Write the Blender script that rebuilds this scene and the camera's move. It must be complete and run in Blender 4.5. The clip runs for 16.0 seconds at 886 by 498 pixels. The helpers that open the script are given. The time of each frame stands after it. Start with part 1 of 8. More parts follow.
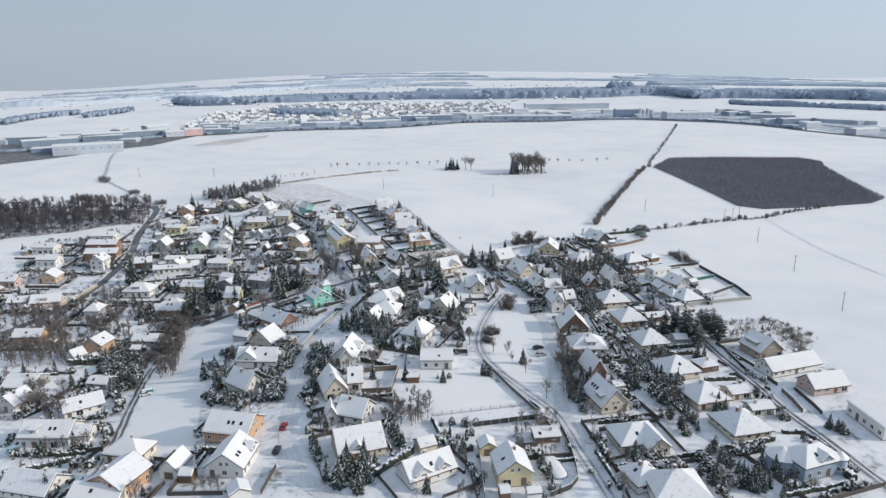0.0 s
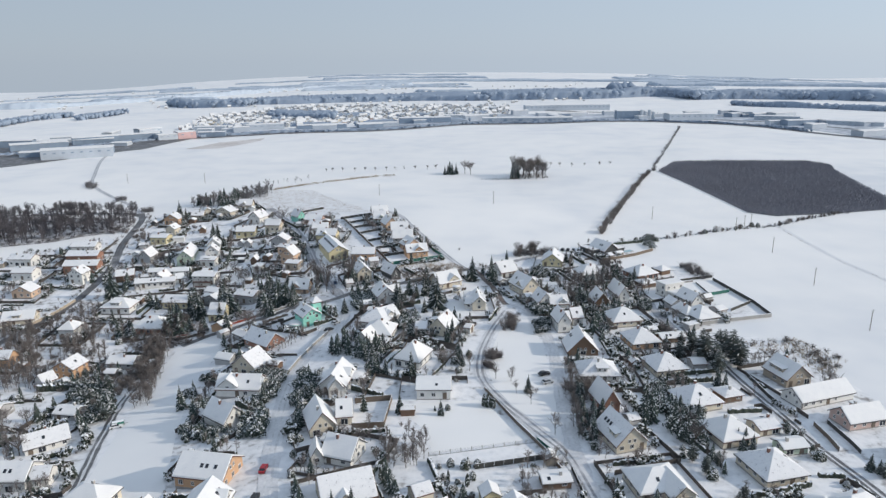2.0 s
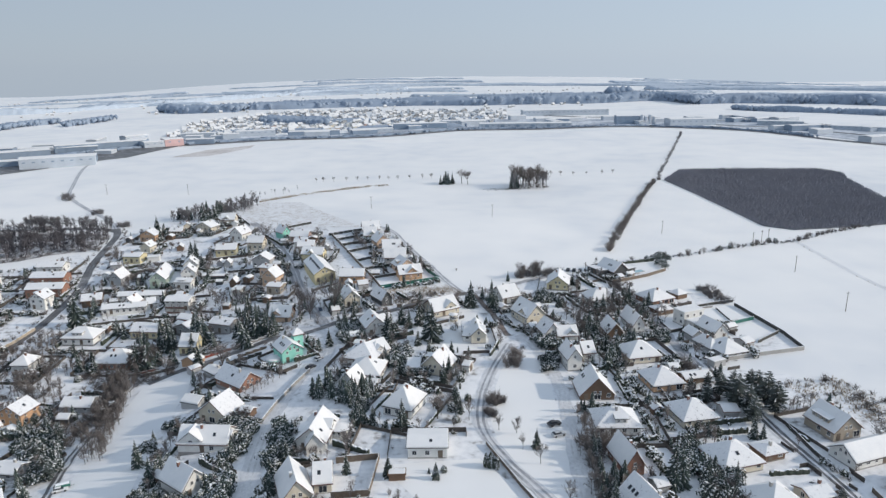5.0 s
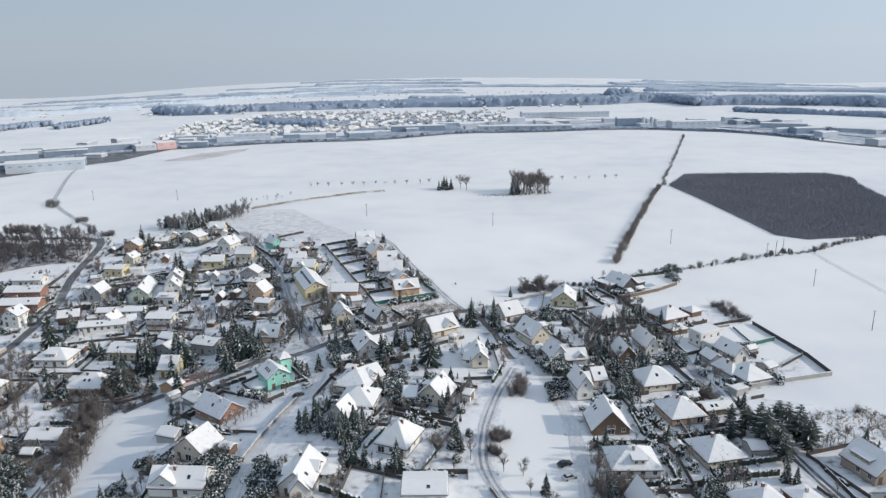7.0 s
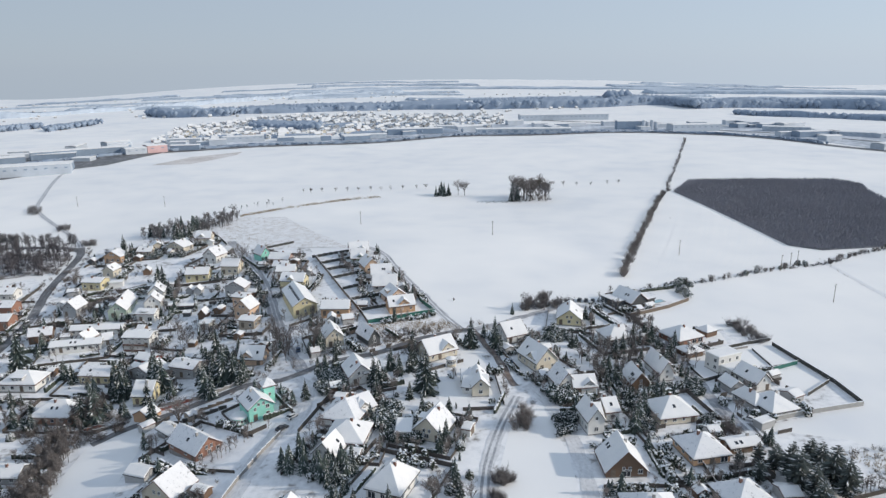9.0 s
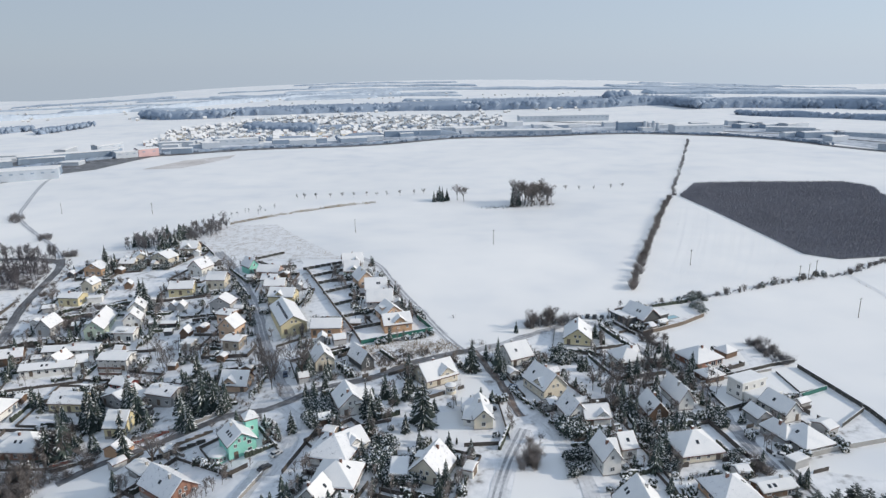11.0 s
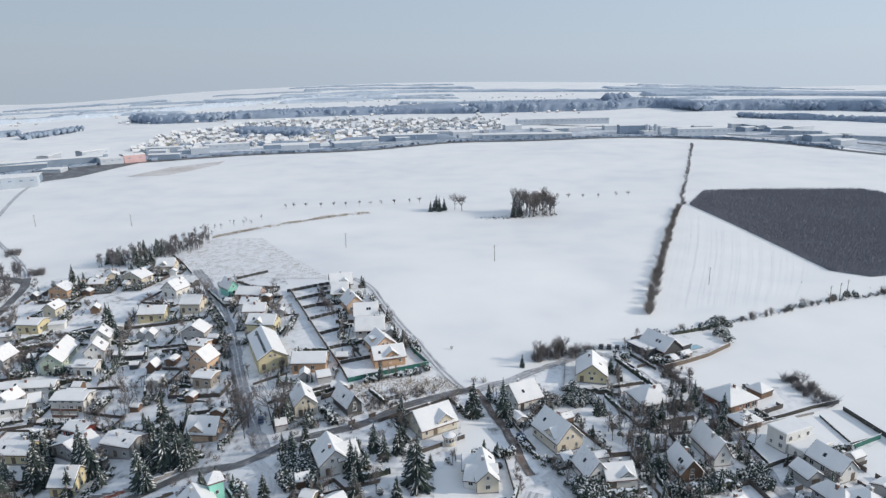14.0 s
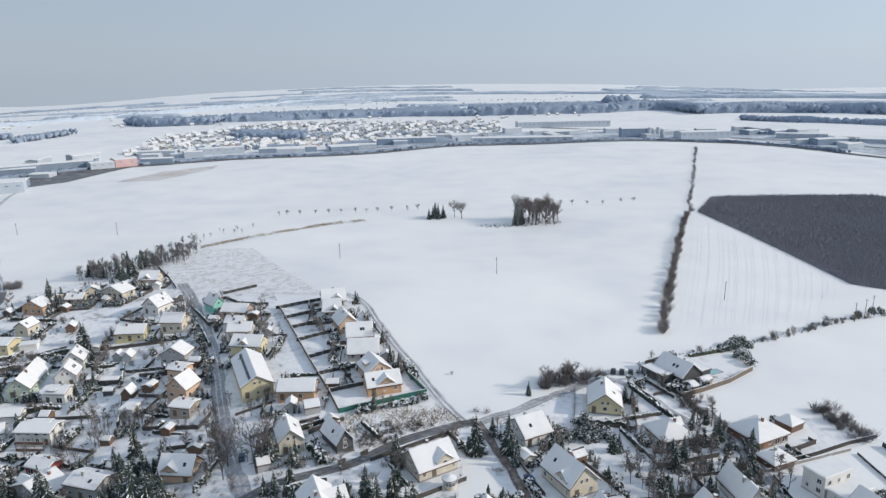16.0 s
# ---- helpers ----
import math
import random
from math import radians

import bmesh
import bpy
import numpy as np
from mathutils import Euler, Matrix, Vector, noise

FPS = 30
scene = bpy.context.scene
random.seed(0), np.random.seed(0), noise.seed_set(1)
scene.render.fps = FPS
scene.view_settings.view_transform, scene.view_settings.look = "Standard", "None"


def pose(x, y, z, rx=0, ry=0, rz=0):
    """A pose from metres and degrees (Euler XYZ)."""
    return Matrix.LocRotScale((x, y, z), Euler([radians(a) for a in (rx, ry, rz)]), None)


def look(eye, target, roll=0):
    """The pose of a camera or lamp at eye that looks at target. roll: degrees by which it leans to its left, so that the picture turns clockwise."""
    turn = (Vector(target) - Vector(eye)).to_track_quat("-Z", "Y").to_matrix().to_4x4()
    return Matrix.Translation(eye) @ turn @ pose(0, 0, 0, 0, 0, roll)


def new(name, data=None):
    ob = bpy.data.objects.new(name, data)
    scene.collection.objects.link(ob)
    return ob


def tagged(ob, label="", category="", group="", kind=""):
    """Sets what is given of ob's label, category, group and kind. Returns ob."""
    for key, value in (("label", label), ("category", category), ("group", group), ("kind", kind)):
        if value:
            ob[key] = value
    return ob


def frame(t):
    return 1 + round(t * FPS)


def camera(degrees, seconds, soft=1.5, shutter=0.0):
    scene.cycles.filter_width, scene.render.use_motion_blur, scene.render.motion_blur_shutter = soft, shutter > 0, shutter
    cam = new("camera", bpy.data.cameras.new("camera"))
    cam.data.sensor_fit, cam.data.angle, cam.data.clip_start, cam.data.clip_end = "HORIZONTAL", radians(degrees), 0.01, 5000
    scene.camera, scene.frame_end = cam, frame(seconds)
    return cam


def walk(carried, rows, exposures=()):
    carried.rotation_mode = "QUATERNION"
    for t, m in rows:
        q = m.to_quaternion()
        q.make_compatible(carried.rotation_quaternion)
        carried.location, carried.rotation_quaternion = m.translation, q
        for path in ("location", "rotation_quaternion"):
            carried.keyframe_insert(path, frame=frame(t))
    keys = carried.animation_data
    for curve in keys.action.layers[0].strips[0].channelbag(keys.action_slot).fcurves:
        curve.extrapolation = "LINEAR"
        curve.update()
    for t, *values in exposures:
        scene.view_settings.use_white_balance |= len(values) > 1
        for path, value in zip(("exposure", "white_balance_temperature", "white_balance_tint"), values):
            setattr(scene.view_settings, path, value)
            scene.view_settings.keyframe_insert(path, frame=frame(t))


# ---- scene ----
cam = camera(66.0, 16.0, soft=1.4)
PATH = [
    (0, (2.15, 1.39, 107.40), (2.856, 20.631, 102.005), -0.50),
    (0.5, (2.49, 6.79, 107.41), (3.197, 26.036, 102.004), -0.60),
    (1, (2.83, 12.18, 107.43), (3.548, 31.421, 102.029), -0.60),
    (1.5, (3.17, 17.56, 107.45), (3.895, 36.806, 102.061), -0.60),
    (2, (3.50, 22.91, 107.48), (4.233, 42.160, 102.110), -0.60),
    (2.5, (3.84, 28.23, 107.52), (4.579, 47.477, 102.146), -0.60),
    (3, (4.16, 33.50, 107.56), (4.924, 52.751, 102.205), -0.60),
    (3.5, (4.47, 38.73, 107.60), (5.242, 57.990, 102.257), -0.70),
    (4, (4.75, 43.93, 107.64), (5.544, 63.186, 102.319), -0.70),
    (4.2, (4.86, 45.99, 107.65), (5.665, 65.264, 102.343), -0.70),
    (6.5, (5.88, 69.71, 108.23), (6.763, 88.994, 102.986), -0.70),
    (7, (6.09, 74.86, 108.28), (6.984, 94.140, 103.047), -0.70),
    (7.5, (6.30, 80.00, 108.31), (7.222, 99.283, 103.085), -0.70),
    (8, (6.52, 85.16, 108.35), (7.456, 104.448, 103.140), -0.70),
    (8.5, (6.74, 90.32, 108.38), (7.697, 109.604, 103.170), -0.70),
    (9, (6.97, 95.51, 108.40), (7.951, 114.801, 103.213), -0.60),
    (9.2, (7.07, 97.60, 108.41), (8.053, 116.889, 103.231), -0.70),
    (11.5, (8.35, 121.76, 108.65), (9.399, 141.053, 103.477), -0.80),
    (12, (8.65, 127.00, 108.67), (9.734, 146.295, 103.509), -0.80),
    (12.5, (8.98, 132.23, 108.69), (10.064, 151.518, 103.525), -0.80),
    (13, (9.32, 137.44, 108.70), (10.424, 156.736, 103.559), -0.80),
    (13.5, (9.66, 142.63, 108.71), (10.760, 161.929, 103.564), -0.90),
    (14, (9.98, 147.81, 108.72), (11.089, 167.113, 103.604), -0.90),
    (14.5, (10.28, 152.99, 108.73), (11.398, 172.299, 103.622), -0.80),
    (15, (10.56, 158.16, 108.74), (11.691, 177.463, 103.648), -0.90),
    (15.5, (10.84, 163.33, 108.74), (11.985, 182.641, 103.660), -0.90),
    (16, (11.10, 168.50, 108.74), (12.245, 187.809, 103.682), -0.90),
]
walk(cam, [(t, look(eye, target, roll)) for t, eye, target, roll in PATH],
     exposures=[(0, -0.08, 6520, 10), (16, -0.08, 6520, 10)])

# ---- light: a hazy winter sun from the right, a pale sky ----
SUN_AZIMUTH, SUN_HEIGHT = 98.0, 24.0
world = bpy.data.worlds.new("winter_sky")
scene.world = world
world.use_nodes = True
wn = world.node_tree
sky = wn.nodes.new("ShaderNodeTexSky")
sky.sky_type, sky.sun_disc = "NISHITA", False
sky.sun_elevation, sky.sun_rotation = radians(SUN_HEIGHT), radians(SUN_AZIMUTH)
sky.altitude, sky.air_density, sky.dust_density, sky.ozone_density = 300, 1.0, 0.6, 3.0
haze = wn.nodes.new("ShaderNodeMix")
haze.data_type = "RGBA"
haze.inputs["Factor"].default_value = 0.88
wn.links.new(sky.outputs["Color"], haze.inputs["A"])
# the haze lies low: the sky above it is bluer
way = wn.nodes.new("ShaderNodeTexCoord")
height = wn.nodes.new("ShaderNodeSeparateXYZ")
wn.links.new(way.outputs["Generated"], height.inputs[0])
lift = wn.nodes.new("ShaderNodeMapRange")
lift.inputs["From Min"].default_value, lift.inputs["From Max"].default_value = 0.12, 0.55
wn.links.new(height.outputs["Z"], lift.inputs["Value"])
dome = wn.nodes.new("ShaderNodeMix")
dome.data_type = "RGBA"
dome.inputs["A"].default_value, dome.inputs["B"].default_value = (4.2, 4.97, 5.98, 1), (4.05, 4.93, 6.1, 1)
wn.links.new(lift.outputs["Result"], dome.inputs["Factor"])
wn.links.new(dome.outputs["Result"], haze.inputs["B"])
# the haze glows towards the sun and dulls away from it
sunward = wn.nodes.new("ShaderNodeVectorMath")
sunward.operation = "DOT_PRODUCT"
sunward.inputs[1].default_value = (math.sin(radians(SUN_AZIMUTH)), math.cos(radians(SUN_AZIMUTH)), 0)
glow = wn.nodes.new("ShaderNodeMapRange")
glow.inputs["From Min"].default_value, glow.inputs["From Max"].default_value = -1, 1
glow.inputs["To Min"].default_value, glow.inputs["To Max"].default_value = 0.76, 1.22
dim = wn.nodes.new("ShaderNodeVectorMath")
dim.operation = "SCALE"
wn.links.new(way.outputs["Generated"], sunward.inputs[0])
wn.links.new(sunward.outputs["Value"], glow.inputs["Value"])
wn.links.new(haze.outputs["Result"], dim.inputs[0])
wn.links.new(glow.outputs["Result"], dim.inputs["Scale"])
wn.links.new(dim.outputs["Vector"], wn.nodes["Background"].inputs["Color"])
wn.nodes["Background"].inputs["Strength"].default_value = 0.12
sun = new("sun", bpy.data.lights.new("sun", "SUN"))
sun.data.energy, sun.data.angle, sun.data.color = 3.0, radians(1.2), (1.0, 0.90, 0.77)
sa, sh = radians(SUN_AZIMUTH), radians(SUN_HEIGHT)
sun.matrix_world = look((math.sin(sa) * math.cos(sh) * 500, math.cos(sa) * math.cos(sh) * 500, math.sin(sh) * 500), (0, 0, 0))


# ---- materials ----
def material(name, stops, scale=1.0, rough=0.8, bump=0.3, detail=6.0, fine=8.0, metal=0.0, vary=0.0, bump_size=0.1):
    """Two noises mixed through a ramp of colours, with a bump; vary: brightness by object."""
    m = bpy.data.materials.new(name)
    m.use_nodes = True
    nt = m.node_tree
    n, l = nt.nodes, nt.links
    b = n["Principled BSDF"]
    b.inputs["Roughness"].default_value = rough
    b.inputs["Metallic"].default_value = metal
    geo = n.new("ShaderNodeNewGeometry")
    big, small = n.new("ShaderNodeTexNoise"), n.new("ShaderNodeTexNoise")
    big.inputs["Scale"].default_value, small.inputs["Scale"].default_value = scale, scale * fine
    for q in (big, small):
        q.inputs["Detail"].default_value = detail
        l.new(geo.outputs["Position"], q.inputs["Vector"])
    mix = n.new("ShaderNodeMix")
    mix.data_type = "FLOAT"
    mix.inputs[0].default_value = 0.45
    l.new(big.outputs["Fac"], mix.inputs[2])
    l.new(small.outputs["Fac"], mix.inputs[3])
    ramp = n.new("ShaderNodeValToRGB")
    e = ramp.color_ramp.elements
    e[0].position, e[0].color = stops[0][0], (*stops[0][1], 1)
    e[1].position, e[1].color = stops[-1][0], (*stops[-1][1], 1)
    for p, c in stops[1:-1]:
        e.new(p).color = (*c, 1)
    l.new(mix.outputs[0], ramp.inputs[0])
    colour = ramp.outputs[0]
    if vary:
        info = n.new("ShaderNodeObjectInfo")
        hsv = n.new("ShaderNodeHueSaturation")
        mr = n.new("ShaderNodeMapRange")
        mr.inputs["To Min"].default_value, mr.inputs["To Max"].default_value = 1 - vary, 1 + vary
        l.new(info.outputs["Random"], mr.inputs["Value"])
        l.new(mr.outputs[0], hsv.inputs["Value"])
        l.new(colour, hsv.inputs["Color"])
        colour = hsv.outputs[0]
    l.new(colour, b.inputs["Base Color"])
    if bump:
        bp = n.new("ShaderNodeBump")
        bp.inputs["Strength"].default_value, bp.inputs["Distance"].default_value = bump, bump_size
        l.new(mix.outputs[0], bp.inputs["Height"])
        l.new(bp.outputs[0], b.inputs["Normal"])
    return m


def plain(c, d=0.12):
    """Three stops round one colour."""
    return [(0.32, tuple(v * (1 - d) for v in c)), (0.5, c), (0.68, tuple(min(1, v * (1 + d)) for v in c))]


SNOW = material("snow", [(0.34, (0.72, 0.74, 0.77)), (0.48, (0.81, 0.815, 0.822)), (0.62, (0.86, 0.857, 0.852))], 0.006, 0.65, 0.3, detail=2.5, fine=5, bump_size=0.5)
ROOF_SNOW = material("roof_snow", [(0.28, (0.66, 0.675, 0.70)), (0.42, (0.765, 0.77, 0.78)), (0.7, (0.84, 0.837, 0.832))], 0.35, 0.6, 0.35, fine=9, bump_size=0.12)
THIN_SNOW = material("thin_roof_snow", [(0.30, (0.12, 0.10, 0.10)), (0.36, (0.5, 0.5, 0.52)), (0.40, (0.74, 0.75, 0.77)), (0.7, (0.82, 0.82, 0.83))], 0.9, 0.65, 0.4, fine=4, bump_size=0.1)
TREE_SNOW = material("snow_on_branches", plain((0.82, 0.84, 0.87), 0.06), 1.5, 0.7, 0.3)
SLUSH = material("slush_road", [(0.34, (0.07, 0.072, 0.08)), (0.5, (0.12, 0.122, 0.13)), (0.60, (0.24, 0.245, 0.26)), (0.72, (0.6, 0.61, 0.64))], 0.12, 0.55, 0.4, fine=6)
LANE = material("packed_snow", [(0.3, (0.46, 0.47, 0.49)), (0.42, (0.59, 0.60, 0.625)), (0.58, (0.69, 0.70, 0.725)), (0.75, (0.82, 0.83, 0.85))], 0.12, 0.5, 0.5, fine=8)
STREET = material("grey_packed_snow", [(0.34, (0.17, 0.175, 0.19)), (0.48, (0.31, 0.32, 0.345)), (0.62, (0.50, 0.51, 0.54)), (0.76, (0.76, 0.77, 0.79))], 0.1, 0.55, 0.4, fine=9)
RUT = material("wheel_rut", [(0.34, (0.26, 0.26, 0.27)), (0.5, (0.46, 0.46, 0.48)), (0.62, (0.72, 0.73, 0.75))], 0.15, 0.6, 0.3, fine=6)
WORN_SNOW = material("worn_snow", [(0.34, (0.46, 0.465, 0.48)), (0.5, (0.62, 0.63, 0.65)), (0.66, (0.78, 0.785, 0.80))], 0.15, 0.6, 0.3, fine=6)
WET_RUT = material("wet_wheel_rut", [(0.34, (0.06, 0.06, 0.065)), (0.5, (0.12, 0.12, 0.13)), (0.66, (0.3, 0.3, 0.32))], 0.2, 0.5, 0.2, fine=6)
GARDEN = material("garden_snow", [(0.33, (0.22, 0.21, 0.20)), (0.385, (0.46, 0.46, 0.47)), (0.44, (0.69, 0.705, 0.73)), (0.54, (0.80, 0.81, 0.835)), (0.7, (0.87, 0.87, 0.88))], 0.10, 0.75, 0.7, fine=4.5, bump_size=0.5)
DIRT = material("gravel_and_dirt", [(0.3, (0.10, 0.075, 0.06)), (0.5, (0.20, 0.15, 0.125)), (0.62, (0.36, 0.33, 0.31)), (0.75, (0.7, 0.7, 0.72))], 0.5, 0.85, 0.5)
ASPHALT = material("wet_asphalt", plain((0.06, 0.062, 0.07), 0.3), 0.4, 0.5, 0.2)
SOIL = material("dark_soil", [(0.3, (0.15, 0.152, 0.17)), (0.5, (0.20, 0.205, 0.23)), (0.72, (0.27, 0.275, 0.30))], 0.05, 0.9, 0.5, fine=30)
WALLS = {
    "white": (0.74, 0.73, 0.70), "cream": (0.66, 0.60, 0.49), "yellow": (0.68, 0.60, 0.38), "orange": (0.58, 0.37, 0.23),
    "peach": (0.64, 0.46, 0.33), "pink": (0.58, 0.43, 0.38), "mint": (0.30, 0.68, 0.58), "green": (0.45, 0.53, 0.43),
    "grey": (0.42, 0.42, 0.42), "blue": (0.34, 0.42, 0.52), "brick": (0.33, 0.18, 0.13), "brown": (0.17, 0.11, 0.075),
    "red": (0.36, 0.10, 0.09), "tan": (0.42, 0.36, 0.29), "dark": (0.08, 0.085, 0.09)}
RENDER = {k: material(k + "_render", plain(c, 0.10), 0.5, 0.85, 0.15, vary=0.06, fine=12) for k, c in WALLS.items()}
PLINTH = material("plinth", plain((0.30, 0.29, 0.28), 0.2), 0.8, 0.85, 0.3)
TILE_RED = material("red_roof_tile", plain((0.115, 0.052, 0.043), 0.25), 1.0, 0.7, 0.4)
TILE_DARK = material("dark_roof_tile", plain((0.075, 0.07, 0.07), 0.3), 1.0, 0.65, 0.4)
TRIM = material("white_painted_frame", plain((0.76, 0.76, 0.75), 0.04), 1.0, 0.5, 0.0)
GLASS = material("window_glass", plain((0.03, 0.035, 0.045), 0.2), 0.3, 0.12, 0.0)
WOOD = material("weathered_wood", plain((0.17, 0.135, 0.105), 0.3), 1.2, 0.8, 0.3)
DARK_WOOD = material("dark_hedge_fence", plain((0.06, 0.06, 0.055), 0.35), 1.0, 0.85, 0.4)
OLD_BOARDS = material("old_boards", plain((0.085, 0.075, 0.068), 0.35), 0.9, 0.85, 0.4)
CONCRETE = material("concrete", plain((0.38, 0.37, 0.35), 0.16), 0.7, 0.85, 0.3)
GREEN_PAINT = material("dark_green_fence", plain((0.03, 0.15, 0.12), 0.2), 0.8, 0.6, 0.1)
RED_PAINT = material("red_fence_paint", plain((0.30, 0.075, 0.045), 0.25), 0.9, 0.7, 0.1)
BRICK = material("chimney_brick", plain((0.21, 0.115, 0.09), 0.25), 2.5, 0.85, 0.4)
BARK = material("bark", plain((0.09, 0.075, 0.065), 0.3), 2.0, 0.9, 0.4, vary=0.25)
TWIG = material("bare_twigs", plain((0.165, 0.148, 0.142), 0.35), 1.0, 0.9, 0.2, vary=0.3)
GREY_TWIG = material("grey_bare_twigs", plain((0.17, 0.165, 0.172), 0.35), 1.0, 0.9, 0.2)
WOOD_TWIG = material("dark_bare_twigs", plain((0.105, 0.098, 0.108), 0.35), 1.0, 0.9, 0.2)
REED = material("dry_grass", plain((0.34, 0.27, 0.19), 0.3), 0.8, 0.9, 0.2)
NEEDLE = material("spruce_needles", plain((0.045, 0.064, 0.058), 0.4), 1.2, 0.8, 0.3, vary=0.3)
PINE = material("pine_needles", plain((0.066, 0.082, 0.078), 0.4), 1.2, 0.8, 0.3, vary=0.25)
THUJA = material("thuja_leaf", plain((0.038, 0.049, 0.036), 0.35), 1.5, 0.8, 0.3, vary=0.25)
# aerial haze over the distant trees is mixed into these two base colours
HAZY_WOOD = material("haze_tinted_wood", plain((0.26, 0.325, 0.42), 0.08), 0.02, 0.9, 0.0, fine=10)
FAR_HAZY_WOOD = material("far_haze_tinted_wood", plain((0.43, 0.50, 0.59), 0.05), 0.01, 0.9, 0.0, fine=10)
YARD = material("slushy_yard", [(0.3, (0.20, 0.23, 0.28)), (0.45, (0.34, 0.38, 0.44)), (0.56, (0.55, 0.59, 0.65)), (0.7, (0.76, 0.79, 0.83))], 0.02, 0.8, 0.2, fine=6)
PALE_EARTH = material("snow_dusted_earth", [(0.3, (0.42, 0.39, 0.37)), (0.5, (0.60, 0.57, 0.56)), (0.7, (0.78, 0.77, 0.77))], 0.03, 0.9, 0.2, fine=8)
SCRUB = material("scrubby_snow", [(0.34, (0.44, 0.42, 0.40)), (0.43, (0.64, 0.63, 0.63)), (0.51, (0.78, 0.79, 0.81)), (0.7, (0.86, 0.86, 0.88))], 0.3, 0.8, 0.6, fine=5, bump_size=0.4)
FURROW = material("furrowed_snow", plain((0.82, 0.828, 0.84), 0.04), 0.3, 0.7, 0.2)
TRODDEN = material("trodden_snow", plain((0.74, 0.76, 0.80), 0.08), 0.3, 0.7, 0.3)
LITTER = material("leaf_litter", [(0.36, (0.09, 0.08, 0.078)), (0.47, (0.26, 0.25, 0.25)), (0.54, (0.55, 0.55, 0.57)), (0.66, (0.78, 0.79, 0.81))], 0.2, 0.9, 0.6, fine=6, bump_size=0.3)
SAPLING = material("young_plantation", plain((0.255, 0.262, 0.305), 0.12), 0.02, 0.9, 0.1, fine=20)
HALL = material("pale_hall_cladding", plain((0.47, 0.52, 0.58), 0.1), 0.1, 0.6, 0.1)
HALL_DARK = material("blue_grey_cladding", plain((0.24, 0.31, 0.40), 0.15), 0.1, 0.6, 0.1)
HALL_RED = material("red_cladding", plain((0.56, 0.38, 0.38), 0.15), 0.1, 0.6, 0.1)
STEEL = material("galvanised_steel", plain((0.40, 0.41, 0.42), 0.1), 2.0, 0.45, 0.1, metal=0.8)
RUBBER = material("tyre_rubber", plain((0.025, 0.025, 0.025), 0.2), 3.0, 0.85, 0.1)
PAINTS = {k: material(k + "_car_paint", plain(c, 0.03), 1.0, 0.3, 0.0) for k, c in
          {"red": (0.35, 0.02, 0.03), "black": (0.03, 0.032, 0.036), "silver": (0.5, 0.51, 0.52), "white": (0.75, 0.75, 0.75), "green": (0.03, 0.16, 0.11), "blue": (0.05, 0.09, 0.17)}.items()}
WATER = material("pool_cover", plain((0.30, 0.50, 0.58), 0.15), 0.5, 0.4, 0.1)


# ---- building blocks ----
def smooth(u):
    u = min(1.0, max(0.0, u))
    return u * u * (3 - 2 * u)


def terrain(x, y):
    """Height of the land: a hollow under the lower village, a swell at the field's edge."""
    return (-15.6 * smooth((-x - 6.5) / 117) * math.exp(-((y - 305) / 143) ** 2)
            + 9.1 * math.exp(-((x + 20) / 143) ** 2 - ((y - 475) / 97) ** 2)
            + 1.3 * smooth((y - 430) / 120) * math.sin(x / 47 + 0.6) * math.sin(y / 61 + 1.1))


def mesh(name, verts, faces, mat, flat=True):
    me = bpy.data.meshes.new(name)
    me.from_pydata(verts, [], faces)
    for one in (mat if isinstance(mat, (list, tuple)) else [mat]):
        me.materials.append(one)
    if not flat:
        me.polygons.foreach_set("use_smooth", [True] * len(me.polygons))
    me.update()
    return me


def child(name, me, parent, m=None, label=""):
    ob = new(name, me)
    ob.parent = parent
    if m is not None:
        ob.matrix_basis = m
    if label:
        tagged(ob, label)
    return ob


class Soup:
    """Verts and faces of one mesh in the making."""

    def __init__(self):
        self.v, self.f = [], []

    def add(self, verts, faces):
        k = len(self.v)
        self.v += [tuple(p) for p in verts]
        self.f += [tuple(k + i for i in q) for q in faces]
        return self

    def box(self, x0, y0, z0, x1, y1, z1):
        return self.add([(x0, y0, z0), (x1, y0, z0), (x1, y1, z0), (x0, y1, z0), (x0, y0, z1), (x1, y0, z1), (x1, y1, z1), (x0, y1, z1)],
                        [(3, 2, 1, 0), (4, 5, 6, 7), (0, 1, 5, 4), (1, 2, 6, 5), (2, 3, 7, 6), (3, 0, 4, 7)])

    def stick(self, a, b, ra, rb, n=4):
        a, b = Vector(a), Vector(b)
        d = (b - a)
        if d.length < 1e-5:
            return self
        d.normalize()
        u = d.orthogonal().normalized()
        w = d.cross(u)
        ring = lambda c, r: [tuple(c + (u * math.cos(6.2832 * i / n) + w * math.sin(6.2832 * i / n)) * r) for i in range(n)]
        return self.add(ring(a, ra) + ring(b, rb), [(i, (i + 1) % n, n + (i + 1) % n, n + i) for i in range(n)] + [tuple(range(n, 2 * n))])

    def tube(self, x, y, z0, z1, r0, r1, n=12):
        ring = lambda z, r: [(x + r * math.cos(6.2832 * i / n), y + r * math.sin(6.2832 * i / n), z) for i in range(n)]
        return self.add(ring(z0, r0) + ring(z1, r1), [(i, (i + 1) % n, n + (i + 1) % n, n + i) for i in range(n)] + [tuple(range(n, 2 * n)), tuple(reversed(range(n)))])

    def mesh(self, name, mat, flat=True):
        return mesh(name, self.v, self.f, mat, flat)


TAKEN = []  # footprints: x, y, radius


# ---- the ground ----
def axis(*spans):
    out = []
    for a, b, step in spans:
        out += list(np.arange(a, b, step))
    return out + [spans[-1][1]]


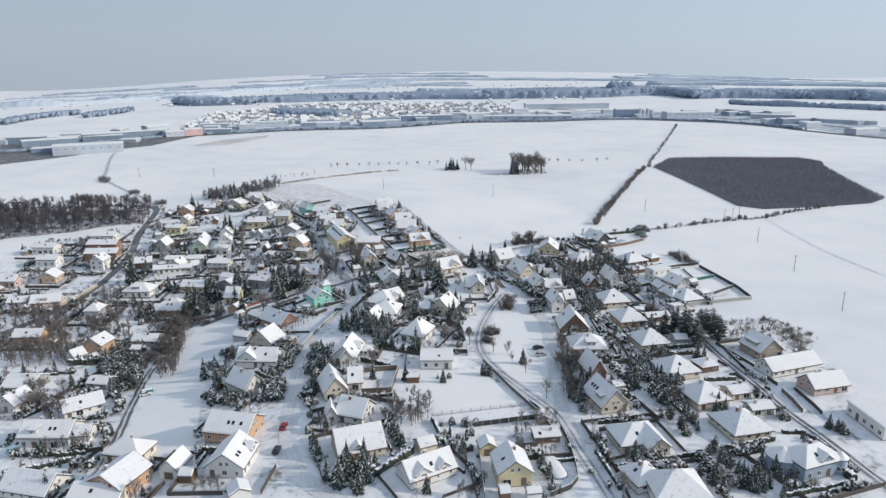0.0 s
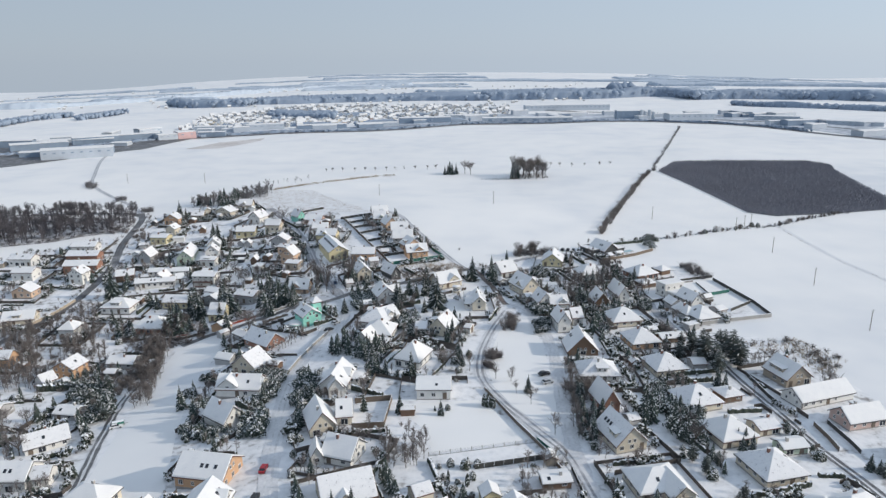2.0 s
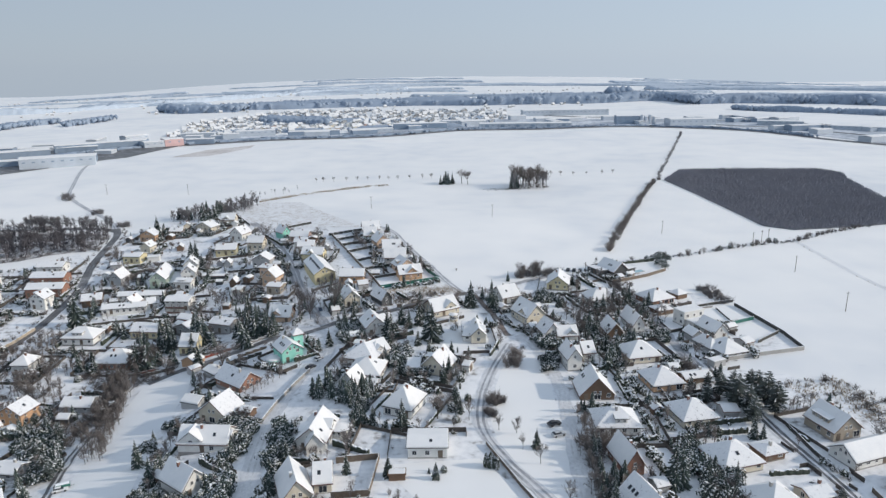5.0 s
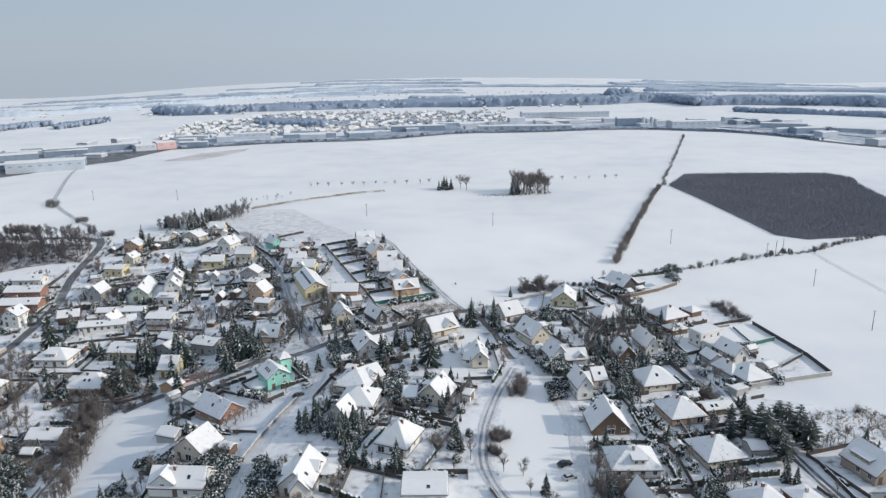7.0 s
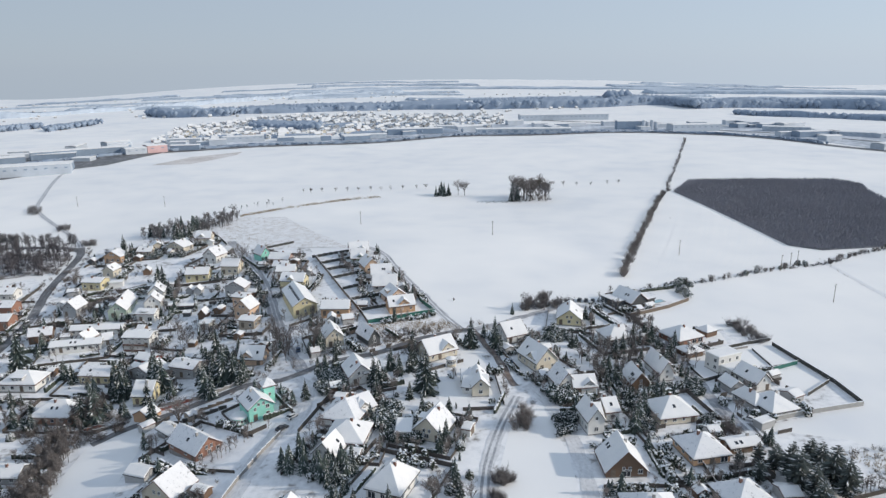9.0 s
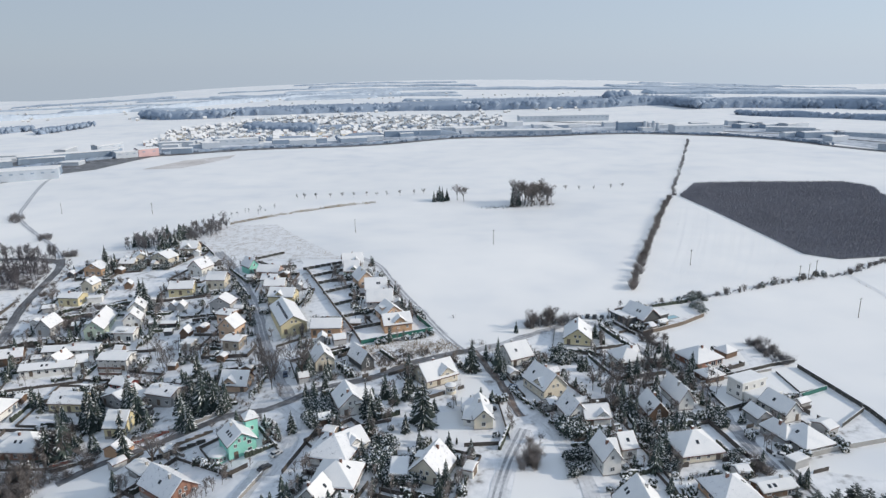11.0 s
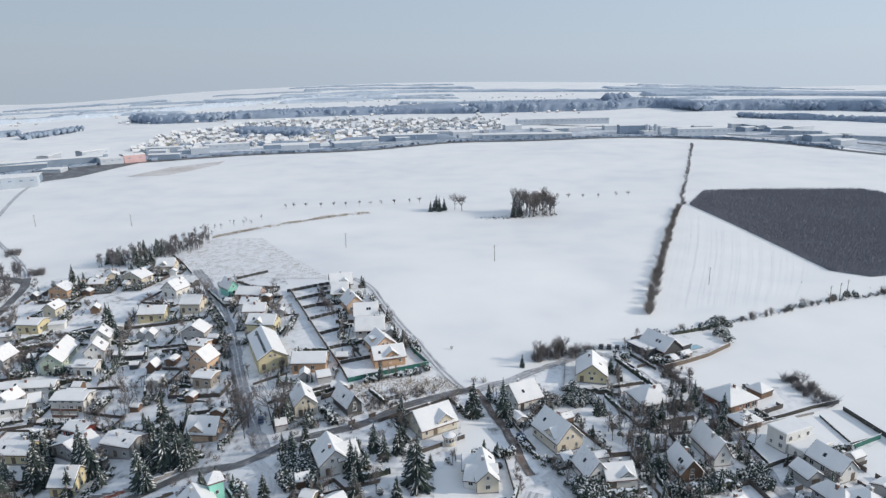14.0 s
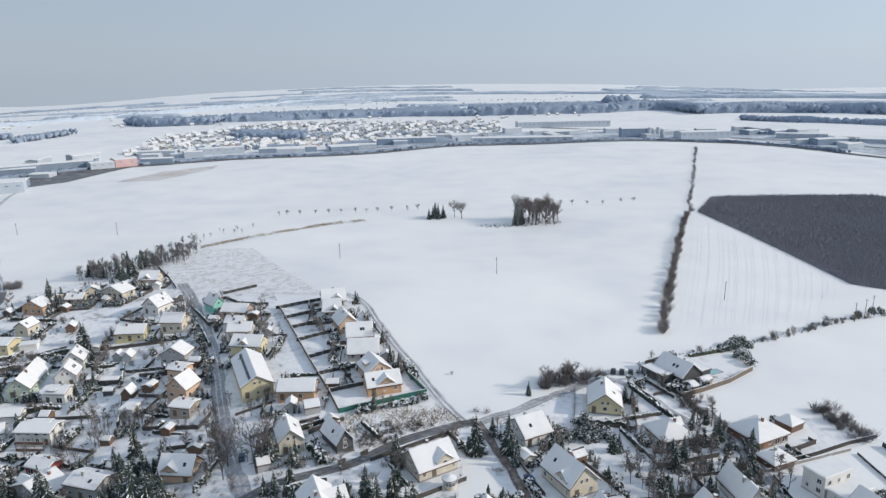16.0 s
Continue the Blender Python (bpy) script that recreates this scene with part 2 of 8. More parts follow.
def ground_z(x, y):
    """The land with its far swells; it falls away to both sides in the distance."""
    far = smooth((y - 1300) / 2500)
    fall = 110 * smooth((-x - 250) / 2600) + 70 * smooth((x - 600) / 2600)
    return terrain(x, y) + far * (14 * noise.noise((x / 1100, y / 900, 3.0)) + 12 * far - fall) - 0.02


def build_ground():
    xs = axis((-5200, -1200, 250), (-1200, -420, 52), (-420, 420, 7), (420, 1200, 52), (1200, 5200, 250))
    ys = axis((-300, 90, 30), (90, 760, 7), (760, 1600, 40), (1600, 5400, 150))
    verts, faces = [], []
    for y in ys:
        for x in xs:
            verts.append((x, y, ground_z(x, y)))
    w = len(xs)
    for j in range(len(ys) - 1):
        for i in range(w - 1):
            faces.append((j * w + i, j * w + i + 1, (j + 1) * w + i + 1, (j + 1) * w + i))
    tagged(new("ground", mesh("ground", verts, faces, SNOW, False)), "open fields and gardens under fresh white snow", "ground", kind="structure")


def smooth_line(pts, step):
    """A Catmull-Rom line through pts."""
    out = []
    p = [pts[0]] + list(pts) + [pts[-1]]
    for i in range(1, len(p) - 2):
        a, b, c, d = (Vector((*q[:2], 0)) for q in p[i - 1:i + 3])
        n = max(2, int((c - b).length / step))
        for k in range(n):
            t = k / n
            out.append(0.5 * (2 * b + (c - a) * t + (2 * a - 5 * b + 4 * c - d) * t * t + (3 * b - a - 3 * c + d) * t ** 3))
    return out + [Vector((*pts[-1][:2], 0))]


def ribbon(line, a, b, lift, wobble=0.0, soup=None):
    """A strip along a line between the offsets a and b, laid on the land."""
    s = soup or Soup()
    vs, fs = [], []
    cols = max(1, int(abs(b - a) / 2.0))
    for i, p in enumerate(line):
        d = (line[min(i + 1, len(line) - 1)] - line[max(i - 1, 0)]).normalized()
        nrm = Vector((-d.y, d.x, 0))
        for c in range(cols + 1):
            o = a + (b - a) * c / cols
            if c in (0, cols):
                o += wobble * noise.noise((p.x * 0.21, p.y * 0.21, c * 7.0 + a))
            q = p + nrm * o
            vs.append((q.x, q.y, terrain(q.x, q.y) + lift))
    for i in range(len(line) - 1):
        for c in range(cols):
            k = i * (cols + 1) + c
            fs.append((k + 1, k, k + cols + 1, k + cols + 2))
    return s.add(vs, fs)


ROADS = []
LOOK = {"slush": (SLUSH, "village street with dark slush and snowy verges"), "lane": (LANE, "lane of packed snow with grey wheel ruts"),
        "street": (STREET, "village street of packed snow with dark wheel ruts"), "wetlane": (LANE, "lane of packed snow with dark wet wheel ruts"), "worn": (LANE, "lane of packed snow worn dark by wheels"), "track": (LANE, "snowy farm track along the field edge"), "dirt": (DIRT, "reddish gravel lane half cleared of snow"), "asphalt": (ASPHALT, "wet dark main road cleared of snow")}


def road(kind, pts, width):
    line = smooth_line(pts, 3.0)
    ROADS.append((line, width))
    mat, label = LOOK[kind]
    lift = {"slush": 0.17, "street": 0.15, "dirt": 0.16, "wetlane": 0.13}.get(kind, 0.11) + 0.001 * len(ROADS)
    base = tagged(new("road", ribbon(line, -width / 2, width / 2, lift, 0.4 if kind == "slush" else 0.9).mesh("road", mat, False)), label, "road", kind="structure")
    half, rut = {"slush": (0.2, WET_RUT), "dirt": (0.2, WET_RUT), "wetlane": (0.42, STREET), "worn": (0.5, SLUSH), "lane": (0.3, WORN_SNOW)}.get(kind, (0.2, RUT))
    if kind != "asphalt":
        for o in (-0.85, 0.85):
            child("wheel_rut", ribbon(line, o - half, o + half, lift + 0.006, 0.35).mesh("wheel_rut", rut, False), base)


def patch(name, pts, mat, lift, label, category, step=6.0, kind="structure"):
    """A piece of land within an outline, laid on the ground."""
    bm = bmesh.new()
    bm.faces.new([bm.verts.new((x, y, 0)) for x, y in pts])
    bmesh.ops.triangulate(bm, faces=bm.faces[:])
    for _ in range(8):
        long = [e for e in bm.edges if e.calc_length() > step]
        if not long:
            break
        bmesh.ops.subdivide_edges(bm, edges=long, cuts=1)
        bmesh.ops.triangulate(bm, faces=[f for f in bm.faces if len(f.verts) > 3])
    for v in bm.verts:
        v.co.z = terrain(v.co.x, v.co.y) + lift
    me = bpy.data.meshes.new(name)
    bm.to_mesh(me)
    bm.free()
    me.materials.append(mat)
    return tagged(new(name, me), label, category, kind=kind)


def inside(pts, x, y):
    hit, j = False, len(pts) - 1
    for i in range(len(pts)):
        (xi, yi), (xj, yj) = pts[i], pts[j]
        if (yi > y) != (yj > y) and x < (xj - xi) * (y - yi) / (yj - yi) + xi:
            hit = not hit
        j = i
    return hit


build_ground()


# ---- roads ----
road("slush", [(-194.4, 306.1), (-186.7, 320.9), (-180.3, 341.6), (-175.4, 363.2), (-174.0, 386.6), (-174.9, 411.9), (-181.9, 442.3), (-185.2, 464.4), (-187.6, 482.9), (-191.9, 504.0), (-199.6, 522.4)], 4.6)
road("slush", [(-196.0, 512.9), (-207.1, 522.4), (-226.2, 527.6), (-248.8, 528.1), (-271.8, 529.4), (-304.0, 527.9)], 4.4)
road("wetlane", [(-199.6, 522.4), (-210.0, 540.7), (-233.9, 574.4), (-263.8, 612.2), (-285.2, 641.3), (-300.9, 670.2), (-316.9, 711.9), (-344.6, 784.2), (-362.4, 838.0), (-373.3, 896.2)], 3.6)
road("worn", [(-90.1, 157.3), (-89.8, 170.9), (-92.7, 190.3), (-99.5, 219.4), (-106.0, 252.4), (-106.9, 272.5)], 3.4)
road("slush", [(-101.5, 306.2), (-93.2, 313.0), (-81.5, 317.6), (-67.5, 322.9), (-54.6, 328.4), (-41.6, 327.2), (-33.1, 330.9), (-26.3, 335.3), (-15.3, 338.0), (-4.1, 342.1), (7.7, 351.1), (22.3, 357.8), (32.2, 360.8)], 3.6)
road("street", [(-31.9, 328.9), (-37.4, 340.2), (-44.6, 358.8), (-52.7, 383.7), (-61.6, 412.8), (-71.0, 437.7), (-81.4, 462.9), (-94.7, 494.0), (-104.1, 513.7)], 5.0)
road("wetlane", [(29.9, 357.7), (23.7, 369.8), (18.8, 382.9), (13.9, 397.1), (6.7, 415.3), (-0.8, 437.5), (-7.2, 458.7), (-16.5, 472.6)], 3.6)
road("street", [(29.9, 358.7), (39.1, 363.4), (44.9, 365.7), (53.4, 371.6), (64.3, 377.8), (75.8, 384.0), (82.4, 385.8), (87.2, 381.8), (91.7, 372.1), (96.6, 360.1), (101.8, 347.1), (103.3, 335.9)], 3.3)
road("street", [(106.6, 364.9), (107.4, 350.3), (107.3, 333.0), (107.2, 315.9), (106.5, 296.5), (107.2, 277.1)], 4.2)
road("worn", [(111.8, 281.0), (112.6, 235.6), (114.6, 210.3), (115.8, 190.4), (117.6, 178.3), (119.2, 167.5), (120.5, 157.5), (122.6, 143.3)], 3.6)
road("dirt", [(32.6, 360.8), (36.0, 347.4), (38.9, 335.1), (40.8, 322.7), (42.4, 310.8)], 2.6)
road("wetlane", [(42.0, 303.5), (33.1, 282.1), (26.6, 260.0), (24.8, 240.6), (29.3, 223.3), (38.2, 203.7), (44.0, 190.4), (46.2, 172.7), (48.4, 156.2), (49.5, 146.7)], 4.2)
road("lane", [(46.3, 311.1), (50.5, 303.0), (54.4, 272.8), (51.6, 239.1), (48.2, 211.3), (46.6, 190.3), (46.5, 172.6)], 4.5)
road("lane", [(-34.8, 295.5), (-41.1, 267.1), (-42.8, 240.7), (-41.1, 212.2), (-38.2, 185.6), (-35.4, 172.2), (-29.3, 161.0), (-17.6, 149.1)], 5.6)
road("lane", [(-44.6, 333.3), (-36.1, 328.1), (-29.9, 316.6), (-29.1, 301.3), (-33.4, 288.0)], 4.5)


# ---- houses ----
def welded(name, xs, zs, filled, y0, y1, mat):
    """One connected slab of grid cells, front at y0, with the cells that are not filled left open."""
    at, v, f = {}, [], []

    def p(i, k, y):
        if (i, k, y) not in at:
            at[i, k, y] = len(v)
            v.append((xs[i], y, zs[k]))
        return at[i, k, y]
    for i in range(len(xs) - 1):
        for k in range(len(zs) - 1):
            if not filled(i, k):
                continue
            f.append((p(i, k, y0), p(i + 1, k, y0), p(i + 1, k + 1, y0), p(i, k + 1, y0)))
            for di, dk, (i0, k0), (i1, k1) in ((-1, 0, (i, k + 1), (i, k)), (1, 0, (i + 1, k), (i + 1, k + 1)), (0, -1, (i, k), (i + 1, k)), (0, 1, (i + 1, k + 1), (i, k + 1))):
                a, b = i + di, k + dk
                if not (0 <= a < len(xs) - 1 and 0 <= b < len(zs) - 1 and filled(a, b)):
                    f.append((p(i1, k1, y0), p(i0, k0, y0), p(i0, k0, y1), p(i1, k1, y1)))
    return mesh(name, v, f, mat)


def window_meshes(w, h):
    xs = [-w / 2 - 0.08, -w / 2, -w / 2 + 0.09, -0.035, 0.035, w / 2 - 0.09, w / 2, w / 2 + 0.08]
    zs = [-0.07, 0, 0.09, h - 0.09, h]
    frame_mesh = welded("window", xs, zs, lambda i, k: k == 0 or (0 < i < 6 and (k in (1, 3) or i in (1, 3, 5))), -0.09, 0.05, TRIM)
    return frame_mesh, Soup().box(-w / 2 + 0.08, -0.025, 0.08, w / 2 - 0.08, 0.03, h - 0.08).mesh("pane", GLASS)


WINDOW = {k: window_meshes(*k) for k in ((1.3, 1.4), (0.9, 1.2), (2.2, 2.1), (0.8, 0.9))}
DOOR = Soup().box(-0.55, -0.08, 0, 0.55, 0.05, 2.1).box(-0.68, -0.05, 0, -0.55, 0.05, 2.2).box(0.55, -0.05, 0, 0.68, 0.05, 2.2).box(-0.68, -0.05, 2.1, 0.68, 0.05, 2.25).mesh("door", WOOD)
GARAGE = Soup().box(-1.3, -0.06, 0, 1.3, 0.05, 2.2).box(-1.3, -0.09, 0.7, 1.3, -0.06, 0.74).box(-1.3, -0.09, 1.4, 1.3, -0.06, 1.44).mesh("garage_door", WOOD)
SKYLIGHT = Soup().box(-0.42, -0.58, 0.0, 0.42, 0.58, 0.1).mesh("skylight", GLASS)
CHIMNEYS = {}


def chimney_meshes(h, mat):
    key = (round(h, 1), mat.name)
    if key not in CHIMNEYS:
        body = Soup().box(-0.33, -0.33, -h, 0.33, 0.33, 1.0).mesh("chimney", mat)
        cap = Soup().box(-0.42, -0.42, 1.0, 0.42, 0.42, 1.1).mesh("cap", ROOF_SNOW)
        CHIMNEYS[key] = body, cap
    return CHIMNEYS[key]


def roof_surface(shape, a, b, rise, i, dz, he):
    """Corners, faces and rim of a roof's upper surface: a, b half sizes along and across the ridge, i inset."""
    z = lambda v: he + rise * (1 - abs(v) / b) + dz
    c = [(-a + i, -b + i), (a - i, -b + i), (a - i, b - i), (-a + i, b - i)]
    if shape == "flat":
        return [(*p, he + dz) for p in c], [(0, 1, 2, 3)], [0, 1, 2, 3]
    if shape == "gable":
        v = [(*p, z(p[1])) for p in c] + [(-a + i, 0, z(0)), (a - i, 0, z(0))]
        return v, [(0, 1, 5, 4), (2, 3, 4, 5)], [0, 1, 5, 2, 3, 4]
    r = max(0.05, a - b)
    v = [(*p, z(p[1])) for p in c] + [(-r, 0, z(0)), (r, 0, z(0))]
    return v, [(0, 1, 5, 4), (2, 3, 4, 5), (3, 0, 4), (1, 2, 5)], [0, 1, 2, 3]


def roof_solid(shape, a, b, rise, he, lower, upper):
    lo, f, rim = roof_surface(shape, a, b, rise, *lower, he)
    hi, _, _ = roof_surface(shape, a, b, rise, *upper, he)
    s = Soup()
    n = len(lo)
    faces = [tuple(n + i for i in q) for q in f] + [tuple(reversed(q)) for q in f]
    for k in range(len(rim)):
        p, q = rim[k], rim[(k + 1) % len(rim)]
        faces.append((p, q, n + q, n + p))
    return s.add(lo + hi, faces)


def put_window(parent, size, m):
    w, p = WINDOW[size]
    win = child("window", w, parent, m)
    child("pane", p, win)


def facade(ob, rng, width, y, he, turn, front, base=0.0):
    """Windows (and a door) along one wall; turn: the wall's direction."""
    m = Matrix.Rotation(turn, 4, "Z")
    floors = 2 if he > 4.4 else 1
    n = max(1, int((width - 1.0) / 2.7))
    gap = width / n
    door_at = rng.randrange(n) if front and n > 1 else -1
    for fl in range(floors):
        for k in range(n):
            x = -width / 2 + gap * (k + 0.5)
            if fl == 0 and k == door_at:
                child("door", DOOR, ob, m @ Matrix.Translation((x, -y, 0.35)))
                continue
            if rng.random() < 0.12:
                continue
            size = (1.3, 1.4) if rng.random() < 0.75 else (0.9, 1.2)
            if fl == 0 and front and rng.random() < 0.12 and gap > 2.6:
                put_window(ob, (2.2, 2.1), m @ Matrix.Translation((x, -y, 0.4)))
            else:
                put_window(ob, size, m @ Matrix.Translation((x, -y, (1.15 if he < 4.4 else 1.25) + fl * 2.55)))


NAMES = {"p": "gable", "o": "gable", "h": "hip", "f": "flat"}
WORDS = {"gable": "pitched", "hip": "hipped", "flat": "flat"}
COUNT = [0]
BUILT = []
PLOTS = []  # x, y, turn, front, depth of each home


def house(x, y, turn, length, depth, he, rise, kind, colour, gear=None):
    """One building: length along its front, depth behind it, eaves height, rise of the ridge.
    gear: what stands on the roof, as (what, slope, place along the ridge, width): box or gable dormers, skylights in a row, a chimney.
    The slope is -1 (towards the front, or to the right of a gable front) or 1."""
    COUNT[0] += 1
    rng = random.Random(COUNT[0] * 17 + 3)
    length = max(length * 1.08, 4.0)
    small = length * depth < 52 and he < 3.3
    shape = NAMES[kind]
    name = "shed" if small else "house"
    ob = new(name)
    ob.matrix_basis = pose(x, y, terrain(x, y), 0, 0, turn)
    word = {"render": "rendered"}.get(colour, colour)
    tagged(ob, "%s %s with a snow-covered %s roof" % (("small " if small else "") + word + (" rendered" if colour not in ("brick", "brown", "dark") else " clad"), "shed" if small else "village house", WORDS[shape]),
           "shed" if small else "house", "village sheds" if small else "village houses")
    TAKEN.append((x, y, math.hypot(length, depth) * 0.42))
    if not small:
        PLOTS.append((x, y, turn, length, depth))
        BUILT.append((x, y, ob))
    over = 0.3 if small or shape == "flat" else 0.55
    # along the ridge: a, across: b
    along_x = kind == "p" or (kind in "hf" and length >= depth)
    a, b = (length / 2, depth / 2) if along_x else (depth / 2, length / 2)
    spin = Matrix.Identity(4) if along_x else Matrix.Rotation(radians(90), 4, "Z")
    wa, wb = a - over, b - over
    eave = he + rise * over / b - 0.12 if shape != "flat" else he
    w = Soup()
    low = -1.2
    if shape == "gable":
        top = he + rise - 0.12
        w.add([(-wa, -wb, low), (wa, -wb, low), (wa, wb, low), (-wa, wb, low), (-wa, -wb, eave), (wa, -wb, eave), (wa, wb, eave), (-wa, wb, eave), (-wa, 0, top), (wa, 0, top)],
              [(0, 1, 5, 4), (2, 3, 7, 6), (1, 2, 6, 9, 5), (3, 0, 4, 8, 7)])
    else:
        w.box(-wa, -wb, low, wa, wb, eave)
    child("wall", w.mesh("wall", RENDER[colour]), ob, spin)
    if not small and y < 380:
        child("plinth", Soup().box(-wa - 0.03, -wb - 0.03, low, wa + 0.03, wb + 0.03, 0.35).mesh("plinth", PLINTH), ob, spin)
    tile = TILE_RED if rng.random() < 0.4 or colour in ("brick", "peach") else TILE_DARK
    if shape == "flat":
        child("roof", roof_solid("flat", a, b, 0, he, (0.0, -0.05), (0.0, 0.35)).mesh("roof", RENDER[colour]), ob, spin)
        child("snow", roof_solid("flat", a, b, 0, he, (0.22, 0.354), (0.35, 0.5)).mesh("snow", ROOF_SNOW), ob, spin, "white snow cover")
    else:
        child("roof", roof_solid(shape, a, b, rise, he, (0.0, -0.22), (0.0, 0.0)).mesh("roof", tile), ob, spin)
        bare = rng.random() < 0.2
        child("snow", roof_solid(shape, a, b, rise, he, (0.08, 0.004), (0.24, 0.2 if bare else 0.28)).mesh("snow", THIN_SNOW if bare else ROOF_SNOW), ob, spin, "thin patchy snow cover" if bare else "white snow cover")
    # openings on the three sides towards the lane
    lx, ly = (wa, wb) if along_x else (wb, wa)
    if small:
        if length > 4.5 and he > 2.4:
            child("garage_door" if rng.random() < 0.5 else "door", GARAGE if length > 5 else DOOR, ob, Matrix.Translation((0, -ly, 0.05)))
    else:
        facade(ob, rng, lx * 2, ly, he, 0, True)
        facade(ob, rng, ly * 2, lx, he, radians(-90 if x > 8 else 90), False)
    if shape == "gable" and rise >= 2.9 and not small:
        for s in ((1,) if along_x else (0,)):
            for side in ((radians(-90 if x > 8 else 90), lx),) if along_x else ((0.0, ly),):
                n = 2 if b > 3.8 else 1
                for k in range(n):
                    put_window(ob, (0.9, 1.2), Matrix.Rotation(side[0], 4, "Z") @ Matrix.Translation(((k - (n - 1) / 2) * 1.7, -side[1], he + 0.45)))
    if shape != "flat" and not small:
        slope = math.atan2(rise, b)
        top = a if shape == "gable" else max(0.4, a - b)
        if gear is None:
            gear = [("sky", rng.choice((-1, 1)), rng.uniform(-0.5, 0.5) * top, 1.0 + rng.random()) for k in range(rng.choice((0, 1, 1, 2)))]
            gear.append(("chimney", rng.choice((-1, 1)), rng.uniform(-0.5, 0.5) * top, 0.6))
            if y > 290 and rise >= 2.9 and a > 4.2 and shape == "gable" and rng.random() < 0.4:
                gear.append((rng.choice(("box", "gable")), (-1 if x > 8 or along_x else 1), rng.uniform(-0.3, 0.3) * a, rng.uniform(2.4, 3.6)))
        for what, side, u, wide in gear:
            if what == "box":
                box_dormer(ob, spin, side, u, wide, he, rise, b, colour)
            elif what == "gable":
                reach = b - over
                m = spin if side < 0 else spin @ Matrix.Rotation(radians(180), 4, "Z")
                dormer(ob, u if side < 0 else -u, -reach - 0.04, he + 0.1, wide, min(1.2, rise * 0.3), b * 0.9, colour, 0.0, m)
            elif what == "sky":
                for k in range(max(1, int(wide))):
                    f = 0.5
                    m = spin @ Matrix.Translation((u + k * 1.5, side * b * f, he + rise * (1 - f) + 0.24)) @ Matrix.Rotation(-side * slope, 4, "X")
                    child("skylight", SKYLIGHT, ob, m, "dark glass skylight")
            elif what == "chimney":
                f = 0.18 * side
                mat = BRICK if rng.random() < 0.55 else CONCRETE
                ch = child("chimney", chimney_meshes(2.2, mat)[0], ob, spin @ Matrix.Translation((u, b * f, he + rise * (1 - abs(f)) + 0.35)))
                child("cap", chimney_meshes(2.2, BRICK)[1], ch)
    return ob


def wing(x, y, turn, length, depth, he, rise, kind, colour):
    """A lower wing or cross gable built onto the nearest house."""
    hx, hy, ob = min(BUILT, key=lambda q: (q[0] - x) ** 2 + (q[1] - y) ** 2)
    shape = NAMES[kind]
    along_x = kind == "p" or (kind in "hf" and length >= depth)
    a, b = (length / 2, depth / 2) if along_x else (depth / 2, length / 2)
    m = ob.matrix_basis.inverted() @ pose(x, y, terrain(x, y), 0, 0, turn + (0 if along_x else 90))
    wa, wb = a - 0.45, b - 0.45
    eave = he + rise * 0.45 / b - 0.12
    w = Soup()
    if shape == "gable":
        w.add([(-wa, -wb, -1), (wa, -wb, -1), (wa, wb, -1), (-wa, wb, -1), (-wa, -wb, eave), (wa, -wb, eave), (wa, wb, eave), (-wa, wb, eave), (-wa, 0, he + rise - 0.12), (wa, 0, he + rise - 0.12)],
              [(0, 1, 5, 4), (2, 3, 7, 6), (1, 2, 6, 9, 5), (3, 0, 4, 8, 7)])
    else:
        w.box(-wa, -wb, -1, wa, wb, eave)
    part = child("wing", w.mesh("wing", RENDER[colour]), ob, m)
    child("roof", roof_solid(shape, a, b, rise, he, (0.0, -0.22), (0.0, 0.0)).mesh("roof", TILE_DARK), part)
    child("snow", roof_solid(shape, a, b, rise, he, (0.05, 0.004), (0.22, 0.28)).mesh("snow", ROOF_SNOW), part, None, "white snow cover")
    face = Matrix.Identity(4) if along_x else Matrix.Rotation(radians(-90), 4, "Z")
    n = max(1, int(length / 3))
    for k in range(n):
        child("window", WINDOW[(1.3, 1.4)][0], part, face @ Matrix.Translation((-length / 2 + length * (k + 0.5) / n, -(wb if along_x else wa), 1.15)))
        child("pane", WINDOW[(1.3, 1.4)][1], part, face @ Matrix.Translation((-length / 2 + length * (k + 0.5) / n, -(wb if along_x else wa), 1.15)))
    TAKEN.append((x, y, math.hypot(length, depth) * 0.4))


def turret(x, y, r, h, rise, colour):
    """A round room with a snowy conical roof, built onto the nearest house."""
    ob = min(BUILT, key=lambda q: (q[0] - x) ** 2 + (q[1] - y) ** 2)[2]
    part = child("turret", Soup().tube(0, 0, -1.0, h, r, r, 20).mesh("turret", RENDER[colour]), ob, ob.matrix_basis.inverted() @ pose(x, y, terrain(x, y)))
    child("roof", Soup().tube(0, 0, h + 0.004, h + rise, r + 0.5, 0.15, 20).mesh("roof", TILE_DARK), part)
    child("snow", Soup().tube(0, 0, h + 0.1, h + rise + 0.3, r + 0.36, 0.15, 20).mesh("snow", ROOF_SNOW), part, None, "white snow cover")
    for k in range(5):
        a = radians(-150 + k * 30)
        put_window(part, (0.9, 1.2), pose(math.cos(a) * r, math.sin(a) * r, 1.2, 0, 0, math.degrees(a) + 90))
    TAKEN.append((x, y, r))


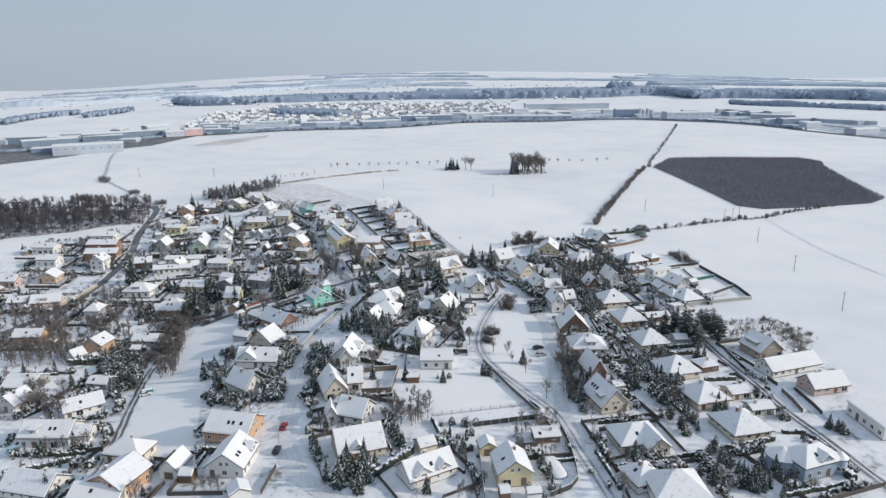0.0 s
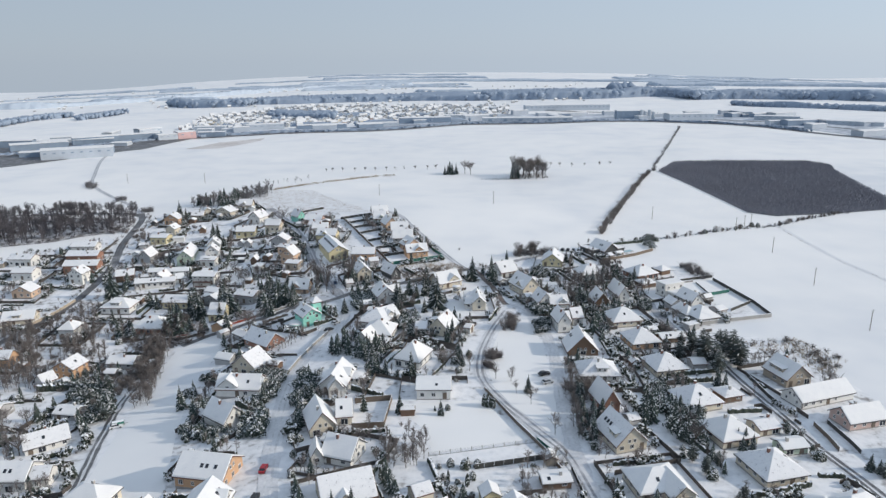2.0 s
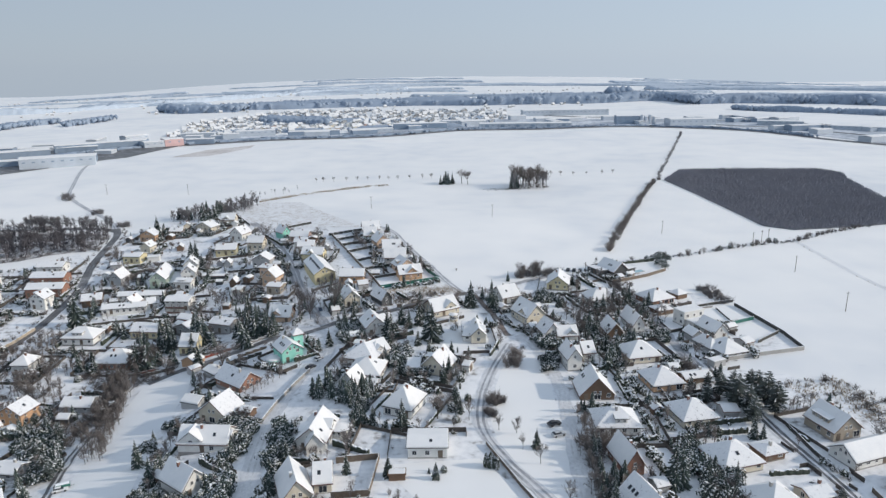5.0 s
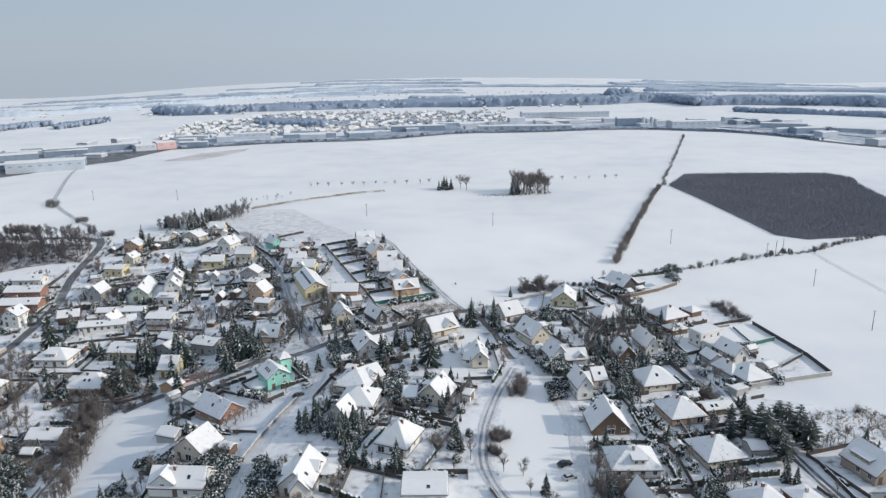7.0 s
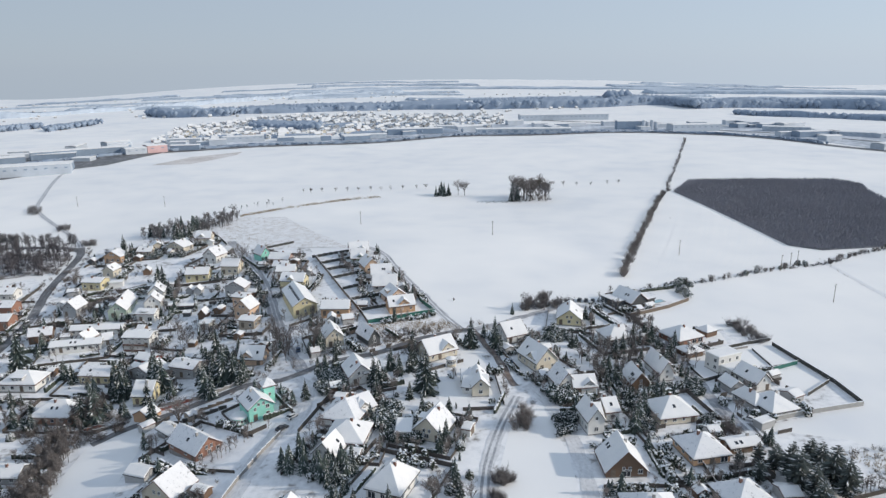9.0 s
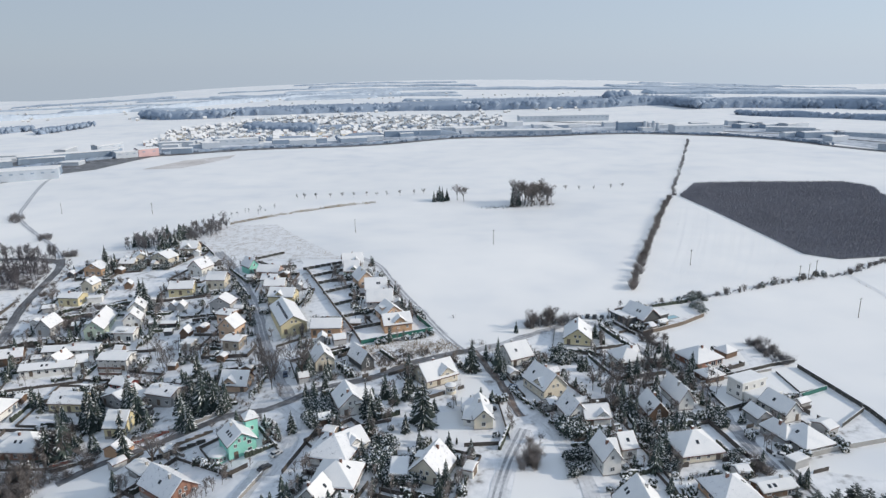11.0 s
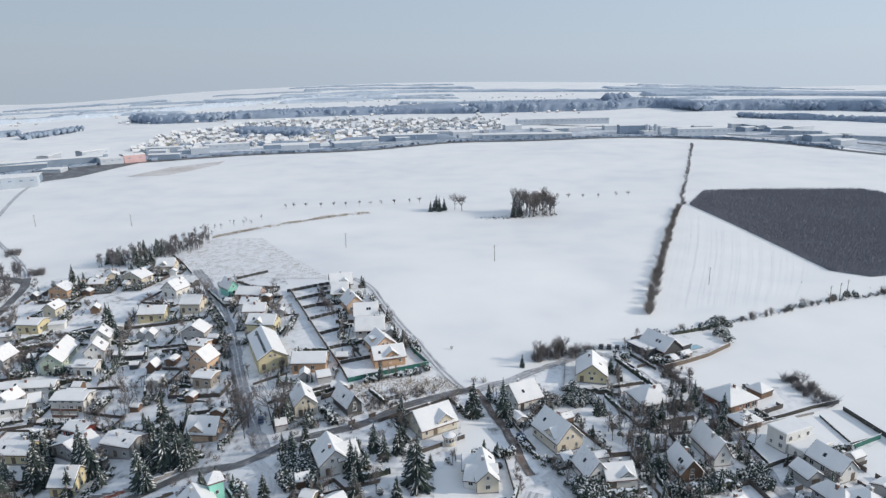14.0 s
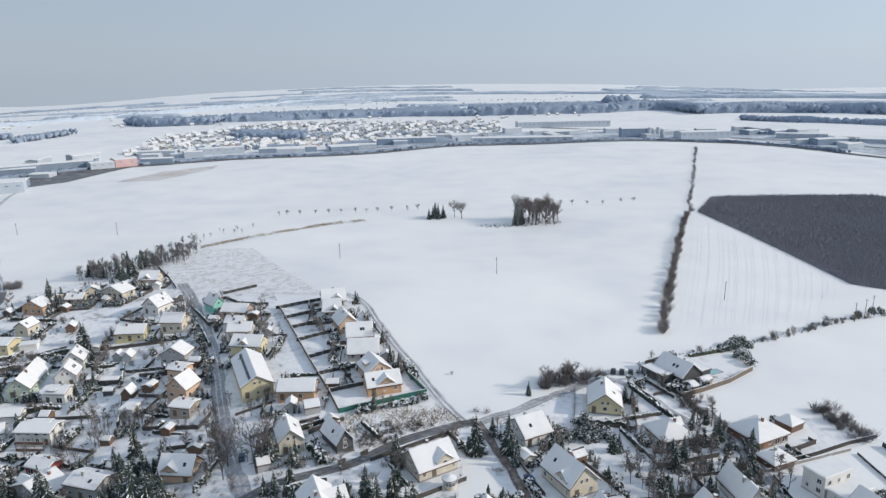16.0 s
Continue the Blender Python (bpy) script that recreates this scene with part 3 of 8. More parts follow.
def balcony(x, y, turn, length, depth, z):
    """A boarded balcony on the front of the nearest house: deck, rail of boards, posts, snow on the rail."""
    ob = min(BUILT, key=lambda q: (q[0] - x) ** 2 + (q[1] - y) ** 2)[2]
    m = ob.matrix_basis.inverted() @ pose(x, y, terrain(x, y) + z, 0, 0, turn)
    deck = child("balcony", Soup().box(-length / 2, -depth / 2, -0.2, length / 2, depth / 2, 0).mesh("balcony", WOOD), ob, m, "brown boarded balcony")
    n = int(length / 0.8)
    for k in range(n):
        u = (k + 0.5) / n * length - length / 2
        w = length / n * 0.45
        child("board", Soup().box(u - w, -depth / 2 - 0.05, 0.05, u + w, -depth / 2, 0.85).mesh("board", BRICK), deck)
    for u in (-length / 2, -length / 6, length / 6, length / 2):
        child("post", Soup().box(u - 0.07, -depth / 2 + 0.01, 0.004, u + 0.07, -depth / 2 + 0.15, 2.2).mesh("post", WOOD), deck)
    child("snow", Soup().box(-length / 2, -depth / 2 - 0.1, 0.86, length / 2, -depth / 2, 0.96).mesh("snow", ROOF_SNOW), deck, None, "thin snow on the rail")


def box_dormer(ob, spin, side, u, w, he, rise, b, colour):
    """A wide dormer with a nearly flat snowy top and a row of windows."""
    f0, h = 0.78, min(1.5, rise * 0.42)
    z0 = he + rise * (1 - f0)
    f1 = max(0.08, f0 - (h + 0.25) / rise)
    depth = b * (f0 - f1)
    m = spin @ (Matrix.Identity(4) if side < 0 else Matrix.Rotation(radians(180), 4, "Z")) @ Matrix.Translation((u if side < 0 else -u, -b * f0, z0))
    dm = child("dormer", Soup().add([(-w / 2, 0, -0.8), (w / 2, 0, -0.8), (w / 2, depth, -0.8), (-w / 2, depth, -0.8), (-w / 2, 0, h), (w / 2, 0, h), (w / 2, depth, h + 0.2), (-w / 2, depth, h + 0.2)],
                                    [(0, 1, 5, 4), (1, 2, 6, 5), (3, 0, 4, 7), (4, 5, 6, 7)]).mesh("dormer", RENDER[colour]), ob, m)
    for name, mat, lo, hi, out in (("roof", TILE_DARK, 0.004, 0.12, 0.3), ("snow", ROOF_SNOW, 0.124, 0.34, 0.24)):
        p = [(-w / 2 - out, -out - 0.1, h), (w / 2 + out, -out - 0.1, h), (w / 2 + out, depth + 0.3, h + 0.23), (-w / 2 - out, depth + 0.3, h + 0.23)]
        child(name, Soup().add([(x, y, z + lo) for x, y, z in p] + [(x * 0.98, y, z + hi) for x, y, z in p], [(3, 2, 1, 0), (4, 5, 6, 7), (0, 1, 5, 4), (1, 2, 6, 5), (2, 3, 7, 6), (3, 0, 4, 7)]).mesh(name, mat), dm)
    n = max(1, int(w / 1.5))
    for k in range(n):
        put_window(dm, (0.8, 0.9), Matrix.Translation((-w / 2 + w * (k + 0.5) / n, 0, h - 1.05)))


def dormer(ob, x, y, z, w, h, d, colour, turn=0.0, base=None):
    """A gabled dormer or wing on a house, facing its front."""
    m = (base or Matrix.Identity(4)) @ pose(x, y, z, 0, 0, turn)
    s = Soup().add([(-w / 2, 0, -2.5), (w / 2, 0, -2.5), (w / 2, d, -2.5), (-w / 2, d, -2.5), (-w / 2, 0, h), (w / 2, 0, h), (w / 2, d, h), (-w / 2, d, h), (0, 0, h + w * 0.42), (0, d, h + w * 0.42)],
                   [(0, 1, 5, 8, 4), (1, 2, 6, 5), (3, 0, 4, 7), (2, 3, 7, 9, 6)])
    dm = child("dormer", s.mesh("dormer", RENDER[colour]), ob, m)
    turned = Matrix.Translation((0, d / 2, 0)) @ Matrix.Rotation(radians(90), 4, "Z")
    rise = (w / 2 + 0.4) * 0.84
    low = h - 0.4 * 0.84 + 0.12
    child("roof", roof_solid("gable", d / 2 + 0.4, w / 2 + 0.4, rise, low, (0, -0.14), (0, 0)).mesh("roof", TILE_DARK), dm, turned)
    child("snow", roof_solid("gable", d / 2 + 0.4, w / 2 + 0.4, rise, low, (0.05, 0.004), (0.2, 0.26)).mesh("snow", ROOF_SNOW), dm, turned)
    wm, pm = WINDOW[(1.3, 1.4) if w > 2.4 else (0.9, 1.2)]
    child("window", wm, dm, Matrix.Translation((0, 0, h - 1.4)))
    child("pane", pm, dm, Matrix.Translation((0, 0, h - 1.4)))


def free(x, y, gap=1.0, road_gap=1.0):
    for hx, hy, r in TAKEN:
        if (x - hx) ** 2 + (y - hy) ** 2 < (r + gap) ** 2:
            return False
    for line, w in ROADS:
        for p in line[::2]:
            if (x - p.x) ** 2 + (y - p.y) ** 2 < (w / 2 + road_gap) ** 2:
                return False
    return True


VILLAGE = [(-184.9, 513.7), (-163.1, 535.5), (-121.9, 544.4), (-102.0, 493.3), (-96.7, 496.3), (-53.8, 489.1), (-43.4, 458.3), (-25.7, 468.0), (-8.5, 460.2), (6.7, 411.6), (18.3, 381.8), (29.2, 358.4), (49.7, 371.8), (69.6, 383.0), (88.4, 385.5), (111.7, 408.9), (136.4, 390.8), (101.2, 371.6), (100.1, 342.6), (112.4, 353.9), (137.1, 356.3), (136.2, 350.7), (150.7, 342.7), (149.8, 321.9), (153.5, 289.5), (111.3, 278.3), (113.7, 277.4), (136.4, 269.3), (147.5, 244.3), (150.1, 218.7), (145.3, 185.0), (133.6, 140.2), (-139.2, 161.7), (-217.9, 302.2), (-258.0, 401.3), (-227.2, 441.9), (-200.7, 467.3), (-179.4, 441.0)]
LAWNS = [[(110.3, 330.0), (127.8, 334.4), (150.2, 341.8), (149.8, 323.0), (137.5, 317.2), (128.0, 313.6), (108.0, 310.0)],
        [(137.6, 314.3), (147.3, 319.4), (151.1, 305.6), (139.9, 298.4), (133.6, 302.1)],
        [(111.7, 349.6), (111.4, 338.8), (114.5, 343.1), (127.8, 343.6), (132.7, 341.7), (134.7, 353.7)],
        [(118.1, 394.9), (135.0, 405.6), (137.0, 394.1), (115.5, 384.3)],
        [(26.0, 339.9), (33.0, 342.2), (34.9, 323.1), (22.6, 321.3)],
        [(16.0, 315.4), (23.4, 316.1), (25.1, 300.5), (33.2, 300.4), (31.2, 294.9), (15.5, 299.2)]]
MEADOWS = [[(-91.4, 313.2), (-82.1, 308.7), (-81.0, 257.5), (-75.6, 223.6), (-66.0, 184.9), (-67.5, 182.0), (-87.3, 169.9), (-94.3, 211.3), (-102.3, 266.1), (-102.6, 305.2)],
         [(44.2, 295.8), (49.4, 295.5), (51.2, 267.8), (48.7, 229.2), (44.2, 197.6), (37.3, 209.8), (28.6, 226.5), (27.6, 251.3), (35.9, 280.6)],
         [(-5.9, 222.1), (22.2, 223.7), (36.6, 199.2), (6.3, 193.2), (4.7, 205.5)]]
OPEN = LAWNS + MEADOWS


# plots kept nearly bare of growth
BARE_PLOTS = [[(123, 140), (154, 140), (152, 226), (136, 242), (121, 226)], [(84, 172), (112, 164), (110, 238), (96, 236), (84, 190)], [(-6, 206), (24, 194), (22, 236), (-4, 226)],
              [(-50, 160), (-40, 160), (-42, 205), (-50, 205)], [(-20, 206), (-6, 206), (-6, 226), (-20, 226)], [(-12, 369), (18, 379), (12, 392), (6, 390), (-6, 388), (-15, 384)]]


def in_gardens(x, y):
    return inside(VILLAGE, x, y) and not any(inside(p, x, y) for p in OPEN + BARE_PLOTS)


patch("garden_ground", VILLAGE, GARDEN, 0.035, "trodden garden snow with earth and grass showing through", "ground", 7.0)
for plot in OPEN:
    patch("meadow", plot, SNOW, 0.07, "untouched snow on an open meadow", "ground", 7.0)

house(-115.1, 198.4, -3, 15.5, 10.5, 4.0, 3.4, "p", "white", [("box", -1, -3.4, 2.6), ("sky", -1, 1.5, 2), ("chimney", 1, -3, 1)])
house(-105.2, 197.5, 4, 6.9, 7.4, 3.4, 2.2, "p", "white", [])
house(-103.6, 167.4, -15, 14.5, 10.5, 2.6, 3.8, "p", "white")
house(-82.7, 160.4, -8, 13.6, 8.4, 2.6, 2.2, "p", "cream")
house(-79.7, 165.5, -21, 11.2, 12.6, 4.4, 3.2, "o", "orange")
house(-84.0, 182.5, -14, 11.6, 9.5, 3.1, 3.2, "h", "cream")
house(-66.6, 171.2, -13, 5.6, 8.4, 2.8, 3.0, "o", "white", [("sky", -1, 0, 2)])
house(-55.1, 189.8, -13, 13.9, 12.6, 3.5, 4.0, "p", "orange", [("sky", -1, 0, 2), ("sky", -1, 4, 1)])
house(-50.8, 171.0, -7, 10.6, 13.0, 3.4, 4.3, "o", "white", [("sky", -1, -3.5, 2), ("sky", -1, 2, 2), ("gable", -1, 3, 3.4)])
house(-45.5, 156.2, 23, 5.6, 5.2, 2.2, 1.6, "o", "white")
house(-60.0, 245.7, -6, 14.8, 10.5, 3.1, 3.8, "p", "white", [("gable", -1, -3.3, 6.6), ("chimney", -1, -1, 1), ("sky", -1, 3.5, 1)])
house(-59.7, 222.1, 51, 8.2, 11.6, 3.1, 4.9, "o", "white")
house(-60.7, 264.1, -24, 10.8, 10.5, 3.5, 4.9, "o", "cream")
house(-74.4, 279.0, -21, 7.2, 6.3, 2.2, 1.6, "p", "grey")
house(-61.2, 289.2, -39, 14.2, 10.5, 2.6, 4.3, "p", "brick")
house(-73.7, 303.2, -41, 8.0, 6.3, 2.2, 1.1, "p", "grey")
house(-45.2, 304.8, 32, 8.8, 10.4, 4.8, 3.3, "o", "mint", [("sky", 1, -2.2, 3), ("chimney", 1, 2, 1)])
house(-42.4, 310.8, 28, 4.4, 4.6, 7.4, 2.2, "h", "mint", [])
house(-27.6, 211.3, 18, 8.3, 12.6, 2.6, 5.4, "o", "cream")
house(-20.4, 214.8, 5, 5.1, 9.5, 3.1, 3.8, "p", "cream")
house(-18.5, 193.3, -22, 9.3, 10.5, 2.6, 4.3, "p", "white")
house(-16.3, 174.7, 18, 13.2, 12.6, 2.6, 5.0, "p", "cream", [("gable", -1, -1.0, 2.6)])
house(7.8, 229.4, -3, 11.2, 10.5, 3.7, 1.0, "p", "white", [("sky", -1, 1.0, 1)])
house(3.0, 160.8, 28, 13.6, 9.4, 2.6, 3.9, "p", "white", [("gable", -1, -3.0, 4.4), ("gable", -1, 3.2, 3.4), ("chimney", 1, 0, 1), ("sky", -1, 0.2, 1)])
house(2.9, 173.6, 23, 5.2, 5.6, 2.2, 1.8, "p", "cream")
house(20.3, 171.2, 7, 5.0, 5.0, 2.5, 1.8, "o", "yellow")
house(25.6, 159.2, 5, 9.2, 10.8, 4.0, 3.8, "o", "yellow", [("chimney", -1, 1, 1), ("sky", 1, -1, 1)])
house(38.0, 177.0, 4, 7.8, 6.2, 2.3, 0.7, "p", "brown")
house(63.4, 174.0, 8, 13.0, 12.0, 2.7, 3.4, "h", "cream", [("sky", -1, -1, 1)])
house(61.0, 196.8, 14, 9.8, 13.7, 2.6, 5.4, "o", "cream", [("sky", 1, 1, 3), ("box", 1, -2.5, 3.4), ("chimney", -1, -3, 1)])
house(65.8, 148.5, -0, 13.2, 12.6, 3.5, 4.3, "h", "white")
house(59.2, 154.6, 17, 8.5, 9.5, 2.6, 3.2, "h", "white")
house(96.4, 178.9, 11, 12.3, 13.7, 2.6, 4.3, "h", "cream", [("chimney", 1, 0.3, 1), ("sky", -1, -0.6, 1)])
house(89.0, 265.3, 8, 11.3, 12.6, 2.6, 4.3, "h", "orange", [("chimney", 1, 0.3, 1), ("sky", -1, -0.6, 1)])
house(90.1, 242.1, 9, 11.6, 12.6, 2.6, 4.3, "h", "cream", [("chimney", 1, 0.3, 1), ("sky", -1, -0.6, 1)])
house(91.2, 217.2, 13, 12.2, 12.6, 2.6, 4.3, "h", "cream", [("chimney", 1, 0.3, 1), ("sky", -1, -0.6, 1)])
house(92.8, 197.1, 13, 11.5, 12.6, 2.6, 4.3, "h", "cream", [("chimney", 1, 0.3, 1), ("sky", -1, -0.6, 1)])
house(88.4, 287.5, 8, 12.4, 12.6, 2.6, 4.3, "h", "cream", [("chimney", 1, 0.3, 1), ("sky", -1, -0.6, 1)])
house(101.6, 267.3, 10, 10.1, 6.3, 2.3, 1.1, "p", "brown")
house(102.6, 243.7, 0, 5.2, 6.3, 2.3, 1.1, "p", "grey")
house(103.1, 220.1, 14, 7.1, 7.4, 2.4, 1.3, "h", "brown")
house(104.9, 200.1, 12, 7.4, 7.4, 2.4, 1.3, "p", "cream")
house(107.1, 189.1, 7, 7.8, 6.3, 2.4, 1.1, "p", "green")
house(106.0, 158.2, 17, 13.0, 9.8, 4.4, 3.2, "h", "blue", [("gable", -1, 0.6, 3.4), ("chimney", 1, 0, 1), ("sky", -1, -1.4, 1)])
house(129.0, 231.8, 14, 10.2, 12.0, 3.0, 4.7, "o", "tan", [("box", 1, 0.6, 6.0), ("chimney", -1, 2, 1)])
house(131.7, 217.9, 16, 20.5, 9.6, 2.6, 3.2, "p", "white", [("chimney", 1, 4, 1)])
house(135.6, 203.0, 11, 13.2, 9.2, 2.6, 3.5, "p", "pink", [("chimney", 1, -1, 1), ("box", 1, 1.5, 3.5)])
house(139.9, 179.0, -87, 15.4, 12.0, 4.0, 0.4, "f", "white")
house(115.3, 346.5, 22, 12.4, 12.6, 2.6, 3.8, "h", "brick")
house(128.0, 351.4, 26, 6.0, 6.3, 2.2, 1.9, "h", "brown")
house(113.3, 332.5, 18, 7.9, 7.4, 2.2, 1.6, "h", "brown")
house(120.6, 320.6, 21, 10.4, 7.0, 6.0, 0.4, "f", "white")
house(123.8, 315.4, 21, 11.0, 5.6, 3.1, 0.4, "f", "white")
house(124.5, 306.2, 17, 7.0, 11.6, 3.1, 3.8, "o", "white")
house(115.8, 303.5, 12, 5.5, 7.4, 2.5, 2.2, "o", "grey")
house(122.2, 288.7, 15, 10.3, 12.6, 2.6, 3.8, "h", "grey")
house(116.5, 292.3, 18, 5.2, 10.5, 2.6, 3.2, "h", "grey")
house(114.5, 278.8, 22, 5.6, 4.0, 2.2, 0.3, "f", "grey")
house(132.9, 295.8, 25, 4.8, 6.3, 2.2, 1.1, "p", "grey")
house(75.1, 368.5, -15, 10.5, 13.7, 2.8, 4.3, "o", "yellow")
house(46.9, 351.6, 24, 9.7, 11.6, 3.1, 4.3, "p", "white")
house(53.5, 327.7, 23, 9.4, 13.7, 3.5, 5.2, "o", "cream", [("gable", 1, -2.6, 4.4), ("chimney", -1, 1, 1), ("sky", 1, 3, 1)])
house(88.4, 347.6, 12, 10.2, 11.4, 2.6, 4.2, "h", "white", [("gable", -1, 1.8, 3.4), ("chimney", -1, -1.2, 1)])
house(107.4, 387.9, -64, 12.9, 10.5, 2.5, 4.3, "p", "dark", [("sky", -1, 0.5, 2), ("chimney", 1, 2, 1)])
house(115.0, 389.0, -64, 8.4, 4.8, 2.8, 0.3, "f", "dark")
house(99.4, 386.6, -64, 10.0, 5.4, 2.8, 0.3, "f", "dark")
house(84.4, 309.1, 4, 6.8, 10.5, 2.6, 4.3, "o", "brown")
house(95.6, 317.3, 6, 5.6, 13.7, 2.6, 4.9, "o", "white")
house(61.4, 282.2, 7, 5.8, 10.5, 4.4, 4.3, "o", "white")
house(68.6, 288.4, 9, 5.1, 8.4, 3.5, 3.2, "p", "white")
house(64.3, 260.4, -1, 11.4, 11.6, 1.7, 6.5, "o", "brown", [("sky", 1, 2, 2), ("chimney", -1, 1, 1)])
house(65.0, 238.4, -3, 13.1, 12.0, 2.8, 4.0, "h", "white", [("box", -1, 0.8, 3.6), ("chimney", -1, 0, 1)])
house(62.0, 217.6, 9, 6.2, 11.6, 2.6, 5.4, "o", "brick")
house(58.6, 309.4, 12, 7.0, 10.0, 2.8, 4.6, "o", "white", [("sky", 1, 0, 1)])
house(65.0, 306.6, 4, 8.2, 7.6, 2.6, 3.2, "p", "white", [("gable", -1, 1.6, 3.2), ("chimney", 1, 1, 1)])
house(16.4, 338.5, 28, 12.4, 11.6, 2.8, 4.4, "p", "cream", [("gable", -1, 2.0, 5.0), ("chimney", 1, 0, 1)])
house(29.7, 309.7, 1, 6.3, 12.6, 3.5, 3.2, "o", "cream")
house(25.8, 314.8, -4, 3.9, 8.4, 2.6, 2.7, "p", "cream")
house(-12.5, 320.6, 18, 9.1, 11.6, 3.5, 4.3, "o", "white")
house(-14.4, 293.6, -19, 12.3, 13.7, 2.6, 4.3, "h", "white")
house(-10.8, 297.5, 36, 8.1, 10.5, 2.6, 3.2, "p", "white")
house(-12.5, 279.2, -12, 11.6, 12.6, 3.1, 4.3, "h", "white")
house(-17.3, 271.5, -23, 7.3, 8.4, 2.6, 4.3, "o", "white")
house(1.0, 254.0, -25, 9.9, 12.6, 3.1, 5.4, "h", "white")
house(13.0, 282.1, -25, 10.0, 11.6, 2.5, 5.4, "o", "cream", [("box", 1, 0, 3.0), ("chimney", -1, 2, 1)])
house(4.1, 281.8, -4, 4.9, 9.0, 3.0, 0.5, "f", "grey")
house(-25.0, 238.4, -10, 9.2, 14.0, 3.2, 4.4, "o", "white", [("gable", -1, 1.5, 4.0), ("gable", 1, -1.0, 4.0), ("chimney", 1, 2, 1), ("sky", -1, -4, 1)])
turret(-18.4, 240.6, 3.3, 2.5, 0.6, "white")
house(-138.0, 282.4, -15, 9.6, 9.5, 5.0, 3.0, "o", "orange", [("chimney", 1, 1, 1), ("sky", -1, 0, 1)])
house(-144.2, 274.8, -37, 6.6, 6.3, 2.2, 2.7, "o", "white")
house(-120.4, 290.7, -6, 11.3, 8.4, 2.6, 2.2, "p", "grey")
house(-120.3, 244.4, -11, 8.4, 7.4, 2.6, 1.6, "p", "grey")
house(-117.0, 222.4, 33, 12.7, 9.5, 2.6, 3.2, "p", "white")
house(-149.5, 245.8, -4, 11.9, 12.6, 2.6, 2.7, "p", "grey")
house(-141.9, 226.2, -22, 9.5, 9.5, 3.5, 3.2, "o", "white")
house(-173.7, 294.5, -1, 12.4, 8.4, 4.4, 2.7, "p", "orange")
house(-158.4, 325.2, -4, 7.6, 9.5, 4.4, 3.2, "h", "white")
house(-146.8, 352.3, -5, 14.4, 11.6, 3.3, 3.6, "h", "white", [("box", -1, 0, 4.5), ("chimney", 1, 0, 1)])
house(-121.5, 328.1, -6, 15.9, 12.6, 3.1, 4.3, "h", "brick")
house(-118.7, 355.0, -7, 12.5, 9.5, 3.5, 2.7, "p", "yellow")
house(-92.3, 334.1, -6, 7.6, 10.5, 3.5, 4.3, "p", "yellow")
house(-87.3, 319.3, -25, 7.1, 6.3, 2.2, 2.2, "o", "orange")
house(-98.3, 353.7, -32, 14.2, 10.5, 2.6, 3.2, "o", "grey")
house(-81.8, 349.4, -20, 10.9, 9.5, 4.4, 1.6, "p", "grey")
house(-102.7, 364.7, -23, 8.9, 7.4, 2.6, 1.6, "p", "red")
house(-112.2, 382.0, -7, 12.2, 9.0, 4.8, 1.2, "p", "white", [("box", 1, -0.5, 7.0)])
balcony(-112.8, 376.6, -7, 9.6, 1.5, 2.7)
balcony(-112.8, 376.6, -7, 9.6, 1.5, 0.15)
house(-135.8, 395.1, 2, 22.0, 6.3, 2.6, 1.6, "p", "white")
house(-139.0, 381.0, 9, 20.0, 7.4, 3.1, 1.6, "p", "white")
house(-137.5, 386.9, -17, 6.6, 8.4, 2.6, 3.2, "o", "white")
house(-127.7, 385.5, 20, 4.6, 7.4, 2.6, 2.2, "p", "white")
house(-132.4, 416.0, 6, 8.6, 21.0, 3.5, 4.2, "o", "green", [("chimney", -1, -3, 1), ("box", 1, -7, 3.2)])
house(-116.6, 405.4, -7, 9.0, 8.0, 4.0, 1.4, "p", "white", [("box", -1, -0.6, 3.0), ("chimney", 1, 1.5, 1)])
house(-118.0, 416.8, 9, 7.8, 8.6, 4.0, 4.0, "o", "white", [("sky", -1, 0, 2)])
house(-120.0, 427.8, 11, 7.8, 9.6, 4.0, 4.0, "o", "white", [("sky", -1, -1, 2), ("chimney", -1, 2, 1)])
house(-155.5, 416.6, -7, 7.2, 10.5, 3.5, 4.3, "o", "grey")
house(-158.3, 447.0, -9, 10.6, 9.5, 4.0, 1.6, "p", "yellow")
house(-163.5, 487.2, -12, 10.5, 8.4, 4.0, 3.2, "o", "orange")
house(-156.0, 462.4, -11, 6.7, 8.4, 4.0, 2.7, "o", "cream")
house(-163.3, 498.7, -12, 9.2, 8.4, 3.1, 1.6, "p", "cream")
house(-150.1, 497.9, -0, 8.5, 8.4, 2.6, 2.2, "p", "cream")
house(-147.1, 507.5, 26, 7.9, 7.4, 2.6, 2.7, "o", "cream")
house(-131.8, 502.6, -23, 12.9, 9.5, 3.1, 3.2, "o", "cream")
house(-121.6, 519.4, -2, 9.8, 9.5, 3.1, 3.8, "p", "cream")
house(-103.1, 474.8, -26, 9.4, 10.5, 4.0, 4.3, "o", "white")
house(-104.9, 448.2, -0, 11.8, 9.5, 3.5, 2.7, "p", "yellow")
house(-88.1, 451.7, -7, 9.6, 9.5, 4.4, 3.2, "p", "cream")
house(-78.3, 421.3, -10, 10.1, 8.4, 4.4, 3.2, "o", "grey")
house(-73.4, 408.8, -19, 7.0, 7.6, 4.4, 0.9, "p", "peach")
house(-68.3, 395.4, -20, 8.4, 9.0, 4.4, 4.2, "o", "peach", [("chimney", 1, 3, 1)])
house(-64.4, 383.4, -16, 7.8, 7.6, 3.8, 0.8, "p", "tan")
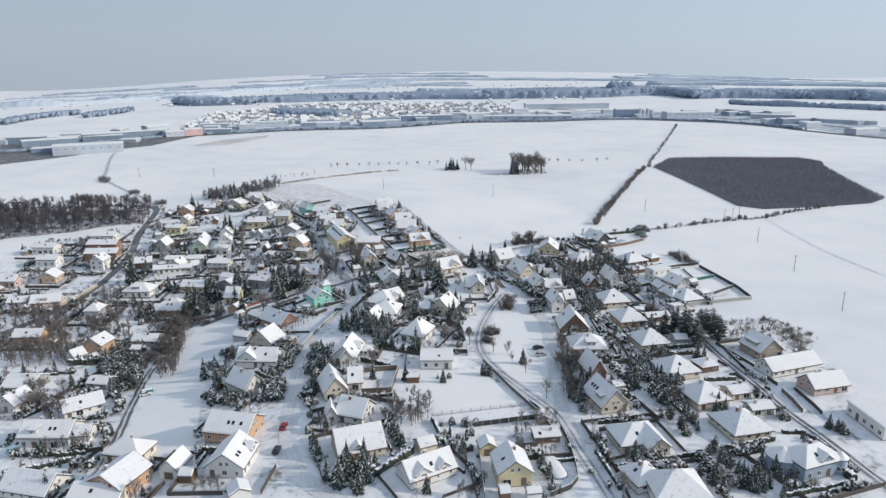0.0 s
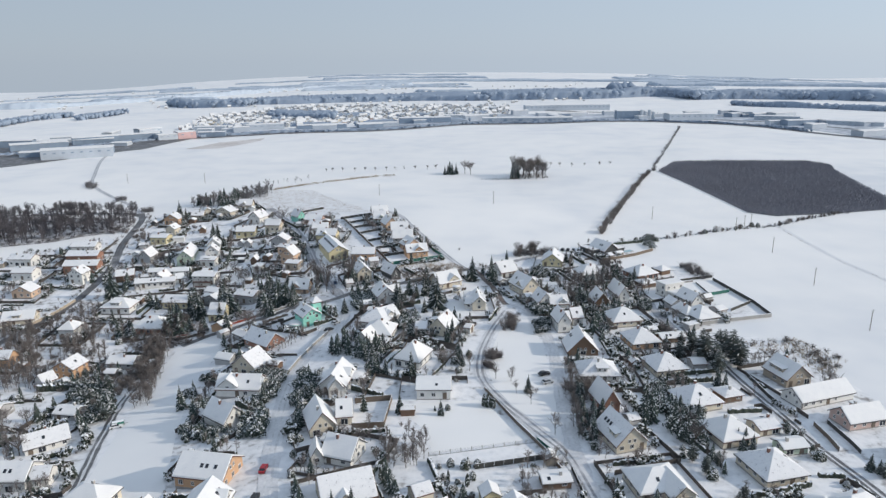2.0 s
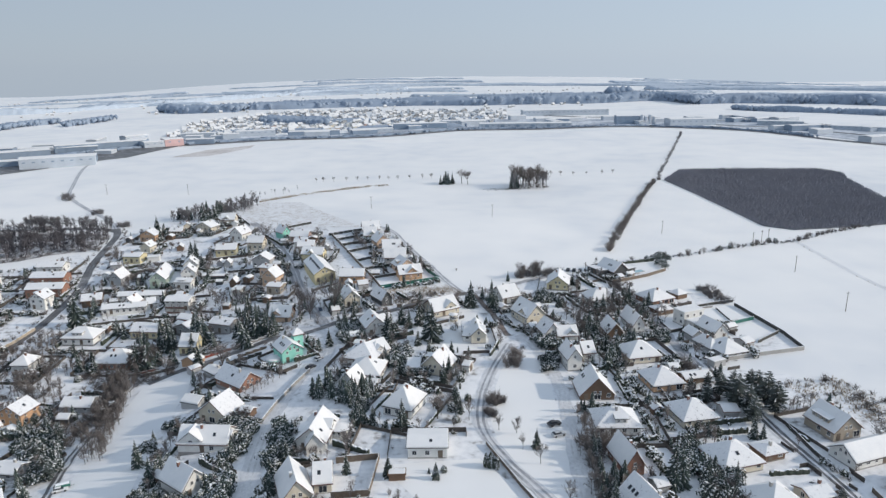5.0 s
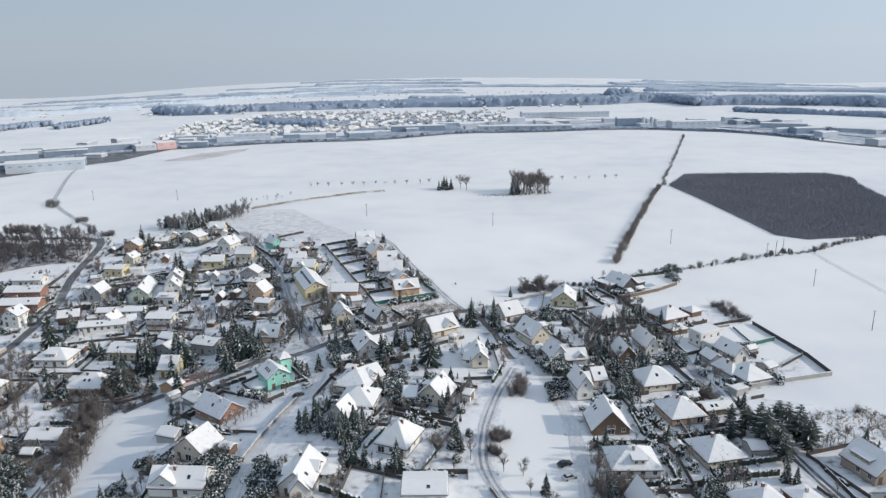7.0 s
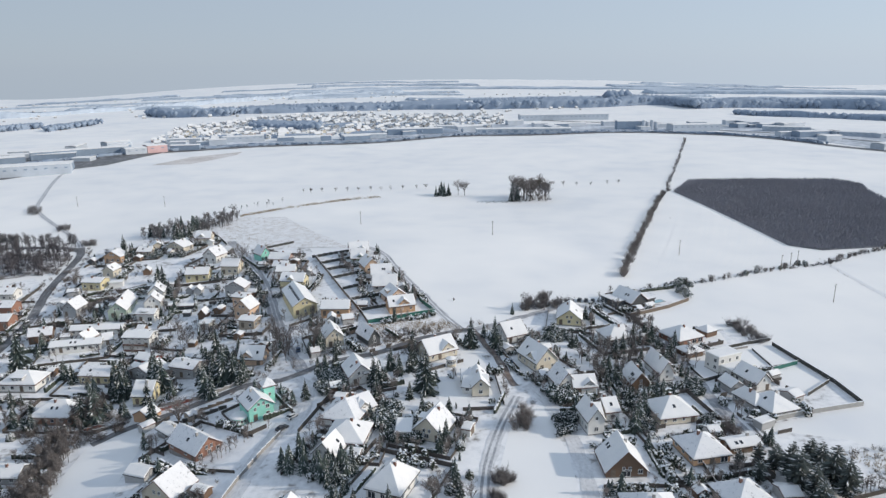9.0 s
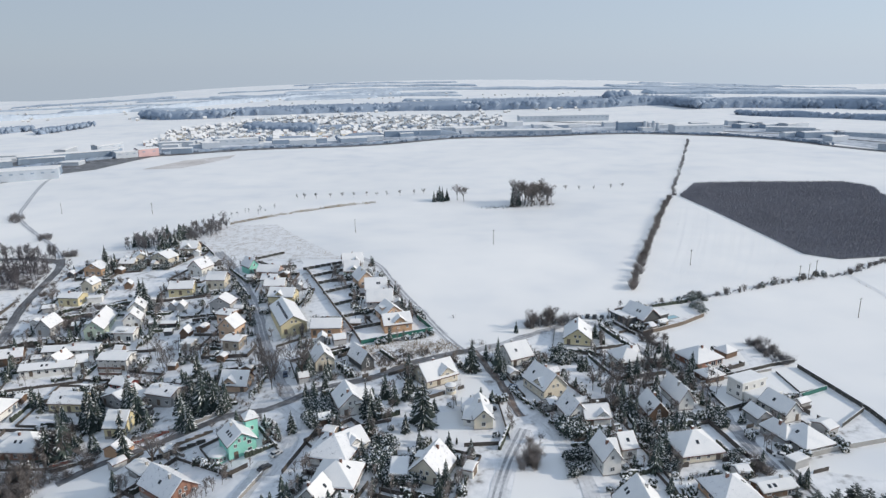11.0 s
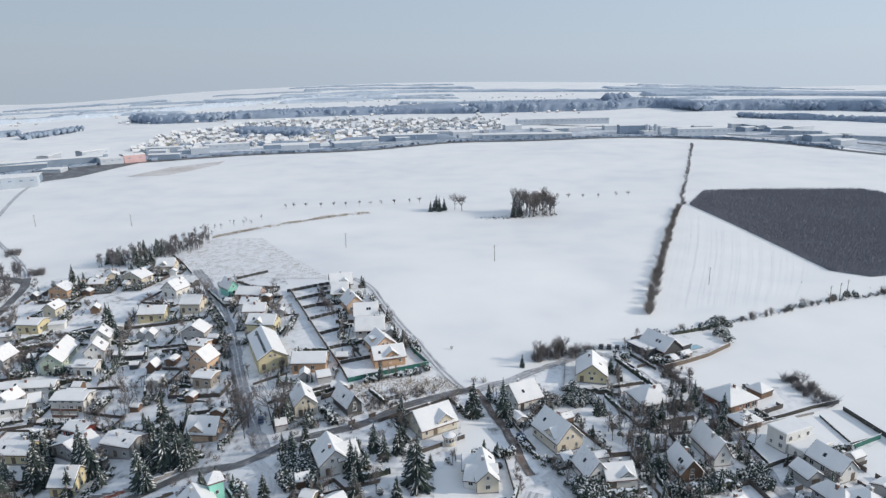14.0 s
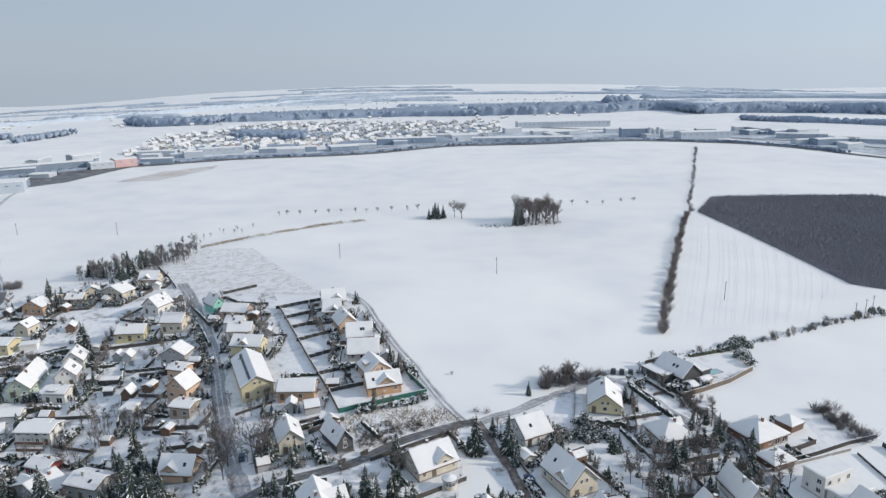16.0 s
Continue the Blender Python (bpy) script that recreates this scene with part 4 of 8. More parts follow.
house(-75.2, 467.5, 40, 6.3, 9.5, 3.5, 4.3, "o", "mint")
house(-63.3, 458.7, -12, 11.3, 9.5, 2.6, 2.7, "p", "pink")
house(-60.3, 443.6, -10, 7.9, 7.4, 3.5, 2.2, "p", "white")
house(-50.3, 421.2, -11, 11.8, 9.5, 3.5, 3.2, "p", "yellow")
house(-55.9, 433.0, -1, 9.6, 8.4, 4.4, 2.7, "p", "white")
house(-44.3, 396.4, 20, 10.8, 27.0, 4.4, 3.6, "o", "yellow", [("sky", 1, 8, 1)])
house(-26.1, 382.9, -3, 12.2, 9.5, 3.5, 2.7, "p", "orange")
house(-20.4, 372.4, 15, 5.0, 6.3, 2.4, 1.3, "p", "grey")
house(-27.2, 374.5, 5, 3.9, 5.2, 2.2, 1.6, "o", "grey")
house(-24.9, 354.0, 17, 7.5, 11.6, 4.0, 3.8, "o", "cream")
house(-10.4, 352.2, 31, 5.8, 11.6, 2.6, 4.3, "o", "dark")
house(2.3, 383.4, 14, 11.6, 9.4, 3.0, 3.6, "p", "orange", [("gable", -1, 0.8, 4.6), ("sky", -1, -3.5, 1)])
house(-0.5, 393.3, 23, 9.5, 11.0, 3.1, 4.0, "o", "peach", [("box", 1, 0, 3.0)])
house(-5.1, 408.1, 0, 11.4, 10.5, 2.6, 4.3, "p", "grey")
house(-7.4, 422.3, 4, 10.2, 10.5, 2.6, 4.3, "p", "white")
house(-13.8, 433.1, 20, 8.2, 11.6, 3.1, 4.3, "o", "peach")
house(-20.2, 447.8, -1, 7.8, 10.5, 2.6, 4.3, "p", "green")
house(-21.0, 460.2, 9, 10.4, 10.5, 2.6, 4.3, "p", "white")
house(-194.5, 421.2, -2, 17.9, 9.5, 4.4, 2.2, "p", "brick")
house(-188.8, 405.9, 1, 18.4, 9.5, 4.4, 2.2, "p", "brick")
house(-201.9, 439.2, -1, 14.6, 9.5, 3.5, 2.2, "p", "white")
house(-184.0, 390.9, -6, 8.1, 9.5, 5.7, 3.2, "o", "white")
house(-229.4, 419.7, -5, 13.7, 9.5, 4.4, 2.2, "p", "white")
house(-217.2, 398.8, -5, 11.9, 9.5, 4.4, 2.2, "p", "white")
house(-204.7, 374.5, -4, 10.6, 9.5, 3.5, 3.2, "o", "peach")
house(-224.4, 369.9, -4, 9.5, 8.4, 3.5, 2.2, "p", "pink")
house(-190.7, 342.5, 11, 13.9, 10.5, 2.6, 3.2, "p", "cream")
house(-205.3, 342.9, 5, 9.5, 8.4, 2.6, 2.2, "p", "white")
house(-159.4, 391.7, 15, 9.5, 8.4, 3.1, 2.7, "p", "brown")
house(-147.5, 446.9, 11, 6.7, 5.0, 2.4, 0.4, "f", "white")
house(-166.5, 439.2, 15, 5.6, 5.2, 2.1, 1.1, "p", "grey")
house(-136.8, 462.1, 9, 4.0, 5.2, 2.1, 1.9, "o", "brown")
house(-104.2, 430.1, -5, 3.2, 4.2, 2.0, 1.9, "o", "grey")
house(-99.6, 428.4, -1, 4.1, 5.2, 2.1, 2.2, "o", "grey")
house(-98.5, 405.0, -1, 3.6, 3.2, 1.8, 0.9, "p", "dark")
house(-108.8, 415.5, 7, 2.8, 4.2, 1.8, 0.6, "p", "grey")
house(-101.0, 412.9, 1, 6.8, 3.7, 1.8, 0.6, "p", "dark")
house(-89.4, 400.7, -11, 4.1, 5.2, 2.1, 2.6, "o", "brown")
house(-85.4, 391.2, -9, 5.0, 8.2, 2.3, 0.6, "f", "white")
house(-0.8, 215.7, 0, 4.6, 3.0, 1.9, 0.5, "f", "brown")
house(-87.1, 373.9, -12, 3.3, 3.2, 1.9, 0.9, "p", "brown")
wing(67.0, 170.2, 12, 7.4, 9.5, 2.7, 3.2, "o", "cream")
turret(99.0, 159.6, 4.1, 3.9, 2.0, "blue")
turret(113.0, 156.8, 1.8, 4.4, 1.6, "blue")
wing(-25.9, 192.4, 10, 4.3, 6.3, 2.3, 3.8, "o", "white")
wing(-55.7, 245.0, -14, 9.4, 8.4, 2.6, 2.7, "p", "white")
wing(-25.3, 233.1, 11, 5.7, 7.4, 3.1, 3.8, "o", "white")
wing(-8.6, 320.4, 24, 6.8, 8.4, 4.0, 3.2, "p", "white")
turret(21.4, 328.5, 1.7, 2.9, 0.5, "cream")
wing(-10.3, 295.8, 36, 7.2, 7.4, 2.5, 3.2, "h", "white")
wing(26.4, 309.3, -17, 4.4, 7.4, 2.5, 2.7, "p", "white")
wing(63.9, 286.8, 3, 3.9, 9.5, 2.6, 3.2, "p", "cream")
house(-55.4, 348.2, -9, 10.0, 9.0, 2.6, 4.3, "p", "peach", [("gable", -1, -1.4, 4.2), ("sky", -1, 2.6, 1), ("chimney", 1, 1, 1)])


# ---- trees ----
def spruce(seed, levels=18, pine=False):
    rng = random.Random(seed)
    t, c, s = Soup(), Soup(), Soup()
    t.stick((0, 0, -0.03), (0, 0, 0.97), 0.022, 0.004, 6)
    for i in range(levels):
        k = i / (levels - 1)
        z = 0.08 + 0.88 * k if not pine else 0.12 + 0.84 * k
        reach = (0.225 * (1 - k) ** 0.9 + 0.012) if not pine else 0.27 * math.sin(math.pi * (0.22 + 0.74 * k)) + 0.02
        n = max(5, int(17 - 10 * k))
        off = rng.random() * 6.28
        for j in range(n):
            an = off + 6.2832 * j / n + rng.uniform(-0.2, 0.2)
            r = reach * rng.uniform(0.5, 1.25)
            drop = r * rng.uniform(0.25, 0.55) * (1 if not pine else rng.uniform(-0.6, 0.4))
            ca, sa_ = math.cos(an), math.sin(an)
            wd = r * rng.uniform(0.15, 0.27)
            p = lambda d, o, h: (ca * d - sa_ * o, sa_ * d + ca * o, z + h)
            c.add([p(0, 0, 0.012), p(r * 0.5, wd * 0.75, -drop * 0.55), p(r * 0.5, 0, -drop * 0.25 + 0.008), p(r * 0.5, -wd * 0.75, -drop * 0.55), p(r * 0.85, wd * 0.5, -drop * 1.05), p(r * 0.85, -wd * 0.5, -drop * 1.05), p(r, 0, -drop * 0.9), p(r * 0.5, 0, -drop * 0.8 - 0.02)],
                  [(0, 2, 1), (0, 3, 2), (1, 2, 6, 4), (2, 3, 5, 6), (0, 7, 3), (0, 1, 7), (7, 6, 5), (7, 4, 6)])
            if rng.random() < 0.42:
                q = rng.uniform(0.25, 0.55)
                s.add([p(r * 0.28, 0, 0.014 - drop * 0.08), p(r * 0.62, wd * q * 0.62, -drop * 0.6 + 0.010), p(r * 0.62, 0, -drop * 0.34 + 0.02), p(r * 0.62, -wd * q * 0.62, -drop * 0.6 + 0.010), p(r * 0.97, 0, -drop * 0.86 + 0.012)],
                      [(0, 2, 1), (0, 3, 2), (1, 2, 4), (2, 3, 4)])
    return t.mesh("trunk", BARK), c.mesh("crown", PINE if pine else NEEDLE), s.mesh("snow", TREE_SNOW)


def thuja(seed):
    rng = random.Random(seed)
    t, c, s = Soup(), Soup(), Soup()
    t.stick((0, 0, -0.03), (0, 0, 0.8), 0.02, 0.005, 5)
    for i in range(190):
        z = rng.random() ** 0.9
        r = 0.135 * math.sin(math.pi * min(1, 0.25 + 0.75 * z)) ** 0.7 * rng.uniform(0.75, 1.1) + 0.012
        an = rng.random() * 6.28
        ca, sa_ = math.cos(an), math.sin(an)
        w, h = rng.uniform(0.03, 0.05), rng.uniform(0.07, 0.13)
        p = lambda d, o, q: (ca * d - sa_ * o, sa_ * d + ca * o, z * 0.93 + q)
        c.add([p(r * 0.6, -w, -h * 0.4), p(r, 0, -h * 0.5), p(r * 0.6, w, -h * 0.4), p(r * 0.9, 0, h * 0.7)], [(0, 1, 3), (1, 2, 3), (0, 3, 2)])
        if rng.random() < 0.2:
            s.add([p(r * 0.95, -w * 0.7, 0), p(r * 1.05, 0, -h * 0.15), p(r * 0.95, w * 0.7, 0), p(r * 0.8, 0, h * 0.75)], [(0, 1, 3), (1, 2, 3)])
    return t.mesh("trunk", BARK), c.mesh("crown", THUJA), s.mesh("snow", TREE_SNOW)


def bare_tree(seed):
    rng = random.Random(seed)
    t, c, s = Soup(), Soup(), Soup()

    def grow(p, d, length, r, level):
        d = d.normalized()
        q = p + d * length
        (t if level < 2 else c).stick(p, q, r, r * 0.6, 5 if level < 2 else 3)
        if level >= 4:
            return
        n = (6, 5, 4, 3)[level] + (rng.random() < 0.3)
        for k in range(n):
            at = p + (q - p) * rng.uniform(0.45, 1.0)
            side = Vector((rng.uniform(-1, 1), rng.uniform(-1, 1), rng.uniform(-0.1, 0.75)))
            nd = d * 0.75 + side * rng.uniform(0.6, 1.0)
            grow(at, nd, length * rng.uniform(0.52, 0.76), r * 0.46 + 0.0008, level + 1)
    grow(Vector((0, 0, -0.02)), Vector((rng.uniform(-0.08, 0.08), rng.uniform(-0.08, 0.08), 1)), 0.42, 0.016, 0)
    top = max(v[2] for v in c.v)
    t.v, c.v = ([(v[0] / top, v[1] / top, v[2] / top) for v in q.v] for q in (t, c))
    return t.mesh("trunk", BARK), c.mesh("crown", TWIG), None


def bush(seed):
    rng = random.Random(seed)
    c, s = Soup(), Soup()
    for k in range(26):
        an, lean = rng.random() * 6.28, rng.uniform(0.05, 0.75)
        tip = Vector((math.cos(an) * lean * 0.75, math.sin(an) * lean * 0.75, rng.uniform(0.55, 1.0)))
        root = Vector((math.cos(an) * 0.12, math.sin(an) * 0.12, -0.04))
        c.stick(root, tip, 0.014, 0.006, 3)
        for j in range(7):
            a = root.lerp(tip, rng.uniform(0.25, 0.95))
            c.stick(a, a + Vector((rng.uniform(-0.28, 0.28), rng.uniform(-0.28, 0.28), rng.uniform(0.02, 0.3))), 0.009, 0.004, 3)
    return None, c.mesh("twigs", TWIG), None


def shrub(seed):
    """A rounded evergreen laden with snow."""
    rng = random.Random(seed)
    c, s = Soup(), Soup()
    for k in range(210):
        z = rng.random()
        an = rng.random() * 6.28
        r = 0.5 * math.sqrt(max(0.05, 1 - (z - 0.25) ** 2 / 0.62)) * rng.uniform(0.7, 1.08)
        ca, sa_ = math.cos(an), math.sin(an)
        w = rng.uniform(0.07, 0.13)
        p = lambda d, o, h: (ca * d - sa_ * o, sa_ * d + ca * o, max(-0.03, z * 0.9 + h))
        c.add([p(r - w, -w, 0), p(r, 0, -w * 0.9), p(r - w, w, 0), p(r * 0.9, 0, w * 0.8)], [(0, 1, 3), (1, 2, 3), (0, 3, 2)])
        if rng.random() < 0.22 + 0.5 * z:
            s.add([p(r - w * 0.8, -w * 0.8, 0.03), p(r, 0, 0.0), p(r - w * 0.8, w * 0.8, 0.03), p(r * 0.86, 0, w * 0.9)], [(0, 1, 3), (1, 2, 3), (0, 3, 2)])
    return None, c.mesh("leaves", THUJA), s.mesh("snow", TREE_SNOW)


STOCK = {"spruce": [spruce(i) for i in range(5)], "pine": [spruce(40 + i, 16, True) for i in range(3)], "thuja": [thuja(60 + i) for i in range(3)],
         "bare": [bare_tree(80 + i) for i in range(5)], "bush": [bush(100 + i) for i in range(4)], "shrub": [shrub(120 + i) for i in range(4)]}
TREE_WORDS = {"spruce": ("spruce_tree", "dark green spruce with snow on its boughs", "spruce", "spruces"), "pine": ("pine_tree", "broad dark pine dusted with snow", "pine", "pines"),
              "thuja": ("thuja", "slim columnar thuja flecked with snow", "thuja", "thujas"), "bare": ("bare_tree", "leafless grey-brown tree in the snow", "tree", "bare trees"),
              "bush": ("bush", "leafless brown bush in the snow", "bush", "bushes"), "shrub": ("snowy_shrub", "round evergreen shrub laden with snow", "shrub", "snowy shrubs")}
TREES = [0]
TREE_SPOTS = []


def tree(kind, x, y, h, slim=1.0):
    TREES[0] += 1
    rng = random.Random(TREES[0] * 31 + 7)
    trunk, crown, snow = rng.choice(STOCK[kind])
    name, label, category, group = TREE_WORDS[kind]
    wide = rng.uniform(0.85, 1.2) * slim
    root = tagged(new(name, trunk or crown), label, category, group)
    root.matrix_basis = pose(x, y, terrain(x, y), 0, 0, rng.uniform(0, 360)) @ Matrix.Diagonal((h * wide, h * wide, h, 1))
    if trunk:
        child("crown", crown, root)
    if snow:
        tagged(child("snow", snow, root, None, "snow on the branches"), kind="stuff")
    TREE_SPOTS.append((x, y))


SIZES = {"spruce": (4, 10), "pine": (4.5, 8.5), "thuja": (2.5, 5), "bare": (4.5, 9), "bush": (1.5, 3.2), "shrub": (1.4, 3.4)}


def grove(pts, n, kinds, gap=0.3):
    """Trees of the given kinds scattered within an outline, clear of houses and roads."""
    rng = random.Random(int(abs(pts[0][0] * 13 + pts[0][1] * 7)) + n)
    kinds = kinds.split()
    x0, x1, y0, y1 = min(p[0] for p in pts), max(p[0] for p in pts), min(p[1] for p in pts), max(p[1] for p in pts)
    made = tries = 0
    while made < n and tries < n * 30:
        tries += 1
        x, y = rng.uniform(x0, x1), rng.uniform(y0, y1)
        if not inside(pts, x, y) or not free(x, y, gap):
            continue
        k = rng.choice(kinds)
        a, b = SIZES[k]
        tree(k, x, y, a + (b - a) * rng.random() ** 1.3)
        made += 1


grove([(-76.0, 332.1), (-81.4, 366.4), (-58.1, 357.7), (-52.8, 329.7)], 24, "spruce")
grove([(-36.4, 355.2), (-21.9, 357.3), (-19.1, 324.3), (-30.6, 327.5)], 10, "spruce")
grove([(-2.8, 337.1), (13.2, 346.8), (14.5, 311.5), (-0.0, 299.6)], 18, "spruce bare shrub")
grove([(8.8, 303.1), (25.8, 293.7), (22.0, 262.5), (7.3, 269.8)], 26, "thuja spruce thuja shrub")
grove([(-24.2, 276.9), (-9.7, 274.4), (-7.6, 240.2), (-20.7, 249.4)], 18, "spruce spruce shrub")
grove([(10.7, 260.3), (22.4, 262.4), (20.8, 238.3), (11.1, 238.9)], 16, "bare spruce shrub")
grove([(69.4, 336.9), (98.2, 357.0), (115.2, 351.2), (113.8, 322.0), (74.0, 298.5), (70.0, 325.3)], 60, "spruce spruce bare thuja shrub")
grove([(63.5, 359.0), (77.6, 358.2), (72.8, 340.8), (61.7, 337.4)], 14, "shrub")
grove([(80.8, 311.5), (88.6, 311.0), (75.3, 268.3), (69.3, 268.7)], 12, "spruce thuja")
for px, py, ph in ((105.2, 255, 9), (107.2, 251, 12), (106.6, 246, 13), (108.0, 241, 12), (107.4, 236.5, 10), (116.0, 252, 11), (116.6, 247, 13), (117.0, 242, 12), (116.2, 257, 9), (102, 258, 8), (95.8, 256.7, 7), (99, 251, 7), (120, 246, 8)):
    tree("pine", px, py, ph, 0.9)
grove([(-140.7, 284.2), (-114.9, 268.3), (-100.1, 233.7), (-113.8, 240.1)], 12, "pine spruce")
grove([(-88.3, 260.7), (-82.1, 266.9), (-68.5, 230.9), (-64.8, 211.5), (-74.7, 226.4)], 16, "shrub shrub spruce")
grove([(-62.4, 218.6), (-44.5, 218.0), (-41.6, 205.7), (-65.9, 210.1)], 16, "shrub")
grove([(-40.2, 260.7), (-29.4, 230.4), (-34.6, 209.7)], 12, "shrub spruce")
grove([(-20.9, 176.1), (-13.2, 172.4), (-10.5, 153.9), (-19.5, 157.0)], 10, "spruce")
grove([(6.4, 186.7), (19.9, 187.6), (17.7, 170.7), (6.1, 174.2)], 16, "shrub shrub thuja")
grove([(89.0, 235.9), (97.5, 235.4), (86.0, 204.2), (80.0, 204.6)], 9, "spruce thuja")
grove([(83.2, 212.7), (90.4, 196.2), (83.6, 179.3), (74.1, 186.4)], 12, "shrub shrub bare")
grove([(84.4, 173.0), (97.7, 166.5), (90.3, 148.8), (75.6, 151.9)], 14, "spruce shrub bare")
grove([(-146.8, 241.9), (-134.0, 246.5), (-120.9, 215.4), (-134.7, 216.3)], 14, "bare")
grove([(-135.6, 283.9), (-119.2, 276.4), (-105.2, 238.4), (-116.8, 240.7)], 10, "pine shrub")
grove([(-160.4, 528.6), (-124.2, 552.4), (-132.8, 582.3), (-168.2, 553.0)], 28, "spruce bare bare bush")
grove([(-126.1, 552.9), (-116.4, 596.3), (-123.1, 623.6), (-132.8, 582.3)], 12, "bare bush")
grove([(55.4, 379.1), (74.0, 380.5), (75.1, 384.8), (57.7, 385.4)], 12, "bush bare")
grove([(140.2, 359.3), (143.0, 340.1), (149.5, 344.2), (147.5, 364.0)], 12, "bush")
grove([(104.8, 375.4), (106.4, 361.4), (111.5, 366.1), (109.6, 379.1)], 6, "bush")
for px, py, ph in ((30.2, 256.5, 4.2), (31.8, 255.4, 3.6), (28.8, 255.0, 3.8), (30.4, 254.2, 4.0), (33.2, 256.0, 2.6), (27.8, 247.6, 3.2), (29.0, 246.8, 2.8), (27.2, 249.2, 2.8), (40.4, 285.0, 5.5), (42.2, 286.4, 5.0), (38.8, 283.4, 5.0), (41.6, 283.2, 5.4)):
    tree("bush", px, py, ph)
grove([(-76.4, 227.7), (-58.3, 212.3), (-67.5, 211.0), (-73.2, 217.2)], 7, "shrub")
grove([(-54.4, 216.2), (-46.9, 222.6), (-49.7, 243.4), (-53.3, 244.9)], 10, "shrub spruce")
grove([(54.8, 228.9), (59.6, 206.5), (51.5, 188.3), (51.2, 203.0)], 12, "spruce shrub")
grove([(-57.9, 396.6), (-46.7, 374.2), (-46.9, 353.5), (-56.2, 377.6)], 6, "bare")
for px, py in ((-36.5, 218.2), (-34.9, 210.1), (-33.2, 195.8), (-32.0, 185.7), (-32.7, 204.2)):
    tree("shrub", px, py, 2.2)
for px, py, ph, kind in ((79.1, 179.5, 6, 'pine'), (83.7, 182.5, 5, 'pine'), (77.7, 185.2, 6, 'pine'), (83.6, 167.2, 5, 'pine'), (83.3, 161.7, 6, 'pine'), (84.4, 159.0, 5, 'pine'), (84.8, 154.9, 7, 'spruce'), (85.4, 151.4, 7, 'spruce'), (87.2, 148.9, 6, 'spruce'), (79.1, 159.3, 4, 'shrub'), (92.7, 146.8, 5, 'spruce'), (94.9, 148.1, 4, 'spruce'), (98.8, 154.1, 2.6, 'bush'), (102.8, 150.5, 2.6, 'bush'), (7.8, 217.4, 2.2, 'spruce'), (9.7, 218.2, 3.2, 'spruce'), (11.9, 217.8, 2.2, 'shrub'), (-8.4, 209.0, 2.0, 'shrub'), (-10.4, 206.7, 1.8, 'shrub'), (-2.7, 208.6, 1.6, 'bush'), (100.4, 150.1, 2.2, 'shrub'), (123.4, 178.4, 5.5, 'spruce'), (125.0, 177.0, 4.5, 'spruce'), (124.6, 174.6, 5, 'pine'), (126.2, 175.4, 3, 'shrub'), (74.6, 155.1, 5, 'pine'), (77.4, 153.0, 6, 'spruce'), (81.2, 165.0, 4.5, 'pine'), (100.2, 154.4, 3.4, 'spruce'), (98.0, 151.0, 3.6, 'spruce'), (112.6, 171.6, 2.0, 'shrub'), (110.4, 168.4, 1.8, 'bush'), (112.2, 186.8, 3.4, 'pine'), (113.0, 184.2, 3.0, 'shrub'), (110.6, 197.4, 4.6, 'pine'), (111.2, 194.6, 4.2, 'spruce'), (112.0, 200.2, 3.4, 'spruce'), (78.7, 163.8, 3.5, 'shrub'), (79.8, 177.0, 3.6, 'shrub'), (80.5, 157.1, 3.2, 'shrub')):
    tree(kind, px, py, ph)
for px, py, ph in ((-98.2, 163.9, 5.6), (-105.1, 164.2, 3.4), (-97.0, 165.0, 4.2), (-62.6, 193.4, 4.4)):
    tree("thuja", px, py, ph, 1.2)
for px, py in ((23.6, 219.6), (24.6, 219.0), (25.6, 218.6), (26.6, 218.2), (25.0, 220.2)):
    tree("thuja", px, py, 4.4, 1.2)
grove([(-103.6, 393.2), (-91.0, 389.8), (-83.8, 367.3), (-95.7, 371.0)], 5, "bare")
grove([(-97.8, 450.6), (-80.4, 440.3), (-86.9, 424.1), (-104.0, 428.6)], 6, "bush shrub")
grove([(-148.5, 342.9), (-135.6, 336.2), (-128.6, 319.4), (-138.4, 320.1)], 7, "spruce bush")
grove([(-143.1, 329.3), (-129.0, 324.2), (-121.2, 308.0), (-130.3, 308.7)], 8, "spruce shrub")
grove([(-124.2, 351.5), (-108.3, 350.8), (-95.1, 320.9), (-107.0, 323.9)], 16, "spruce bare")
grove([(-119.8, 372.8), (-109.8, 367.9), (-102.0, 342.3), (-110.5, 344.6)], 6, "spruce")
tree("spruce", 30.2, 344.1, 13.0)
tree("spruce", 39.6, 343.5, 13.7)
tree("spruce", 40.6, 336.9, 7.1)
tree("spruce", -156.8, 367.4, 17.5)
tree("spruce", -133.4, 356.9, 8.9)
tree("spruce", -93.5, 344.9, 15.0)
tree("spruce", -125.6, 446.7, 11.2)
tree("spruce", 0.3, 242.1, 10.3)
tree("spruce", 2.2, 322.6, 9.3)
tree("spruce", 51.5, 376.4, 5.5)
tree("spruce", 82.5, 370.1, 7.0)
tree("spruce", -162.4, 496.8, 14.2)
tree("spruce", 7.3, 341.7, 9.9)
tree("spruce", -91.0, 340.6, 17.6)
tree("spruce", -88.2, 338.7, 15.0)
tree("spruce", -93.6, 343.7, 13.0)
tree("spruce", -103.4, 337.6, 14.9)
tree("spruce", -104.4, 336.9, 12.1)
tree("spruce", -101.6, 337.8, 11.7)
tree("spruce", -128.8, 353.0, 9.3)
tree("spruce", -90.9, 330.0, 10.0)
tree("spruce", -83.6, 314.4, 11.4)
tree("spruce", -68.8, 326.8, 14.0)
